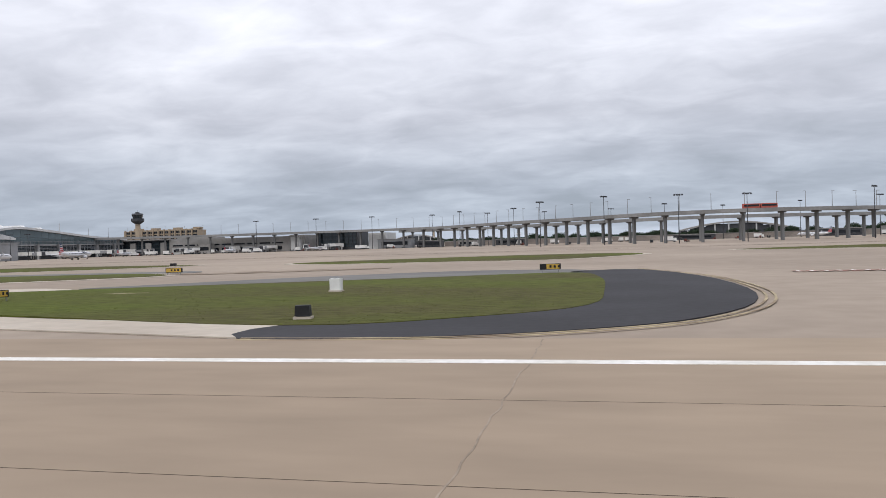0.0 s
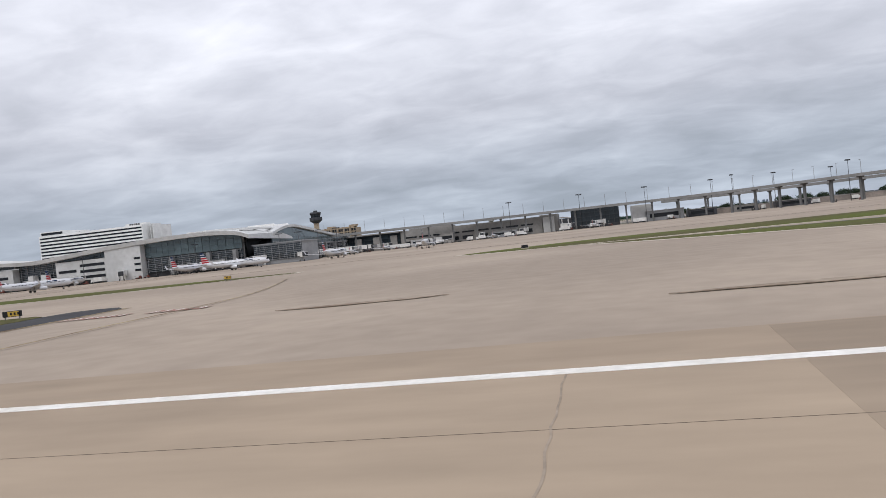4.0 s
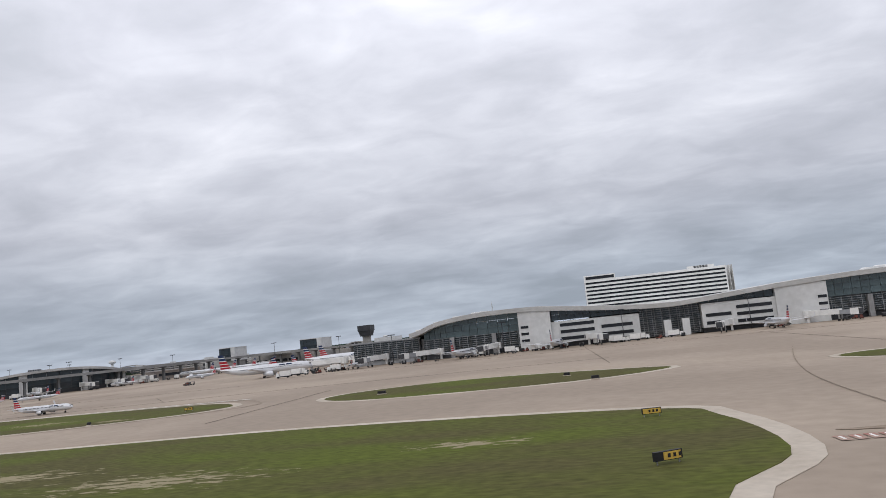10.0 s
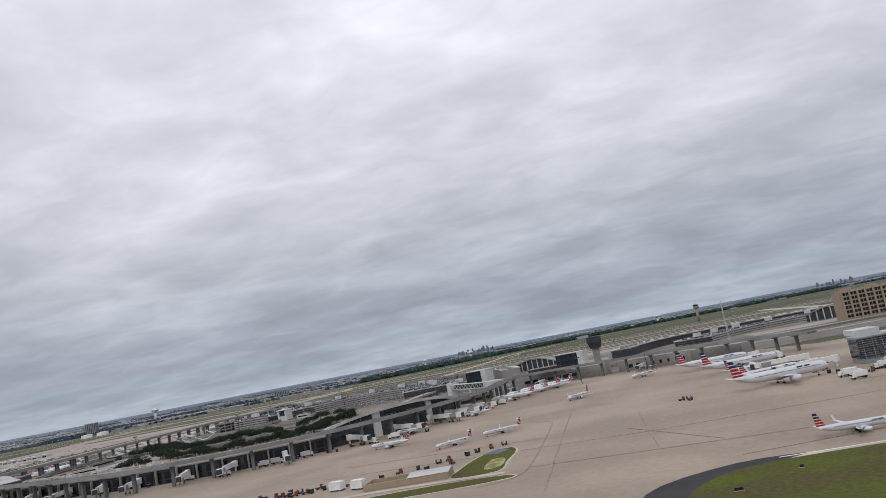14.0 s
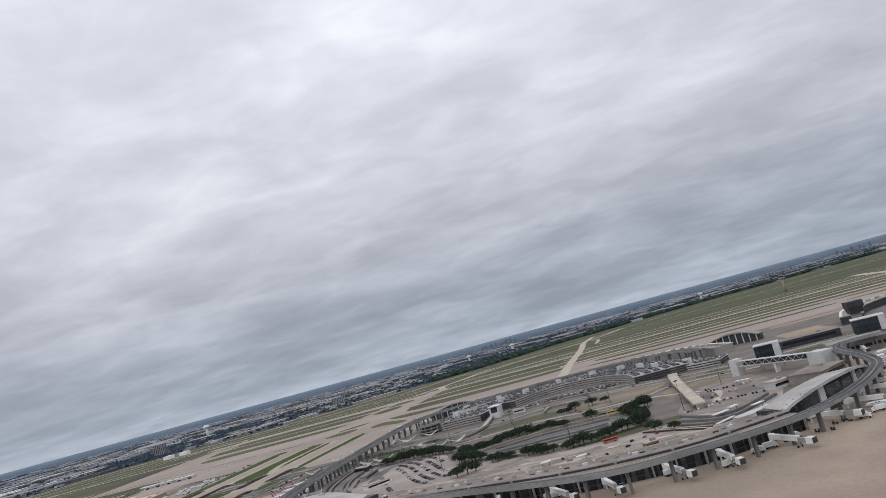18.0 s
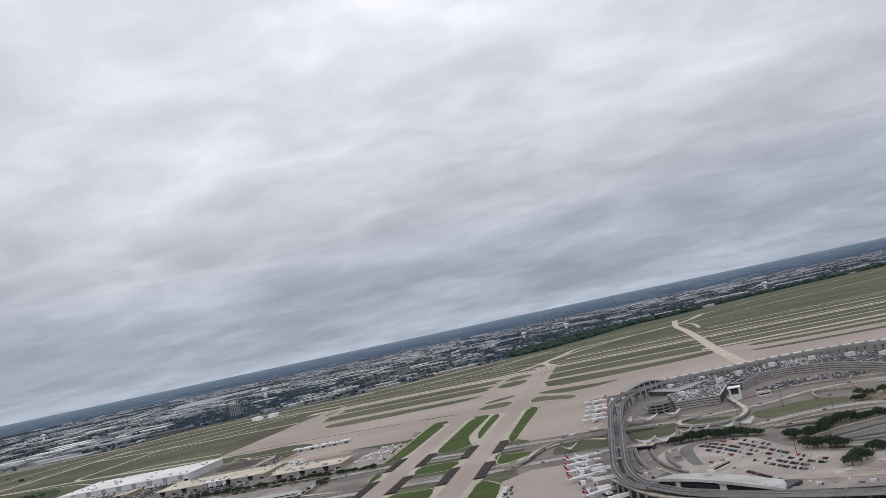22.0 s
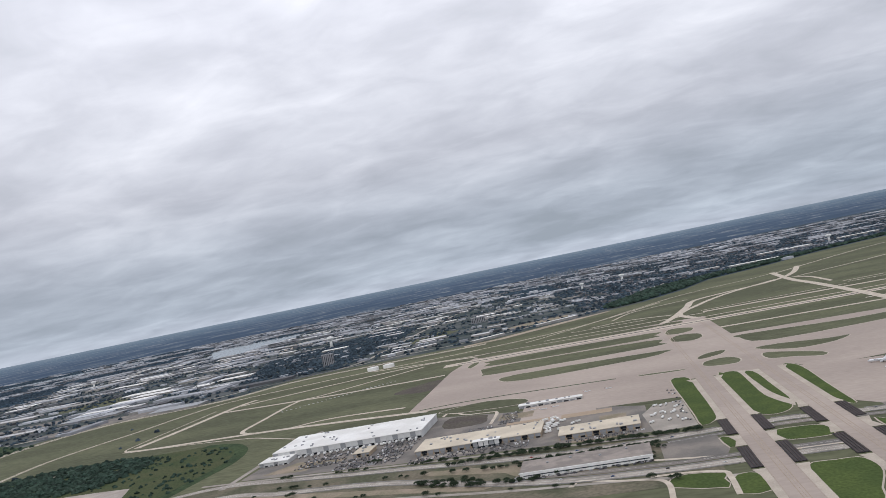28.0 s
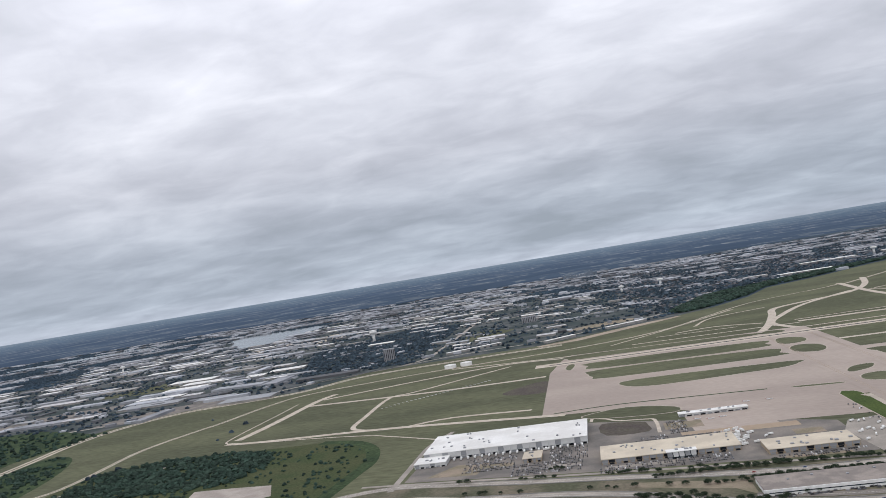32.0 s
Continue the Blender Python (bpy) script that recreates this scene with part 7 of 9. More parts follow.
# ---- twin taxiway bridges over the parkway ----
BANDS = ((409.7, 450.2), (479.5, 518.0))
for x0, x1 in ((-937.6, -923.0), (-886.6, -872.0)):
    w, c = x1 - x0, (x0 + x1) / 2
    sheet("taxiway", [(x0, 70), (x1, 70), (x1, 905), (x0, 905)], 0.12, M_EASTC, "tan concrete taxiway crossing the parkway", "taxiway")
    stripes("taxi_line", [[(c + o, 120), (c + o, 1060)] for o in (-1.5, 1.5)], 0.5, 0.128, M_RUBBER, "faint dark tyre track along the taxiway", "marking")
    stripes("taxi_line", [[(c, 120), (c, 1060)]], 0.13, 0.134, M_WORN, "worn yellow taxiway centre line", "marking")
    stripes("taxi_edge_line", [[(e, 120), (e, 680)] for e in (x0 + 0.5, x1 - 0.5)], 0.12, 0.134, M_RUBBED, "rubbed brown taxiway edge line", "marking")
    # pale shoulders, broken by the open decks
    for s in (-1, 1):
        e = c + s * w / 2
        for y0, y1 in ((70, 405), (455, 474), (523, 668)):
            f0, f1 = (0.0 if y0 < 100 else 2.2), (2.2 if y1 < 660 else 3.0)
            pts = [(e, y0 - f0), (e + s * (6.6 if f0 else 4.2), y0 - f0), (e + s * 4.2, y0 + 9), (e + s * 4.2, y1 - 9), (e + s * (6.6 if y1 < 660 else 8.0), y1 + f1), (e, y1 + f1)]
            sheet("taxiway_shoulder", pts, 0.10, M_SHOULDER, "pale concrete shoulder of the taxiway", "shoulder", 0.05)
        for y0, y1 in BANDS:
            b = thing("bridge_wing", "dark brown slatted blast deck beside the taxiway bridge", "bridge deck")
            x = e + s * 3.35
            bm = bmesh.new()
            prism(bm, [(x - 3.2, y0), (x + 3.2, y0), (x + 3.2, y1), (x - 3.2, y1)], 0.10, 0.30)
            part("frame", bm, M_BLACK, b, "black deck frame")
            for i in range(4):
                part("slat", boxes([(x - 2.4 + i * 1.6, (y0 + y1) / 2, 0.30, 0.85, y1 - y0 - 0.6, 0.22)]), M_RUST, b, "rust-brown slat")
sheet("taxiway_shoulder", [(-921, 672), (-914, 682), (-893, 673), (-889, 660), (-889, 545), (-893, 527), (-904, 560), (-906, 660)], 0.055, M_SHOULDER, "pale concrete path between the grass strips", "shoulder", 0.05)
for pts in ([(-957.4, 683), (-949, 690), (-942.4, 680), (-942, 634), (-942, 545), (-945, 521), (-954.2, 512.6), (-954.7, 544), (-956.2, 609)],
            [(-918.6, 672), (-913.8, 678.5), (-905, 678.5), (-902.4, 660), (-903.5, 587), (-901.9, 563), (-897.3, 541), (-894.5, 531), (-899, 519), (-908, 513), (-916.2, 518), (-918.6, 531)],
            [(-899, 663), (-894.4, 669), (-891.2, 651), (-891.2, 612), (-891, 552), (-893, 553), (-897, 576), (-898.4, 607)],
            [(-867.6, 668), (-863.4, 674), (-858.3, 662), (-857.4, 632), (-859.3, 581), (-860.4, 533), (-861, 512), (-864, 511), (-867.4, 530), (-867.8, 560), (-867.8, 620)],
            [(-918, 472), (-915, 476), (-900, 475), (-891.4, 470), (-891.2, 456), (-893, 450), (-901, 449), (-913.5, 451), (-918.4, 458)],
            [(-918.6, 340), (-918.6, 386), (-918.3, 399), (-915, 405.6), (-904.7, 404.5), (-895, 404.4), (-891.6, 397), (-891, 385), (-894, 373), (-900, 358), (-905, 340)],
            [(-867.6, 392), (-866.1, 400), (-862.4, 399.4), (-855.1, 388.5), (-852.6, 379), (-852.6, 335), (-867.6, 335), (-867.6, 378)],
            [(-864, 471), (-861, 467), (-845.4, 463.7), (-844.4, 454), (-855, 440), (-862, 441), (-864.4, 453)],
            [(-949.1, 476), (-945, 476), (-942.4, 472), (-942.4, 458), (-946.7, 453)],
            [(-954.5, 374), (-954.5, 398), (-949, 404), (-943, 402), (-942, 391), (-942, 374)],
            [(-984, 397), (-984, 410), (-975, 415), (-957, 409), (-959, 400), (-959, 386)]):
    sheet("strip_kerb", smooth_line(grown(pts, 0.9), 2, True), 0.05, M_SHOULDER, "pale kerb round a grass strip", "kerb", 0.04)
    sheet("grass_strip", smooth_line(pts, 2, True), 0.07, M_GREEN, "bright green grass strip beside the taxiway", "grass", 0.05)
stripes("road", [smooth_line([(-1037, 421), (-1032, 430), (-1012, 421), (-993, 414), (-986, 404), (-986, 380)], 5), smooth_line([(-994, 419), (-975, 418), (-958, 412), (-955.5, 402), (-956, 374)], 5)], 3.0, 0.086, M_CONC_LIGHT, "pale loop ramp beside the parkway", "road")

# ---- east airfield ----
EAST = [(-1211, 738), (-1216, 1000), (-1204, 1104), (-1192, 1150), (-948, 1130), (-868, 1126), (-868, 905), (-700, 895), (-560, 870), (-300, 860), (200, 850), (200, 690), (-540, 690), (-780, 650), (-850, 640), (-858, 668), (-950, 676), (-956, 610), (-1048, 622), (-1052, 662), (-1120, 728)]
sheet("east_apron", EAST, 0.0, M_EASTC, "wide tan concrete apron across the parkway", "apron")
for pts in ([(-1129, 850), (-1112, 877), (-951, 866), (-947, 850), (-960, 838), (-987, 833), (-1095, 826)], [(-1165, 950), (-1151, 980), (-957, 966), (-947, 930), (-955, 909), (-1142, 911), (-1160, 931)], [(-1165, 1022), (-1158, 1048), (-952, 1038), (-946, 1008), (-958, 985), (-1151, 992)], [(-1195, 1112), (-1184, 1142), (-952, 1122), (-948, 1096), (-1124, 1098), (-1186, 1100)],
            [(-1196, 1024), (-1189, 1008), (-1184, 1050), (-1192, 1056)], [(-929, 955), (-915, 968), (-898, 954), (-898, 922), (-912, 905), (-931, 922)], [(-928, 1030), (-917, 1041), (-898, 1023), (-900, 996), (-917, 984), (-931, 994)], [(-930, 1106), (-919, 1122), (-902, 1116), (-900, 1098), (-915, 1094), (-930, 1098)],
            [(-922, 777), (-911, 795), (-893, 798), (-900, 779), (-919, 768)], [(-923, 732), (-917, 750), (-899, 754), (-890, 736), (-896, 716), (-916, 720)], [(-869, 712), (-868, 742), (-855, 736), (-827, 700), (-832, 684), (-850, 700)], [(-868, 776), (-846, 782), (-806, 765), (-786, 764), (-806, 743), (-840, 740)], [(-866, 862), (-860, 884), (-753, 862), (-688, 872), (-684, 846), (-712, 826), (-845, 812)],
            [(-640, 862), (-560, 850), (-420, 842), (-420, 820), (-560, 822), (-640, 836)], [(-650, 800), (-560, 786), (-430, 780), (-430, 766), (-560, 768), (-640, 782)], [(-380, 838), (-180, 832), (-180, 818), (-380, 820)], [(-380, 786), (-160, 784), (-160, 770), (-380, 772)],
            [(-980, 735), (-943, 728), (-945, 724), (-977, 729)], [(-1172, 716), (-1153, 699), (-1093, 690), (-1089, 712), (-1131, 734)]):
    sheet("island_shoulder", smooth_line(grown(pts, 1.6), 3, True), 0.035, M_SHOULDER, "pale shoulder round a grass island", "pavement", 0.03)
    sheet("grass_island", smooth_line(pts, 3, True), 0.06, M_FIELD, "dull olive grass island on the east apron", "grass")
stripes("drain_strip", [smooth_line([(-1200, 745), (-1134, 752), (-1003, 738)], 5)], 3.0, 0.05, M_WOOD, "dark weedy drain strip along the apron", "grass")
sheet("runway", [(-1240, 1062), (300, 1062), (300, 1090), (-1240, 1090)], 0.09, M_CONC_LIGHT, "pale far runway across the airfield", "runway")
sheet("runway_rubber", [(-1220, 1072), (280, 1072), (280, 1077), (-1220, 1077)], 0.13, M_ASPH, "dark rubber-stained runway centre", "marking")
for x0, ya, x1, yb, w in ((-868, 976, -300, 958, 9), (-690, 1012, 300, 1004, 5), (-690, 906, 300, 890, 16), (-868, 1118, 300, 1112, 5), (-1100, 1176, -860, 1168, 5), (-860, 1184, 300, 1164, 12), (-1060, 1225, -940, 1215, 4), (-860, 1206, -650, 1214, 4), (-640, 1238, 300, 1226, 4), (-640, 1262, 300, 1300, 5)):
    stripes("taxiway", [[(x0, ya), ((x0 + x1) / 2, (ya + yb) / 2), (x1, yb)]], w, 0.03, M_CONC_LIGHT, "pale concrete taxiway strip in the grass", "taxiway")
for ln, w, z in (([(-924, 1126), (-900, 1190), (-870, 1300), (-846, 1391), (-780, 1440), (-692, 1493), (-630, 1600), (-584, 1752)], 12, 0.04), ([(-878, 1120), (-893, 1200), (-860, 1284), (-794, 1400), (-682, 1515)], 10, 0.05), ([(-680, 700), (-678, 900), (-672, 1099), (-668, 1300), (-668, 1461), (-650, 1690)], 11, 0.15), ([(-655, 1500), (-640, 1440), (-645, 1300)], 6, 0.04), ([(-647, 1500), (-524, 1570), (-389, 1657), (-100, 1800), (300, 1950)], 6, 0.06), ([(-650, 1665), (-624, 1690), (-436, 1891), (-274, 2019), (300, 2400)], 6, 0.05), ([(-1029, 1240), (-967, 1255), (-903, 1216)], 6, 0.03), ([(-992, 1295), (-950, 1385), (-854, 1432)], 5, 0.03), ([(-1130, 1200), (-1040, 1300), (-950, 1430), (-846, 1560), (-700, 1640), (-653, 1680)], 4, 0.06),
              ([(-250, 700), (-248, 900), (-240, 1100), (-230, 1300)], 15, 0.14),
              ([(-1575, 800), (-1530, 790), (-1398, 778), (-1310, 762), (-1188, 734)], 9, 0.04), ([(-1569, 815), (-1560, 900), (-1553, 1030), (-1540, 1080)], 11, 0.05), ([(-1556, 1000), (-1430, 985), (-1344, 978), (-1220, 982)], 9, 0.04), ([(-1398, 778), (-1424, 800), (-1428, 860), (-1429, 977), (-1400, 1000), (-1340, 1060), (-1280, 1120)], 6, 0.05), ([(-1224, 778), (-1310, 790), (-1360, 770)], 6, 0.05),
              ([(-1545, 1040), (-1400, 1110), (-1290, 1148), (-1200, 1128)], 8, 0.04), ([(-1380, 1180), (-1290, 1160), (-1180, 1140)], 6, 0.04)):
    stripes("taxiway", [smooth_line(ln, 5)], w, z, M_CONC_LIGHT, "pale concrete taxiway across the grass", "taxiway")
sheet("burnt_patch", smooth_line([(-1267, 900), (-1233, 943), (-1214, 939), (-1212, 870), (-1253, 876)], 3, True), -0.06, M_BURNT, "dark scorched patch beside the apron", "ground")
sheet("service_apron", [(-1250, 1310), (-1180, 1330), (-1060, 1430), (-990, 1490), (-1000, 1500), (-1080, 1450), (-1200, 1350), (-1255, 1328)], -0.02, M_TAXI, "tan service apron at the airfield's edge", "apron")
# approach light rows
bm = bmesh.new()
for i in range(28):
    box(bm, -1420 + i * 4.5, 905 + i * 4.0, 0, 0.5, 6.0, 0.35, 42)
tagged(part("approach_lights", bm, M_PANEL), "rows of white approach light bars in the grass", "lights", kind="stuff")

# ---- cargo buildings ----
def shed_row(name, label, x0, x1, y0, y1, h, roof, wall, bays, notch=False):
    g = thing(name, label, "warehouse")
    part("wall", boxes([((x0 + x1) / 2, (y0 + y1) / 2, 0, x1 - x0, y1 - y0, h - 0.3)]), wall, g, "panelled wall")
    part("roof", boxes([((x0 + x1) / 2, (y0 + y1) / 2, h - 0.3, x1 - x0 + 0.8, y1 - y0 + 0.8, 0.4)]), roof, g, "flat membrane roof")
    r = random.Random(int(x0))
    for i in range(bays):
        a = x0 + (x1 - x0) * i / bays
        b = x0 + (x1 - x0) * (i + 1) / bays
        # other than white roofs: the front's shadow is put into grey and near-black panels
        bar("wall_panel", (U_WHITE if i % 3 else U_GREY) if roof is M_ROOF else (U_WIN if i % 4 == 1 else U_GREY), (a + 0.3, y0 - 0.1), (b - 0.3, y0 - 0.1), 2.0 if h > 5 else 1.4, h - 0.5, 0.3, g)
        bar("dock_door", U_WIN if i % 2 else U_GREY, (a + 0.8, y0 - 0.16), (b - 0.8, y0 - 0.16), 0.1, 1.7 if h > 5 else 1.2, 0.2, g)
    for i in range(bays):
        part("roof_unit", boxes([(r.uniform(x0 + 3, x1 - 3), r.uniform(y0 + 4, y1 - 4), h + 0.1, r.uniform(1, 2.4), r.uniform(1, 2), r.uniform(0.5, 1.1))]), M_PANELG, g, "grey roof unit")
    return g


shed_row("cargo_building", "very large white cargo warehouse with a flat roof", -1302, -1167, 616, 678, 6.2, M_ROOF, M_PANEL, 26)
shed_row("cargo_annex", "small white annex beside the cargo warehouse", -1306, -1280, 596, 616, 3.6, M_ROOF, M_PANEL, 6)
shed_row("cargo_building", "long cream-roofed cargo warehouse", -1157, -1062, 549, 586, 3.8, M_CREAM, M_BEIGE, 20)
shed_row("cargo_building", "cream-roofed cargo warehouse beside the apron", -1048, -992, 530, 556, 3.6, M_CREAM, M_BEIGE, 12)
shed_row("office_block", "low cream office block in the car park", -1216, -1202, 578, 598, 3.2, M_CREAM, M_BEIGE, 4)
shed_row("hangar_row", "thin white-roofed shed on the apron", -1090, -1034, 667, 675, 2.6, M_ROOF, M_PANEL, 10)
depot = thing("depot_building", "low white depot with a wide brown gravel roof", "warehouse")
part("wall", boxes([(-1029, 463.5, 0, 78, 27, 3.0)]), M_WHITE, depot, "plain white front wall")
part("roof", boxes([(-1029, 464.2, 3.0, 78.6, 26.8, 0.35)]), M_WINGROOF, depot, "brown gravel roof")
part("parapet", boxes([(-1029, 450.2, 2.9, 79, 0.6, 0.7)]), M_WHITE, depot, "white parapet")
part("window_band", boxes([(-1029, 449.9, 1.5, 74, 0.2, 0.5)]), M_GLASS, depot, "long dark window band")
for i in range(9):
    part("wall_joint", boxes([(-1063 + i * 8.5, 449.9, 0.1, 0.16, 0.12, 1.3)]), M_PANELG, depot, "grey panel joint")
for x, y in ((-1052, 466), (-1038, 470), (-1020, 465), (-1004, 471)):
    part("roof_unit", boxes([(x, y, 3.35, 1.4, 1.1, 0.7)]), M_PANELG, depot, "grey roof unit")
shed_row("office_block", "dark glass office front with a white canopy", -1112, -1092, 545, 551.5, 5.0, M_ROOF, M_GLASS, 5)
for pts, m, lab in (([(-1306, 560), (-1170, 536), (-1060, 522), (-985, 516), (-985, 600), (-1050, 640), (-1170, 690), (-1300, 700)], M_ROAD, "grey cargo yard and car park"),):
    sheet("cargo_yard", pts, -0.01, m, lab, "pavement", 0.04)
sheet("truck_yard", [(-989, 570), (-980, 594), (-957, 600), (-956, 516), (-984, 512)], 0.02, M_CONCG, "worn grey concrete truck yard beside the taxiway", "pavement")
sheet("verge", [(-1140, 492), (-1080, 470), (-1070, 456), (-1070, 482), (-1085, 488), (-1135, 500)], 0.03, M_TAN, "dry brown verge beside the parkway", "grass")
sheet("verge", [(-1290, 500), (-1160, 462), (-1090, 440), (-1080, 446), (-1160, 472), (-1290, 514)], 0.03, M_TAN, "dry brown verge beside the parkway", "grass")
sheet("parkway_verge", [(-1420, 452), (-1330, 556), (-1300, 552), (-1160, 520), (-985, 500), (-956, 496), (-956, 398), (-1080, 402), (-1250, 430)], -0.04, M_VERGE, "dry brown and olive land along the parkway", "ground")
sheet("hangar_apron", [(-1086, 676), (-1034, 680), (-1026, 664), (-1022, 610), (-1030, 600), (-1058, 599), (-1084, 610)], 0.012, M_EASTC, "tan concrete apron before the thin shed", "apron", 0.03)
sheet("loop_plot", smooth_line([(-1155, 676), (-1122, 668), (-1117, 655), (-1118, 632), (-1152, 634)], 3, True), 0.02, M_BURNT, "bare dark brown plot beside the cargo building", "ground")
sheet("parkway_lot", [(-984, 444), (-984, 482), (-950, 484), (-947, 452), (-950, 442)], 0.015, M_ROAD, "grey lot beside the parkway", "pavement", 0.03)
stripes("road", [smooth_line([(-1164, 690), (-1162, 702), (-1150, 694), (-1140, 682), (-1118, 676), (-1110, 668), (-1110, 624)], 5)], 3.0, 0.05, M_CONC_LIGHT, "pale loop road in the cargo yard", "road")
for x, y, w, d, m in ((-1090, 640, 30, 22, M_TAN), (-1075, 610, 40, 10, M_CONC), (-1030, 606, 40, 14, M_CONC), (-1010, 580, 20, 14, M_TAN), (-1210, 690, 60, 8, M_CONC), (-1240, 580, 34, 10, M_TAN), (-1185, 560, 26, 8, M_CONCG), (-1130, 540, 50, 6, M_CONCG), (-1020, 520, 40, 5, M_TAN)):
    sheet("yard_patch", [(x - w / 2, y - d / 2 + 1), (x + w / 2, y - d / 2 - 1), (x + w / 2, y + d / 2 - 1), (x - w / 2, y + d / 2 + 1)], 0.008 + 0.0002 * w, m, "differently coloured patch of the cargo yard", "pavement", 0.02)
sheet("bare_plot", [(-1290, 566), (-1250, 560), (-1244, 590), (-1270, 594)], 0.03, M_TAN, "bare brown earth plot", "ground")
sheet("bare_plot", [(-1507, 606), (-1471, 604), (-1432, 599), (-1418, 566), (-1440, 556), (-1500, 576)], -0.03, M_PLAZA, "bare pale earth clearing", "ground")
GROVE_EDGE = [(-1690, 700), (-1623, 757), (-1550, 749), (-1485, 745), (-1418, 740), (-1373, 694), (-1360, 641), (-1364, 591), (-1366, 548), (-1400, 510), (-1500, 490), (-1660, 520)]
sheet("scrub", smooth_line(GROVE_EDGE, 4, True), -0.06, M_SCRUB, "green scrub land inside the perimeter road", "scrub")
stripes("ditch", [smooth_line([(-1440, 744), (-1400, 728), (-1370, 690), (-1357, 641), (-1360, 600), (-1366, 540)], 5)], 13.0, -0.04, M_WOOD, "dark overgrown ditch round the scrub", "grass")
sheet("scrub", smooth_line([(-2160, 1120), (-1915, 1022), (-1868, 1000), (-1872, 950), (-1892, 900), (-1905, 853), (-1920, 700), (-2400, 600), (-2600, 900)], 4, True), -0.05, M_WOOD, "dark woodland floor outside the perimeter road", "scrub")
sheet("scrub", smooth_line([(-1840, 560), (-1858, 700), (-1862, 825), (-1840, 860), (-1790, 820), (-1740, 700), (-1730, 560)], 4, True), -0.05, M_WOOD, "dark woodland floor between the perimeter roads", "scrub")
for x, y in ((-1386, 1199), (-1361, 1207)):
    t = thing("storage_tank", "large white flat storage tank", "tank", pose(x, y, 0))
    bm = bmesh.new()
    tube(bm, (0, 0, 0), (0, 0, 5.2), 9.5, 9.5, 24)
    part("shell", bm, M_WHITE, t, "white steel shell", False)
    bm = bmesh.new()
    tube(bm, (0, 0, 5.2), (0, 0, 6.0), 9.5, 1.5, 24)
    part("cover", bm, M_ROOF, t, "shallow white cover")

# ---- white tensile canopies along the ring roads ----
for x, y, s, h in ((-821, 483, 6.4, 8), (-807, 491, 7.2, 8), (-778, 418.5, 6.6, 0), (-768.5, 416.5, 7.2, 4), (-786, 493, 5.0, 50), (-773, 490, 7.4, 6), (-771, 520, 6.0, 80), (-758, 492, 6.6, 14), (-757, 426, 4.6, 8), (-748.5, 423, 5.0, 8), (-736, 422, 5.6, 16), (-727, 423, 6.8, 24), (-820, 438, 5.6, 10)):
    t = thing("tensile_canopy", "white winged tensile canopy on masts", "canopy", pose(x, y, 0, 0, 0, h), "tensile canopies")
    bm = bmesh.new()
    n = 10
    vs = [[bm.verts.new(((i / n - 0.5) * 2 * s * 0.8, (j - 1) * s * 0.85 * (0.75 - abs(i / n - 0.5)), 2.2 + 6.5 * abs(i / n - 0.5) ** 1.6 + (0.35 if j == 1 else 0))) for j in range(3)] for i in range(n + 1)]
    for a, b in zip(vs, vs[1:]):
        for j in range(2):
            bm.faces.new((a[j], b[j], b[j + 1], a[j + 1]))
    bmesh.ops.solidify(bm, geom=bm.faces[:], thickness=0.12)
    part("membrane", bm, M_TENT, t, "white curved membrane")
    for o in (-0.5, 0.5):
        bm = bmesh.new()
        tube(bm, (o * s * 0.8, 0, 0), (o * s * 0.8, 0, 3.4), 0.12, 0.1, 6)
        part("mast", bm, M_STEEL, t)

# ---- cars ----
def car_proto(col, name):
    c = thing("car", f"{name} car in the parking lot", "car", pose(0, 0, 0), "parked cars")
    bm = bmesh.new()
    box(bm, 0, 0, 0.10, 2.1, 0.85, 0.35)
    box(bm, -0.1, 0, 0.45, 1.15, 0.76, 0.26, 0, 0.82)
    part("body", bm, col, c, f"{name} painted body")
    part("glazing", boxes([(-0.1, 0, 0.47, 1.12, 0.79, 0.17, 0, 0.86)]), M_GLASS, c)
    return c


paints = [mat("car_" + n, c, 0.3, metal=0.2, var=0.03, bump=0.0) for n, c in (("white", (0.75, 0.75, 0.74)), ("black", (0.02, 0.02, 0.022)), ("grey", (0.2, 0.2, 0.21)), ("red", (0.32, 0.03, 0.03)), ("blue", (0.04, 0.08, 0.2)))]
protos = [car_proto(p, n) for p, n in zip(paints, ("white", "black", "grey", "red", "blue"))]
rng = random.Random(11)
pick = lambda: protos[rng.choice((0, 0, 0, 1, 1, 1, 1, 1, 1, 2, 2, 2, 3, 4))]
places = []
for row in range(12):
    for i in range(60):
        x, y = -772 + i * 0.75 + row * 4.2, 392 - i * 1.32 + row * 2.6 + 6 * math.sin(i * 0.1)
        y -= 18 if row < 2 else 0
        if inside(x - 2, y, LOT) and inside(x + 3, y, LOT) and x > -754 and y < 398 and rng.random() < 0.72 and noise.noise(Vector((x * 0.07, y * 0.07, 0))) > -0.35:
            places.append((x, y, 0.08, 25 + 0.6 * i))
for row in range(6):
    for i in range(30):
        x, y = -612 + i * 1.5, 338 + (row // 2) * 22 + (row % 2) * 7 + i * 0.5 - 0.02 * i * i
        if inside(x - 1.5, y, LOT_EAST) and inside(x + 1.5, y, LOT_EAST) and noise.noise(Vector((x * 0.09, y * 0.09, 4.0))) > -0.1 and rng.random() < 0.62:
            places.append((x, y, 0.08, 84 + 2 * row))
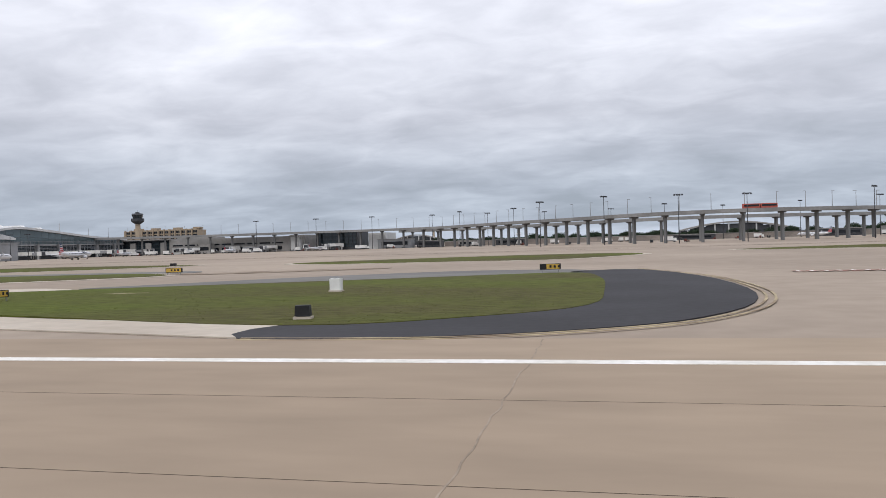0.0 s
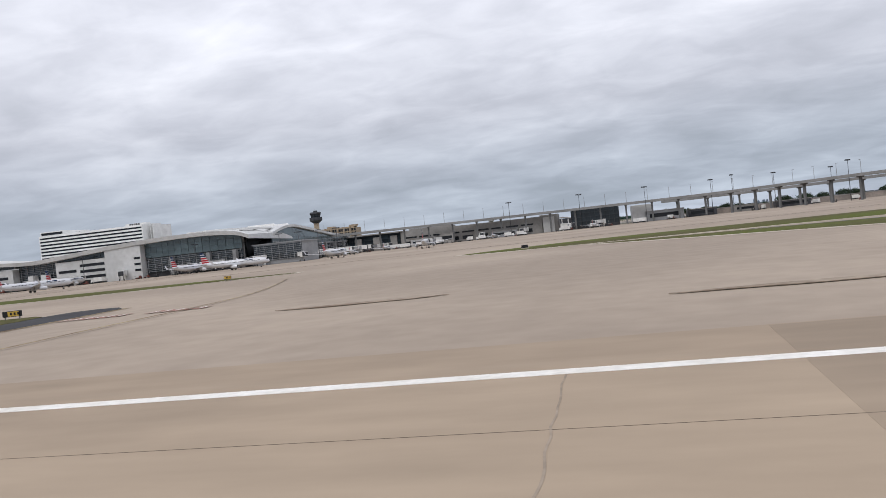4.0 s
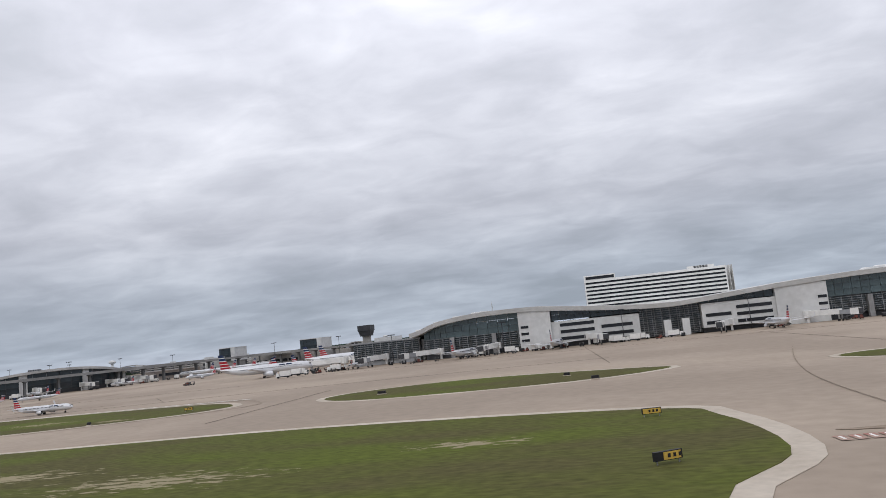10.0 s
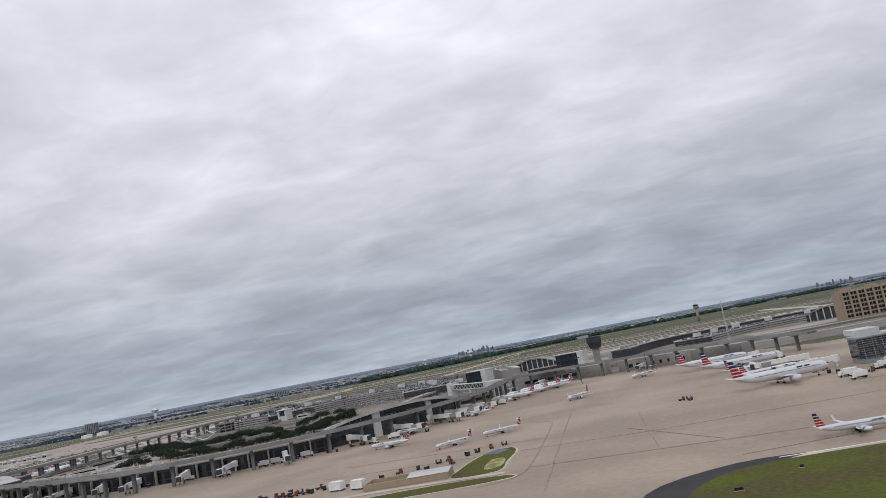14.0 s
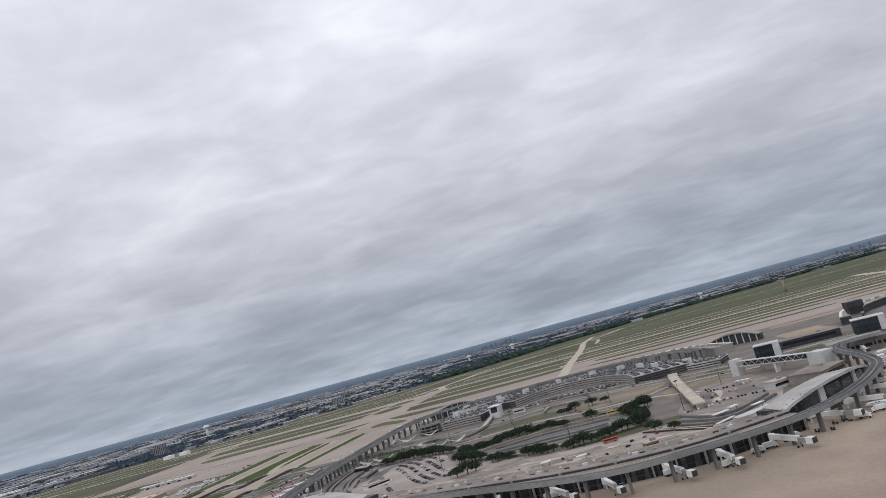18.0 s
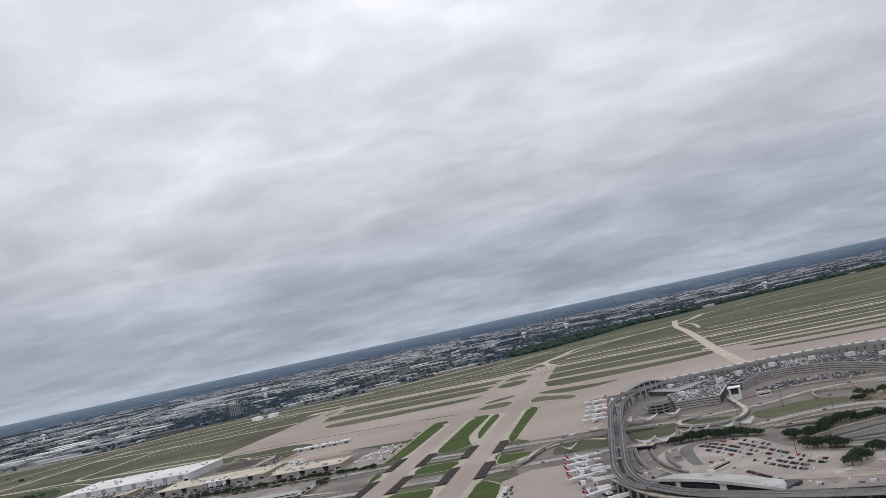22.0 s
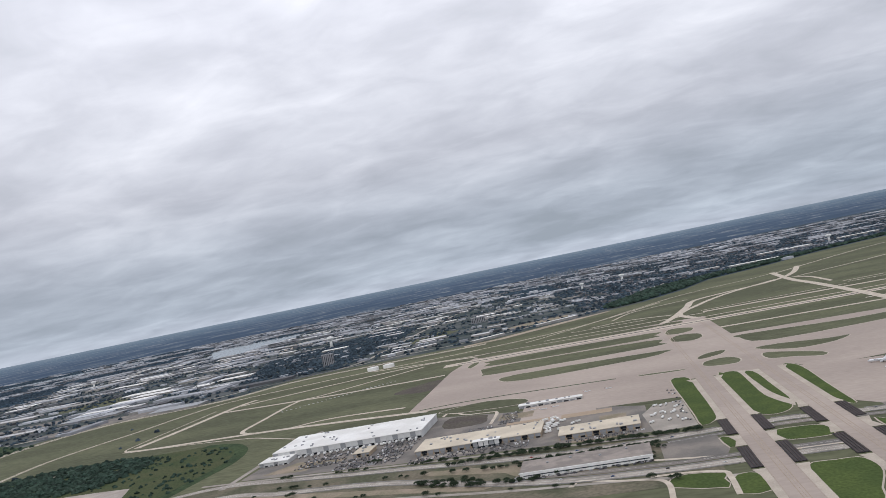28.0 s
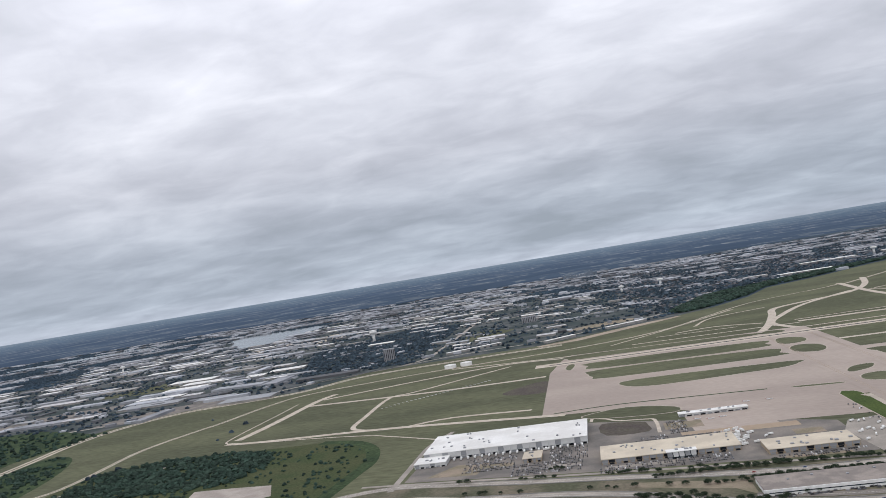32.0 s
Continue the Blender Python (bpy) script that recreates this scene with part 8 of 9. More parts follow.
for ln in (ROAD_N, ROAD_S):
    for x, y, h in along(ln, 30, 9):
        if -1150 < x < -480 and not -948 < x < -913 and not -897 < x < -861:
            places.append((x, y + rng.choice((-2.6, 0, 2.6)), 0.09, h + (0 if ln is ROAD_N else 180)))
for x, y in ((-692, 295), (-689, 290), (-686, 285), (-684, 288), (-682, 281), (-669, 281), (-674, 284), (-697, 284), (-694, 288), (-690, 283), (-645, 287), (-637, 293), (-652, 296), (-662, 299), (-629, 284), (-679, 297), (-700, 292), (-655, 281)):
    places.append((x, y, 0.05, 30 + (x * 37) % 90))
for k, (x, y, z, h) in enumerate(places):
    copy_thing(pick(), pose(x, y, z, 0, 0, h))
for i, p in enumerate(protos):
    p.matrix_basis = pose(-640 + i * 5, 300 + i * 2, 0.05, 0, 0, 60)


def car_field(name, label, spots, seed):
    """Far lots: joined bodies, dark and pale ones, each a shade of its own."""
    r = random.Random(seed)
    fields = bmesh.new(), bmesh.new()
    for x, y, z, h in spots:
        box(fields[r.random() < 0.2], x, y, z + 0.12, 2.1, 0.9, 0.62, h, 0.8)
    for bm, m, lab in zip(fields, (M_CARS, M_CARS_PALE), ("dark ", "pale ")):
        tagged(part(name, bm, m), lab + label, "parked cars", kind="stuff")


M_CARS = island(mat("car_colours", (0.06, 0.06, 0.066), 0.35, var=0.1, bump=0.0), 0.2, 2.2)
M_CARS_PALE = island(mat("pale_car_colours", (0.48, 0.48, 0.49), 0.35, var=0.1, bump=0.0), 0.5, 1.5)
r = random.Random(5)
spots = []
for ln, w, z in ((GAR1, 22, 5.25), (GAR2, 36, 5.25), (GAR3, 20, 3.75), (GAR0, 38, 5.25), (GAR4, 20, 3.75), (INNER, 20, 0.1)):
    for x, y, h in along(ln, 1.5):
        for o in ((-9, -7, -3.5, -1.5, 2.5, 4.5, 8) if w < 30 else (-17, -14.5, -10, -8, -4, -2, 2.5, 4.5, 8.5, 10.5, 15, 17)):
            if r.random() < 0.72:
                c, s = math.cos(radians(h)), math.sin(radians(h))
                spots.append((x - s * o, y + c * o, z, h + 90))
car_field("garage_cars", "cars in rows on the garage roofs", spots, 1)
spots = []
for x0, x1, y0, y1 in ((-1262, -1222, 568, 604), (-1222, -1170, 546, 574), (-1196, -1166, 576, 612), (-1158, -1070, 530, 546), (-1046, -990, 520, 528), (-1130, -1105, 590, 612), (-1095, -1062, 590, 606), (-1102, -1087, 616, 656)):
    y = y0
    while y < y1:
        x = x0
        while x < x1:
            if r.random() < 0.62:
                spots.append((x, y, 0, 90 + r.uniform(-6, 6)))
            x += 1.5
        y += 4.4
for x0, x1, y0, y1, h in ((-849, -843, 330, 378, 80), (-965, -958.5, 530, 650, 70)):
    for i in range(26):
        spots.append((r.uniform(x0, x1), r.uniform(y0, y1), 0.05, h))
for i in range(90):
    spots.append((r.uniform(-1075, -990), r.uniform(452, 446), 0.05, 0))
car_field("car_park_cars", "cars parked in rows beside the cargo buildings", spots, 2)
trailer = thing("trailer", "white box trailer parked in the cargo yard", "trailer", pose(-1200, 610, 0), "trailers")
part("box", boxes([(0, 0, 0.5, 5.2, 1.2, 1.3)]), M_WHITE, trailer, "white box")
part("wheels", boxes([(-1.9, 0, 0, 0.9, 1.1, 0.5), (1.8, 0, 0, 0.2, 0.8, 0.5)]), M_TYRE, trailer)
for i in range(44):
    x = -1296 + i * 2.9
    copy_thing(trailer, pose(x, 611, 0, 0, 0, 90)) if i % 2 else None
for i in range(16):
    copy_thing(trailer, pose(-1055 + r.uniform(-8, 8), 560 + i * 3.0, 0, 0, 0, r.choice((20, 30, 110))))
for i, (x, y) in enumerate(((-982, 560), (-980, 563), (-975, 566), (-973, 562), (-968, 561), (-966, 565), (-974, 588), (-978, 591), (-970, 590), (-964, 578), (-966, 545), (-972, 540), (-963, 534), (-976, 549), (-984, 540), (-961, 556), (-1040, 576), (-1036, 580))):
    copy_thing(trailer, pose(x, y, 0.02, 0, 0, 15 + (i * 53) % 90)).scale = (0.7, 0.9, 0.8)
for i in range(8):
    copy_thing(trailer, pose(-849 + r.uniform(-1, 2), 340 + i * 4.6, 0, 0, 0, 20)).scale = (0.6, 0.8, 0.7)

# ---- trees ----
def clump(bm, c, r, n, rnd, size):
    for _ in range(n):
        d = Vector((rnd.gauss(0, 1), rnd.gauss(0, 1), rnd.gauss(0, 0.8))).normalized() * r * rnd.uniform(0.55, 1.05)
        p = Vector(c) + d
        u = Vector((rnd.gauss(0, 1), rnd.gauss(0, 1), rnd.gauss(0, 1))).normalized()
        v = u.cross(d.normalized() + Vector((0.1, 0.2, 0.3))).normalized()
        s = size * rnd.uniform(0.6, 1.3)
        w = u.cross(v) * s * 0.5
        vs = [bm.verts.new(p + u * s), bm.verts.new(p - u * s * 0.6 + v * s), bm.verts.new(p - u * s * 0.6 - v * s), bm.verts.new(p + w)]
        for f in ((0, 1, 3), (1, 2, 3), (2, 0, 3), (0, 2, 1)):
            bm.faces.new([vs[i] for i in f])


def tree_proto(seed, h, spread):
    rnd = random.Random(seed)
    t = thing("tree", "dark green broad oak tree with an uneven crown", "tree", pose(0, 0, 0), "parkway trees")
    bm = bmesh.new()
    tube(bm, (0, 0, -0.1), (0.1, 0, h * 0.4), 0.22, 0.15, 7)
    for i in range(5):
        a = i * 1.3 + rnd.random()
        tube(bm, (0.05, 0, h * (0.25 + 0.03 * i)), (math.cos(a) * spread * 0.55, math.sin(a) * spread * 0.55, h * rnd.uniform(0.55, 0.75)), 0.13, 0.05, 5)
    part("trunk", bm, M_TRUNK, t, "brown trunk with spreading limbs")
    bm = bmesh.new()
    for i in range(22):
        a, q = i * 2.4, math.sqrt((i + 0.5) / 22) * 0.82
        clump(bm, (math.cos(a) * spread * q, math.sin(a) * spread * q, h * (0.34 + 0.44 * math.sqrt(1 - q * q)) * rnd.uniform(0.9, 1.06)), spread * rnd.uniform(0.24, 0.36), 34, rnd, 0.27)
    part("crown", bm, M_LEAF, t, "dark uneven leafy crown")
    return t


trees = [tree_proto(1, 4.4, 3.7), tree_proto(2, 3.9, 3.3), tree_proto(3, 5.0, 4.1)]
rng = random.Random(21)
where = []
for ln, step, wob in (([(-764, 408), (-756, 411), (-744, 407), (-732, 401), (-724, 396)], 2.1, 1.3), ([(-717, 376), (-709, 375), (-699, 381), (-693, 392)], 1.9, 2.6), ([(-713, 354), (-702, 342)], 3.0, 1.6), ([(-707, 314), (-700, 321)], 4.4, 0.8), ([(-692, 393), (-682, 392), (-672, 391), (-662, 389)], 2.4, 1.2), ([(-669, 438), (-660, 442)], 2.8, 1.6), ([(-651, 391), (-648, 392)], 4, 0.5), ([(-695, 333), (-684, 331)], 2.8, 1.0), ([(-678, 326), (-666, 321)], 2.6, 1.0), ([(-661, 320), (-649, 322), (-641, 328), (-634, 332)], 2.7, 1.2), ([(-622, 390), (-630, 389), (-634, 384), (-631, 372), (-628, 358), (-628, 343), (-632, 334)], 1.9, 1.8), ([(-625, 311), (-615, 303)], 9, 0.5),
                      ([(-760, 300), (-750, 306)], 5, 2), ([(-660, 452), (-640, 448)], 9, 2), ([(-1260, 540), (-1100, 517), (-1063, 512), (-1034, 512), (-1001, 506), (-960, 502)], 4.0, 1.3), ([(-1250, 512), (-1160, 496), (-1090, 482), (-990, 460)], 8, 1.2), ([(-1300, 492), (-1200, 470), (-1100, 436), (-960, 406)], 9, 1.5), ([(-1093, 482), (-1046, 484), (-985, 484)], 2.9, 0.9), ([(-1122, 507), (-1070, 508), (-1020, 507), (-980, 503), (-957, 500)], 2.2, 1.2), ([(-1060, 450), (-990, 453)], 5, 0.8), ([(-1215, 552), (-1180, 548)], 4, 1.0), ([(-1140, 472), (-1104, 464), (-1092, 450), (-1056, 444)], 2.6, 2.4), ([(-1130, 462), (-1090, 450)], 3, 2.5), ([(-1270, 500), (-1230, 488)], 4, 2.5), ([(-992, 478), (-980, 474)], 2.5, 2), ([(-100, 405), (60, 405)], 9, 3), ([(20, 395), (140, 400)], 7, 4), ([(-60, 398), (20, 396)], 11, 3)):
    for x, y, h in along(ln, step):
        if x > -850 or step < 3.05 or noise.noise(Vector((x * 0.06, y * 0.06, 3.0))) > 0.08:
            where.append((x + rng.uniform(-wob, wob) * (1 if x > -850 else 2.2), y + rng.uniform(-wob, wob)))
for i, t in enumerate(trees):
    t.matrix_basis = pose(-744 + i * 4, 407 - i * 1.5, 0)
far_trees = [p for p in where if p[0] < -850 and not abs(p[0] + 927) < 22 and not abs(p[0] + 880) < 20]
V, F = [], []
for x, y in far_trees:
    src = rng.choice(trees)
    m = pose(x, y, 0, 0, 0, rng.uniform(0, 360)) @ Matrix.Scale(rng.uniform(0.4, 0.75), 4)
    for kid in src.children:
        if kid.name.startswith("crown"):
            b, q = len(V), kid.data
            V.extend(tuple(m @ v.co) for v in q.vertices)
            F.extend(tuple(b + i for i in f.vertices) for f in q.polygons)
me = bpy.data.meshes.new("parkway_shrubs")
me.from_pydata(V, [], F)
me.materials.append(M_LEAF)
tagged(new("parkway_shrubs", me), "rows of small dark trees and shrubs along the parkway", "trees", kind="stuff")
for x, y in where:
    if x < -850:
        continue
    if abs(x + 927) < 22 or abs(x + 880) < 20:
        continue
    t = copy_thing(rng.choice(trees), pose(x, y, 0, 0, 0, rng.uniform(0, 360)))
    s = rng.uniform(0.75, 1.15)
    t.scale = (s, s, s * rng.uniform(0.85, 1.1))


def wood(name, label, count, place, seed, r0, r1, material):
    """Woods far off: low lumpy crowns of a few facets, joined."""
    rnd = random.Random(seed)
    V, F = [], []
    for _ in range(count):
        x, y = place(rnd)
        r = rnd.uniform(r0, r1)
        b = len(V)
        n = 6
        for k, (q, z) in enumerate(((1.0, 0.15), (0.95, 0.62), (0.5, 1.0))):
            for i in range(n):
                a = 6.283 * i / n + k * 0.5
                w = r * q * rnd.uniform(0.7, 1.25)
                V.append((x + math.cos(a) * w, y + math.sin(a) * w, -0.3 + r * z * rnd.uniform(0.75, 1.15)))
        for k in range(2):
            for i in range(n):
                j = (i + 1) % n
                F.append((b + k * n + i, b + k * n + j, b + (k + 1) * n + j, b + (k + 1) * n + i))
        F.append(tuple(b + 2 * n + i for i in range(n)))
    me = bpy.data.meshes.new(name)
    me.from_pydata(V, [], F)
    me.materials.append(material)
    return tagged(new(name, me), label, "woodland", kind="stuff")


def beyond(x, y):
    """Whether a place lies outside the airfield fence."""
    edge = float(np.interp(x, [-6000, -2300, -1915, -1860, -1800, -1714, -1626, -1560, -1480, -1250, -1130, -1006, -930, -830, -756, -612, -430, -277, 500, 5000], [300, 1150, 1040, 1075, 1135, 1155, 1190, 1320, 1345, 1360, 1445, 1530, 1590, 1720, 1880, 1985, 2160, 2255, 2650, 3600]))
    return y > edge


def lumps(x, y, size, seed):
    return noise.noise(Vector((x / size, y / size * 1.5, seed)))


# zones of the far land
INDUSTRY = [(-2300, 640), (-1900, 900), (-1600, 1180), (-1480, 1330), (-1250, 1370), (-1000, 1560), (-1080, 2150), (-1250, 2700), (-1500, 3600), (-2400, 3400), (-2950, 2900), (-3080, 2700), (-2800, 2110), (-3000, 2050), (-3600, 1900), (-3600, 900)]
HOUSES = [(-1060, 1620), (-960, 1560), (-760, 1880), (-430, 2160), (500, 2640), (1800, 3400), (1800, 4200), (-1300, 4000), (-1080, 2200)]
GROVE = [(-1700, 1340), (-1860, 1840), (-1671, 2260), (-1513, 2100), (-1487, 1492), (-1480, 1330)]
LAKES = [[(-2834, 3413), (-2620, 2900), (-2413, 2569), (-2300, 2620), (-2330, 3000), (-2348, 3400)], [(-4300, 3600), (-3700, 3750), (-3400, 4000), (-3800, 4050), (-4400, 3800)], [(-2600, 4400), (-1900, 4500), (-1500, 4620), (-2000, 4640)]]
BELT = [(-1004, 1571), (-888, 1846), (-776, 1930), (-474, 2150), (200, 2560), (300, 2500), (-534, 2010), (-736, 1893), (-823, 1700), (-926, 1580), (-961, 1545)]


def spot(shape, dense=lambda x, y: 1.0):
    xs, ys = [p[0] for p in shape], [p[1] for p in shape]

    def one(rnd):
        while True:
            x, y = rnd.uniform(min(xs), max(xs)), rnd.uniform(min(ys), max(ys))
            if inside(x, y, shape) and beyond(x, y) and not inside(x, y + 30, LAKES[0]) and rnd.random() < dense(x, y):
                return x, y
    return one


def far_spot(rnd):
    while True:
        y = 700 + 4250 * rnd.random() ** 0.75
        x = rnd.uniform(-1300 - y * 0.95, -100 + y * 0.5)
        if beyond(x, y) and not any(inside(x, y + q, s) for s, q in ((INDUSTRY, 0), (HOUSES, 0), *((l, q) for l in LAKES for q in (0, 70)))):
            return x, y


wood("woodland", "dark forest towards the horizon, tinted haze blue", 42000, far_spot, 3, 2.6, 4.6, M_HAZED_FOREST)
wood("street_trees", "dark trees between the far warehouses", 9500, spot(INDUSTRY, lambda x, y: 0.9 if lumps(x, y, 150, 4.0) > 0.05 else 0.12), 13, 1.8, 4.2, M_HAZED_LEAF)
wood("garden_trees", "dark trees between far houses", 16000, spot(HOUSES, lambda x, y: 0.95 if lumps(x, y, 120, 7.0) > -0.1 else 0.3), 14, 2.5, 5.5, M_HAZED_LEAF)
wood("grove", "dense dark grove round the office tower", 3200, spot(GROVE), 15, 2, 4.4, M_HAZED_LEAF)
wood("tree_belt", "dense dark green woodland belt along the fence", 3600, spot(BELT), 6, 4, 8.5, M_BELT)
DENSE = [(-1680, 720), (-1620, 752), (-1540, 748), (-1482, 722), (-1466, 660), (-1490, 615), (-1570, 612), (-1660, 560)]


def place_in(shape, keep=lambda x, y: True):
    xs, ys = [p[0] for p in shape], [p[1] for p in shape]

    def one(rnd):
        while True:
            x, y = rnd.uniform(min(xs), max(xs)), rnd.uniform(min(ys), max(ys))
            if inside(x, y, shape) and keep(x, y):
                return x, y
    return one


wood("scrub_trees", "dark dense scrub trees inside the perimeter road", 1700, place_in(DENSE), 5, 1.6, 3.6, M_BELT)
wood("scrub_bushes", "scattered dark bushes on the green scrub land", 620, place_in(GROVE_EDGE, lambda x, y: lumps(x, y, 40, 3.0) > -0.2 and not inside(x, y, [(-1515, 615), (-1425, 606), (-1405, 550), (-1500, 560)])), 17, 0.9, 2.3, M_BELT)
wood("fence_trees", "dark woodland outside the perimeter road", 1500, place_in([(-2160, 1120), (-1915, 1022), (-1868, 1000), (-1875, 950), (-1895, 900), (-1905, 853), (-1920, 700), (-2400, 600), (-2600, 900)]), 18, 1.6, 4.0, M_BELT)
wood("fence_trees", "dark woodland between the perimeter roads", 420, place_in([(-1840, 560), (-1850, 700), (-1855, 825), (-1835, 855), (-1790, 820), (-1740, 700), (-1730, 560)], lambda x, y: lumps(x, y, 60, 8.0) > -0.1), 19, 1.4, 3.4, M_BELT)
wood("field_trees", "single dark trees on the far airfield", 7, lambda q: (q.uniform(-1720, -1600), q.uniform(700, 1000)), 8, 2, 4, M_HAZED_LEAF)


def clustered(rnd):
    while True:
        x, y = far_spot(rnd)
        if y > 1500 and lumps(x, y, 420, 11.0) > 0.12:
            return x, y


def far_town(rnd):
    while True:
        y = rnd.uniform(2500, 4850)
        x = rnd.uniform(-1300 - y * 0.75, y * 0.45)
        if lumps(x, y, 330, 21.0) > 0.06 and not any(inside(x, y + q, l) for l in LAKES for q in (0, 70)):
            return x, y


# ---- far districts: warehouses, blocks and roads ----
def district(name, label, count, place, seed, material, wide, deep, high=(2.0, 4.2)):
    rnd = random.Random(seed)
    V, F = [], []
    for _ in range(count):
        x, y = place(rnd)
        w, d, h = rnd.uniform(*wide), rnd.uniform(*deep), rnd.uniform(*high)
        a = radians(rnd.choice((0, 4, 8, 90)) + rnd.uniform(-3, 3))
        c, s, b = math.cos(a), math.sin(a), len(V)
        for z in (-0.3, h):
            for dx, dy in ((-1, -1), (1, -1), (1, 1), (-1, 1)):
                V.append((x + dx * w / 2 * c - dy * d / 2 * s, y + dx * w / 2 * s + dy * d / 2 * c, z))
        F += [tuple(b + i for i in f) for f in ((4, 5, 6, 7), (0, 1, 5, 4), (1, 2, 6, 5), (2, 3, 7, 6), (3, 0, 4, 7))]
    me = bpy.data.meshes.new(name)
    me.from_pydata(V, [], F)
    me.materials.append(material)
    return tagged(new(name, me), label, "buildings", kind="stuff")


district("far_houses", "rows of far houses with grey-brown roofs", 5200, spot(HOUSES, lambda x, y: 0.9 if lumps(x, y, 170, 2.0) > -0.15 else 0.15), 31, M_HOUSE, (5, 9), (4, 6))
district("far_sheds", "small far sheds and shops between trees", 800, spot(INDUSTRY, lambda x, y: 0.9 if lumps(x, y, 140, 9.0) > 0.0 else 0.2), 32, M_CITYROOF, (8, 22), (6, 12))
district("far_warehouses", "pale roofs in clusters between far woods", 520, spot(HOUSES, lambda x, y: 0.9 if lumps(x, y, 230, 5.0) > 0.22 else 0.02), 33, M_CITYROOF, (20, 60), (12, 24))
district("far_warehouses", "pale roofs in clusters on the horizon", 800, lambda q: (lambda y: (q.uniform(-1300 - y * 0.5, y * 0.4), y))(q.choice((3650, 3900, 4250, 4300, 4600, 4750)) + q.uniform(-60, 60)), 34, M_CITYROOF, (25, 90), (14, 30), (5.0, 7.0))
district("far_warehouses", "pale roofs in clusters between haze-tinted woods", 1000, clustered, 35, M_CITYROOF, (20, 85), (14, 34), (5.0, 6.5))
district("far_warehouses", "long pale warehouse roofs beyond the perimeter road", 330, spot(INDUSTRY, lambda x, y: 0.0 if x > -1560 or inside(x, y, GROVE) else (0.9 if lumps(x, y, 200, 6.0) > -0.05 else 0.1)), 36, M_CITYROOF, (30, 120), (14, 36), (2.6, 4.4))
district("far_warehouses", "thin pale roofs in far towns between woods", 900, far_town, 37, M_CITYROOF, (20, 95), (14, 40), (4.6, 6.5))
rng = random.Random(77)
made = 0
M_WARE = [M_ROOF, M_ROOF, M_PALEROOF, M_PALEROOF, M_GREYC, M_PANELG]
sheet("town_land", grown(INDUSTRY, 80), -0.24, M_INDUSTRY, "grey-brown built-up land between far warehouses", "ground")
taken = [(-1677, 1828, 70, 50), (-1732, 1960, 40, 40), (-1550, 1433, 60, 60), (-1380, 1420, 130, 70), (-1090, 1475, 90, 60), (-1215, 1380, 60, 60), (-1308, 1860, 60, 40)]
place = spot(INDUSTRY, lambda x, y: 0.15 if inside(x, y, GROVE) else (0.95 if lumps(x, y, 260, 1.0) > -0.12 else 0.12))


def warehouse(x, y, w, d, h, rz, roof):
    bm = bmesh.new()
    box(bm, 0, 0, 0, w, d, h)
    box(bm, 0, 0, h, w + 0.6, d + 0.6, 0.4)
    bm.faces.ensure_lookup_table()
    for f in bm.faces[6:]:
        f.material_index = 1
    g = part("warehouse", bm, [M_GREYC, roof])
    g.matrix_basis = pose(x, y, -0.3, 0, 0, rz)
    tagged(g, "long flat-roofed warehouse with a pale roof", "warehouse", "far warehouses")


while made < 215:
    x, y = place(rng)
    w, d, h = rng.uniform(36, 115), rng.uniform(18, 46), rng.uniform(2.6, 4.0)
    if x > -1500:
        w, d = w * 0.6, d * 0.7
    if any(abs(x - a) < (w + c) / 2 + 5 and abs(y - b) < (d + e) / 2 + 5 for a, b, c, e in taken):
        made += 0.02
        continue
    taken.append((x, y, w, d))
    made += 1
    warehouse(x, y, w, d, h, rng.uniform(-4, 10), rng.choice(M_WARE))
for x, y, w, d, h, rz, m in ((-1677, 1828, 64, 30, 5, 4, M_ROOF), (-1380, 1422, 112, 10, 4, 30, M_ROOF), (-1094, 1474, 92, 10, 4, 34, M_ROOF), (-1216, 1381, 68, 10, 4, 42, M_ROOF), (-592, 2142, 138, 24, 5, 4, M_ROOF), (-436, 2486, 160, 30, 5, 2, M_ROOF), (-700, 2230, 60, 22, 5, 8, M_PALEROOF), (-200, 2560, 120, 26, 5, 8, M_ROOF), (0, 2640, 90, 26, 5, 10, M_PALEROOF)):
    warehouse(x, y, w, d, h, rz, m)
for ln, w in (([(-2600, 1000), (-1900, 1080), (-1640, 1250), (-1482, 1349), (-1464, 1549), (-1474, 2040), (-1472, 2559), (-1441, 4009)], 9), ([(-1640, 1250), (-1400, 1370), (-1250, 1400), (-1100, 1520), (-1000, 1620), (-900, 1900), (-600, 2400), (200, 3200)], 7), ([(-3400, 2000), (-2200, 2060), (-1474, 2040), (-900, 2500), (600, 3000)], 8), ([(-2500, 1100), (-2300, 1800), (-2100, 3200)], 6), ([(-1400, 1560), (-1250, 1700), (-1080, 2000), (-800, 2700)], 6)):
    stripes("road", [smooth_line(ln, 6)], w, -0.18, M_CONCG, "pale far highway", "road")
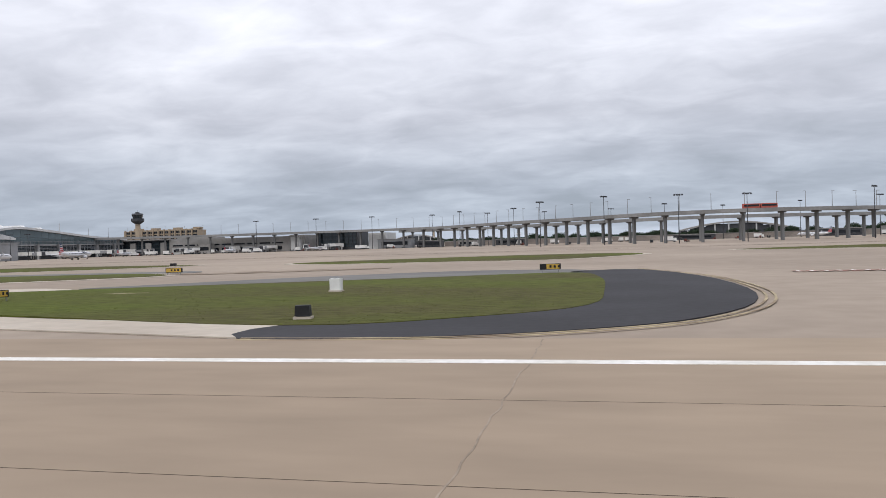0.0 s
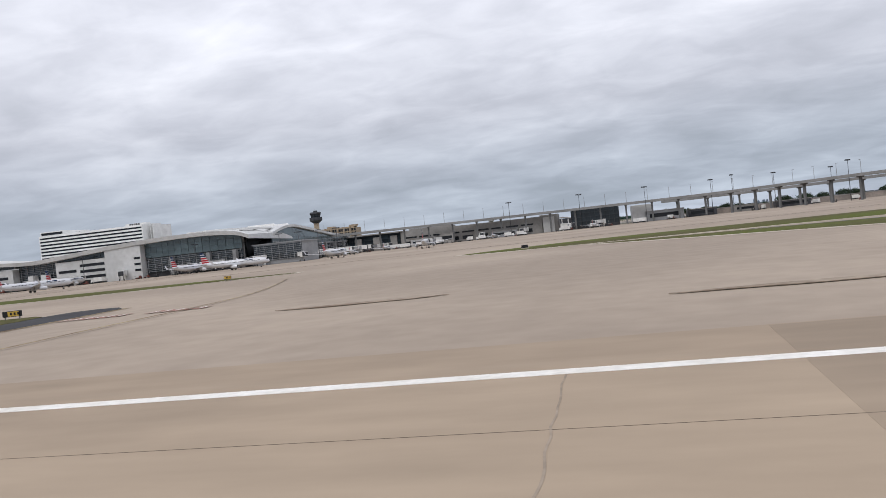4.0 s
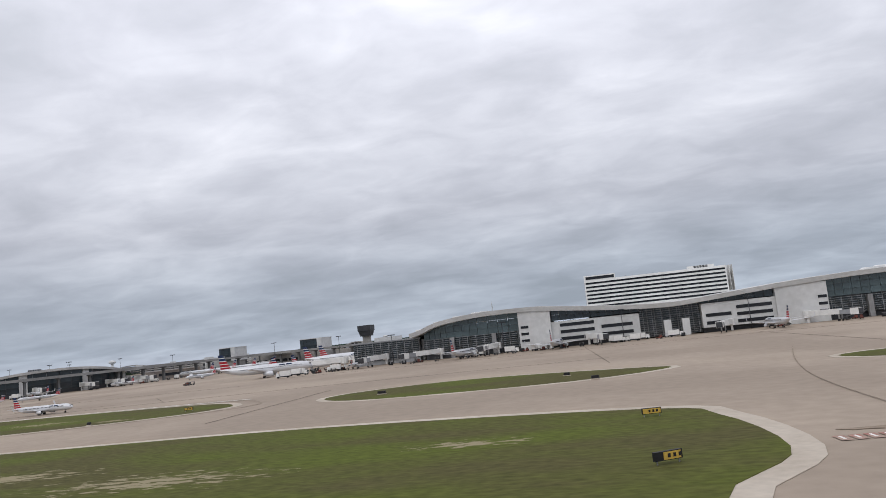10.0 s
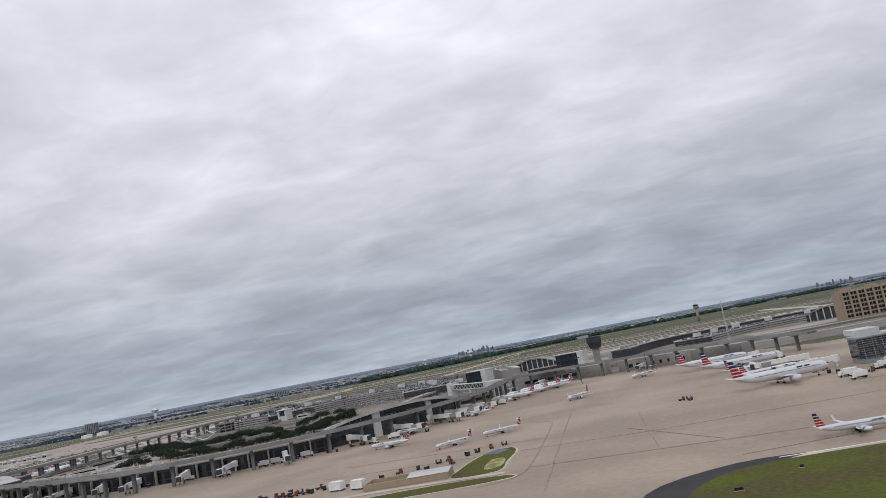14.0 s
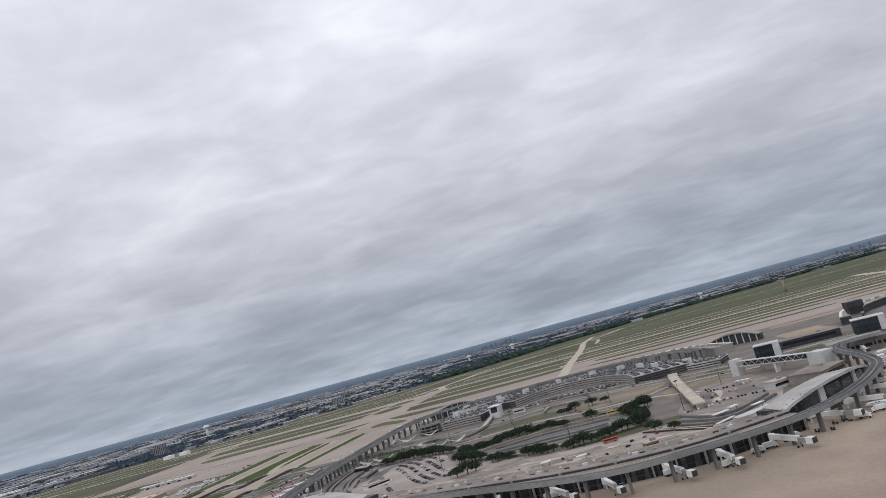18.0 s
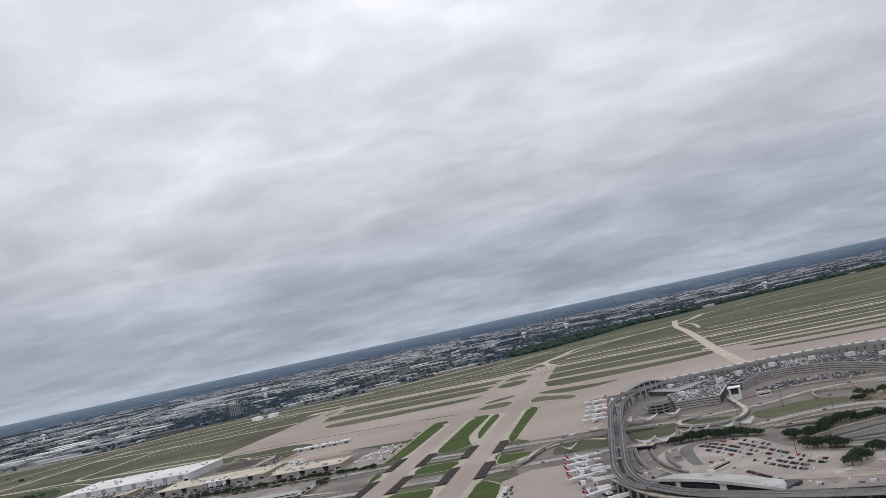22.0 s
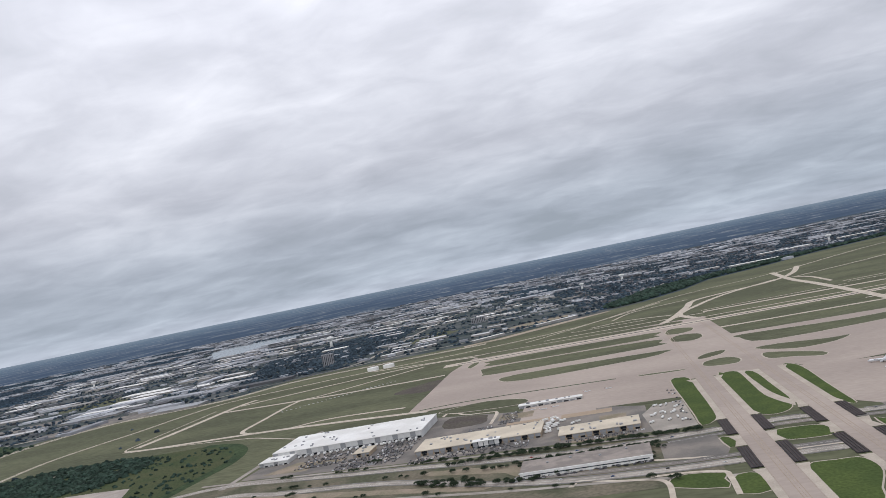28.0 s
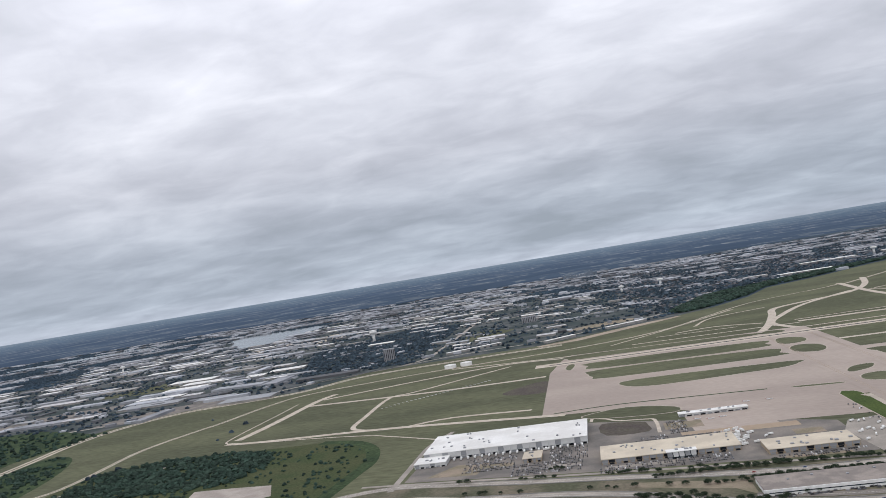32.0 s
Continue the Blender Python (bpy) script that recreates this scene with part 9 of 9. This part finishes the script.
for pts, m, lab in (([(-2190, 2113), (-2222, 2294), (-2125, 2442), (-2062, 2266)], M_CONC_LIGHT, "pale cleared building land"), ([(-2046, 2188), (-2073, 2525), (-1981, 2559), (-1953, 2367)], M_CONC_LIGHT, "pale cleared building land"), ([(-1439, 1601), (-1432, 1791), (-1333, 1733), (-1400, 1597)], M_FIELD, "olive far field"), ([(-2250, 1500), (-2150, 1640), (-2000, 1600), (-2050, 1480)], M_FIELD, "olive far field"), ([(-1950, 1080), (-1900, 1180), (-1750, 1200), (-1800, 1090)], M_ROAD, "grey far lot"), ([(-2300, 1180), (-2250, 1300), (-2050, 1330), (-2100, 1190)], M_ROAD, "grey far lot"), ([(-1200, 1500), (-1180, 1560), (-1080, 1600), (-1090, 1540)], M_TAN, "brown far lot")):
    sheet("land_plot", smooth_line(pts, 3, True), -0.16, m, lab, "ground")
for pts in LAKES:
    sheet("lake", smooth_line(pts, 4, True), -0.2, M_WATER, "pale far lake", "water")
# towers and tall blocks
for x, y, h, r in ((-1734, 1960, 32, 10), (-1057, 2451, 24, 8), (-926, 2581, 22, 10), (-2650, 2200, 24, 8), (-300, 2500, 24, 9)):
    t = thing("water_tower", "white water tower with a bulbous tank", "water tower", pose(x, y, -0.3))
    bm = bmesh.new()
    tube(bm, (0, 0, 0), (0, 0, h * 0.7), r * 0.42, r * 0.34, 12)
    part("stem", bm, M_WHITE, t, "white fluted stem", True)
    bm = bmesh.new()
    tube(bm, (0, 0, h * 0.66), (0, 0, h * 0.76), r * 0.4, r, 16)
    tube(bm, (0, 0, h * 0.76), (0, 0, h * 0.92), r, r * 0.96, 16)
    tube(bm, (0, 0, h * 0.92), (0, 0, h), r * 0.96, r * 0.3, 16)
    part("tank", bm, M_WHITE, t, "white bulbous tank", True)
for x, y, w, d, h, n in ((-1550, 1436, 22, 14, 24, 6), (-1308, 1862, 34, 16, 14, 8)):
    t = thing("office_tower", "grey-beige office tower with dark window strips", "office building", pose(x, y, -0.3, 0, 0, 12))
    part("block", boxes([(0, 0, 0, w, d, h)]), M_TOWER, t, "grey-beige concrete block")
    for i in range(n):
        u = -w / 2 + (i + 0.3) * w / n
        bar("window_strip", U_WIN, (u, -d / 2 - 0.05), (u + 0.28 * w / n, -d / 2 - 0.05), 1.5, h - 1.2, 0.3, t)
    for i in range(3):
        u = -d / 2 + (i + 0.3) * d / 3
        bar("window_strip", U_WIN, (w / 2 + 0.05, u), (w / 2 + 0.05, u + 0.28 * d / 3), 1.5, h - 1.2, 0.3, t)
# far skyline
rng = random.Random(9)
for i in range(46):
    if i < 22:
        x, h = -1300 + i * 9 + rng.uniform(-4, 4), rng.uniform(16, 34)
    elif i < 36:
        x, h = -1080 + (i - 22) * 42 + rng.uniform(-16, 16), rng.uniform(8, 16)
    else:
        x, h = 700 + (i - 36) * 20 + rng.uniform(-6, 6), rng.uniform(18, 32)
    w = rng.uniform(6, 12)
    t = thing("tower_block", "far tower block on the skyline, its grey paled to haze blue", "tower block", pose(x, 4420 + rng.uniform(-60, 60), -0.3), "skyline towers")
    part("shaft", boxes([(0, 0, 0, w, 12, h)]), M_HAZED_TOWN, t)
    part("crown", boxes([(0, 0, h, w * 0.5, 6, 3)]), M_HAZED_TOWN, t)

# ---- paint, patches and wear on the pavements ----
EDGE_A = smooth_line([(-10, 17.0), (-4.2, 17.2), (0.4, 19.2), (3.0, 21.8), (5.2, 26.6), (6.2, 34), (5.4, 45.2), (1.9, 57)], 4)
EDGE_C = smooth_line([(-176, 14.4), (-168, 15.2), (-163.5, 19.5), (-160.8, 25), (-160.0, 32.3), (-160.4, 47.9)], 4)
EDGE_9 = smooth_line([(-311, 22), (-315.5, 27), (-316.5, 36), (-316, 48), (-314, 60), (-306, 70)], 4)
EDGE_F = smooth_line([(-420, 91.5), (-402, 98.5), (-393.5, 105), (-394, 112), (-404, 121), (-430, 124)], 4)
for e, paint in ((EDGE_A, M_WORN), (EDGE_C, M_WORN), (EDGE_9, M_RUBBED), (EDGE_F, M_RUBBED)):
    for o in (0.0, 0.34):
        bm = bmesh.new()
        ribbon(bm, e, 0.10, 0.0, 0.016, -o)
        bmesh.ops.recalc_face_normals(bm, faces=bm.faces)
        tagged(part("edge_marking", bm, paint), "worn dirty yellow double edge line round the island", "marking", kind="structure")
stripes("taxi_line", [smooth_line([(-322.6, 18), (-322.4, 45), (-321.6, 75), (-318, 100), (-312, 128)], 5)], 0.10, 0.045, M_RUBBED, "rubbed brown taxiway centre line")
stripes("taxi_line", [smooth_line([(-150.5, 16), (-151, 30), (-152, 50), (-160, 75)], 5), smooth_line([(-296, 12), (-286, 14.5), (-262, 18.6), (-236, 24.6), (-214, 37)], 5)], 0.13, 0.045, M_WORN, "worn yellow taxiway centre line")
# painted holding signs: red panels with white bars
for cx, cy, n, rz in ((-325.5, 44.6, 8, 4), (-319.2, 45.0, 7, 4), (-157.2, 40.6, 6, 0), (-151.5, 40.6, 5, 0), (14, 48.5, 7, 0), (20.5, 48.5, 4, 0)):
    s = thing("painted_hold_sign", "faded red painted holding sign on the taxiway", "marking", pose(cx, cy, 0, 0, 0, rz), kind="structure")
    for i in range(n):
        part("red_panel", boxes([((i - n / 2) * 0.78, 0, 0.0, 0.6, 1.5, 0.006)]), M_FADED, s, "faded red panel")
        part("writing_bar", boxes([((i - n / 2) * 0.78, 0.1, 0.006, 0.16, 0.9, 0.004)]), M_LINE, s, "plain white bar")
stripes("pavement_joint", [[(-440, 156), (-427, 138)], [(-470, 148), (-486, 182)], [(-387.6, 84.2), (-387.4, 126)],  [(-470, 130), (-400, 142), (-340, 146)], [(-560, 180), (-480, 172), (-430, 176)], [(-430, 200), (-330, 196), (-240, 188)], [(-300, 120), (-303, 200)], [(-340, 130), (-346, 210)], [(-240, 115), (-238, 190)], [(-200, 130), (-90, 150), (60, 160)]], 0.09, 0.01, M_SEAM, "dark sealed joint in the apron")
stripes("pavement_joint", [smooth_line([(-501, 256), (-501.6, 184), (-501.7, 126)], 3), smooth_line([(-512, 227), (-507.5, 224), (-505.8, 214), (-506.3, 156), (-508.5, 142.3), (-514.8, 138)], 4), [(-506, 150.8), (-484, 148), (-440, 143.5)], [(-482.2, 206), (-481.6, 150)], [(-560, 196), (-507, 190)]], 0.3, 0.012, M_RUBBED, "dirty joint worn dark by traffic")
stripes("service_line", [[(-466, 123.3), (-430, 123.6), (-400, 121.5)]], 0.5, 0.05, M_LINE, "white service road edge line")
# tyre rubber and fine cracks on the runway
rng = random.Random(14)
for k, (x, y0, y1) in enumerate(((-1.7, 4.6, 16.4), (-29.7, 5.5, 8.6), (-61.8, 5.6, 11), (-65.6, 4.8, 12.5), (-163.5, 4.0, 16.8), (-166.5, 5.0, 9.2), (-95, 4.0, 12.8), (-128, 4.0, 12.8), (-198, 6.0, 13.0), (-222, 6.0, 12.6))):
    pts = [(x, y0)]
    while pts[-1][1] < y1:
        pts.append((x + rng.uniform(-0.04, 0.04), pts[-1][1] + rng.uniform(0.35, 0.7)))
    stripes("pavement_crack", [smooth_line(pts, 3)], 0.022 + 0.014 * rng.random(), 0.004, M_RUBBED, "fine dark crack across the concrete")
stripes("scuff_line", [smooth_line([(-157.1, 12.4), (-157.8, 11.2), (-158.6, 9.9), (-159.4, 9.0), (-160.0, 8.4), (-161.2, 7.0), (-163, 5.2)], 4)], 0.08, 0.005, M_CONC_LIGHT, "pale curved scuff across the runway")
for k, (x, y, w, d) in enumerate(((-157.0, 15.2, 1.5, 0.35), (-154.8, 15.6, 0.9, 0.25), (-150.0, 20.5, 2.4, 0.8), (-314.4, 33.5, 1.0, 2.6), (-313.6, 38.6, 0.7, 1.6), (-315.4, 29.4, 0.7, 1.8), (-314.6, 36.4, 0.5, 0.9), (-313.4, 27.0, 0.8, 1.2), (-315.9, 41.5, 0.9, 1.0), (9.5, 24.0, 1.6, 0.5), (16, 30, 3.0, 0.5), (-326, 47, 3.0, 0.5), (-120, 25, 6.0, 0.4), (-138, 33, 5.0, 0.6))):
    q = random.Random(k)
    ring = [(x + math.cos(i * 0.628) * w * q.uniform(0.5, 1.15), y + math.sin(i * 0.628) * d * q.uniform(0.5, 1.15)) for i in range(10)]
    sheet("stain", smooth_line(ring, 3, True), 0.006, M_STAIN, "dark brown stain on the worn concrete", "stain", 0.02)
for k in range(14):
    x, y = rng.uniform(-330, 40), rng.uniform(4.5, 12.3)
    if not (-56 < x < 6 and y > 16) and not (-245 < x < -160 and y > 16):
        stripes("rubber_streak", [[(x, y), (x + rng.uniform(6, 16), y + rng.uniform(-0.3, 0.3))]], rng.uniform(0.2, 0.6), 0.006, M_RUBBER, "faint dark tyre streak")


# ---- grass blades on the nearest islands ----
M_BLADE = island(mat("grass_blades", (0.095, 0.111, 0.021), 0.95, var=0.3, big=0.2, fine=2, second=(0.092, 0.100, 0.028), spec=0.1), 0.92, 1.10)
for poly, n, y1 in ((GRASS_A, 34000, 40), (GRASS_C, 36000, 40)):
    rnd = random.Random(len(poly) + n)
    xs, ys = [p[0] for p in poly], [p[1] for p in poly]
    V, F = [], []
    while len(F) < n:
        x, y = rnd.uniform(min(xs), max(xs)), min(ys) + (min(max(ys), y1) - min(ys)) * rnd.random() ** 1.4
        if not inside(x, y, poly):
            continue
        h, w, a = rnd.uniform(0.006, 0.018), rnd.uniform(0.02, 0.05), rnd.uniform(0, 3.14)
        b = len(V)
        V += [(x - w * math.cos(a), y - w * math.sin(a), 0.026), (x + w * math.cos(a), y + w * math.sin(a), 0.026), (x + rnd.choice((-1, 1)) * rnd.uniform(0.06, 0.14), y + rnd.uniform(-0.1, 0.1), 0.026 + h)]
        F.append((b, b + 1, b + 2))
    me = bpy.data.meshes.new("grass_blades")
    me.from_pydata(V, [], F)
    me.materials.append(M_BLADE)
    tagged(new("grass_blades", me), "short uneven grass blades on the island", "grass", kind="stuff")
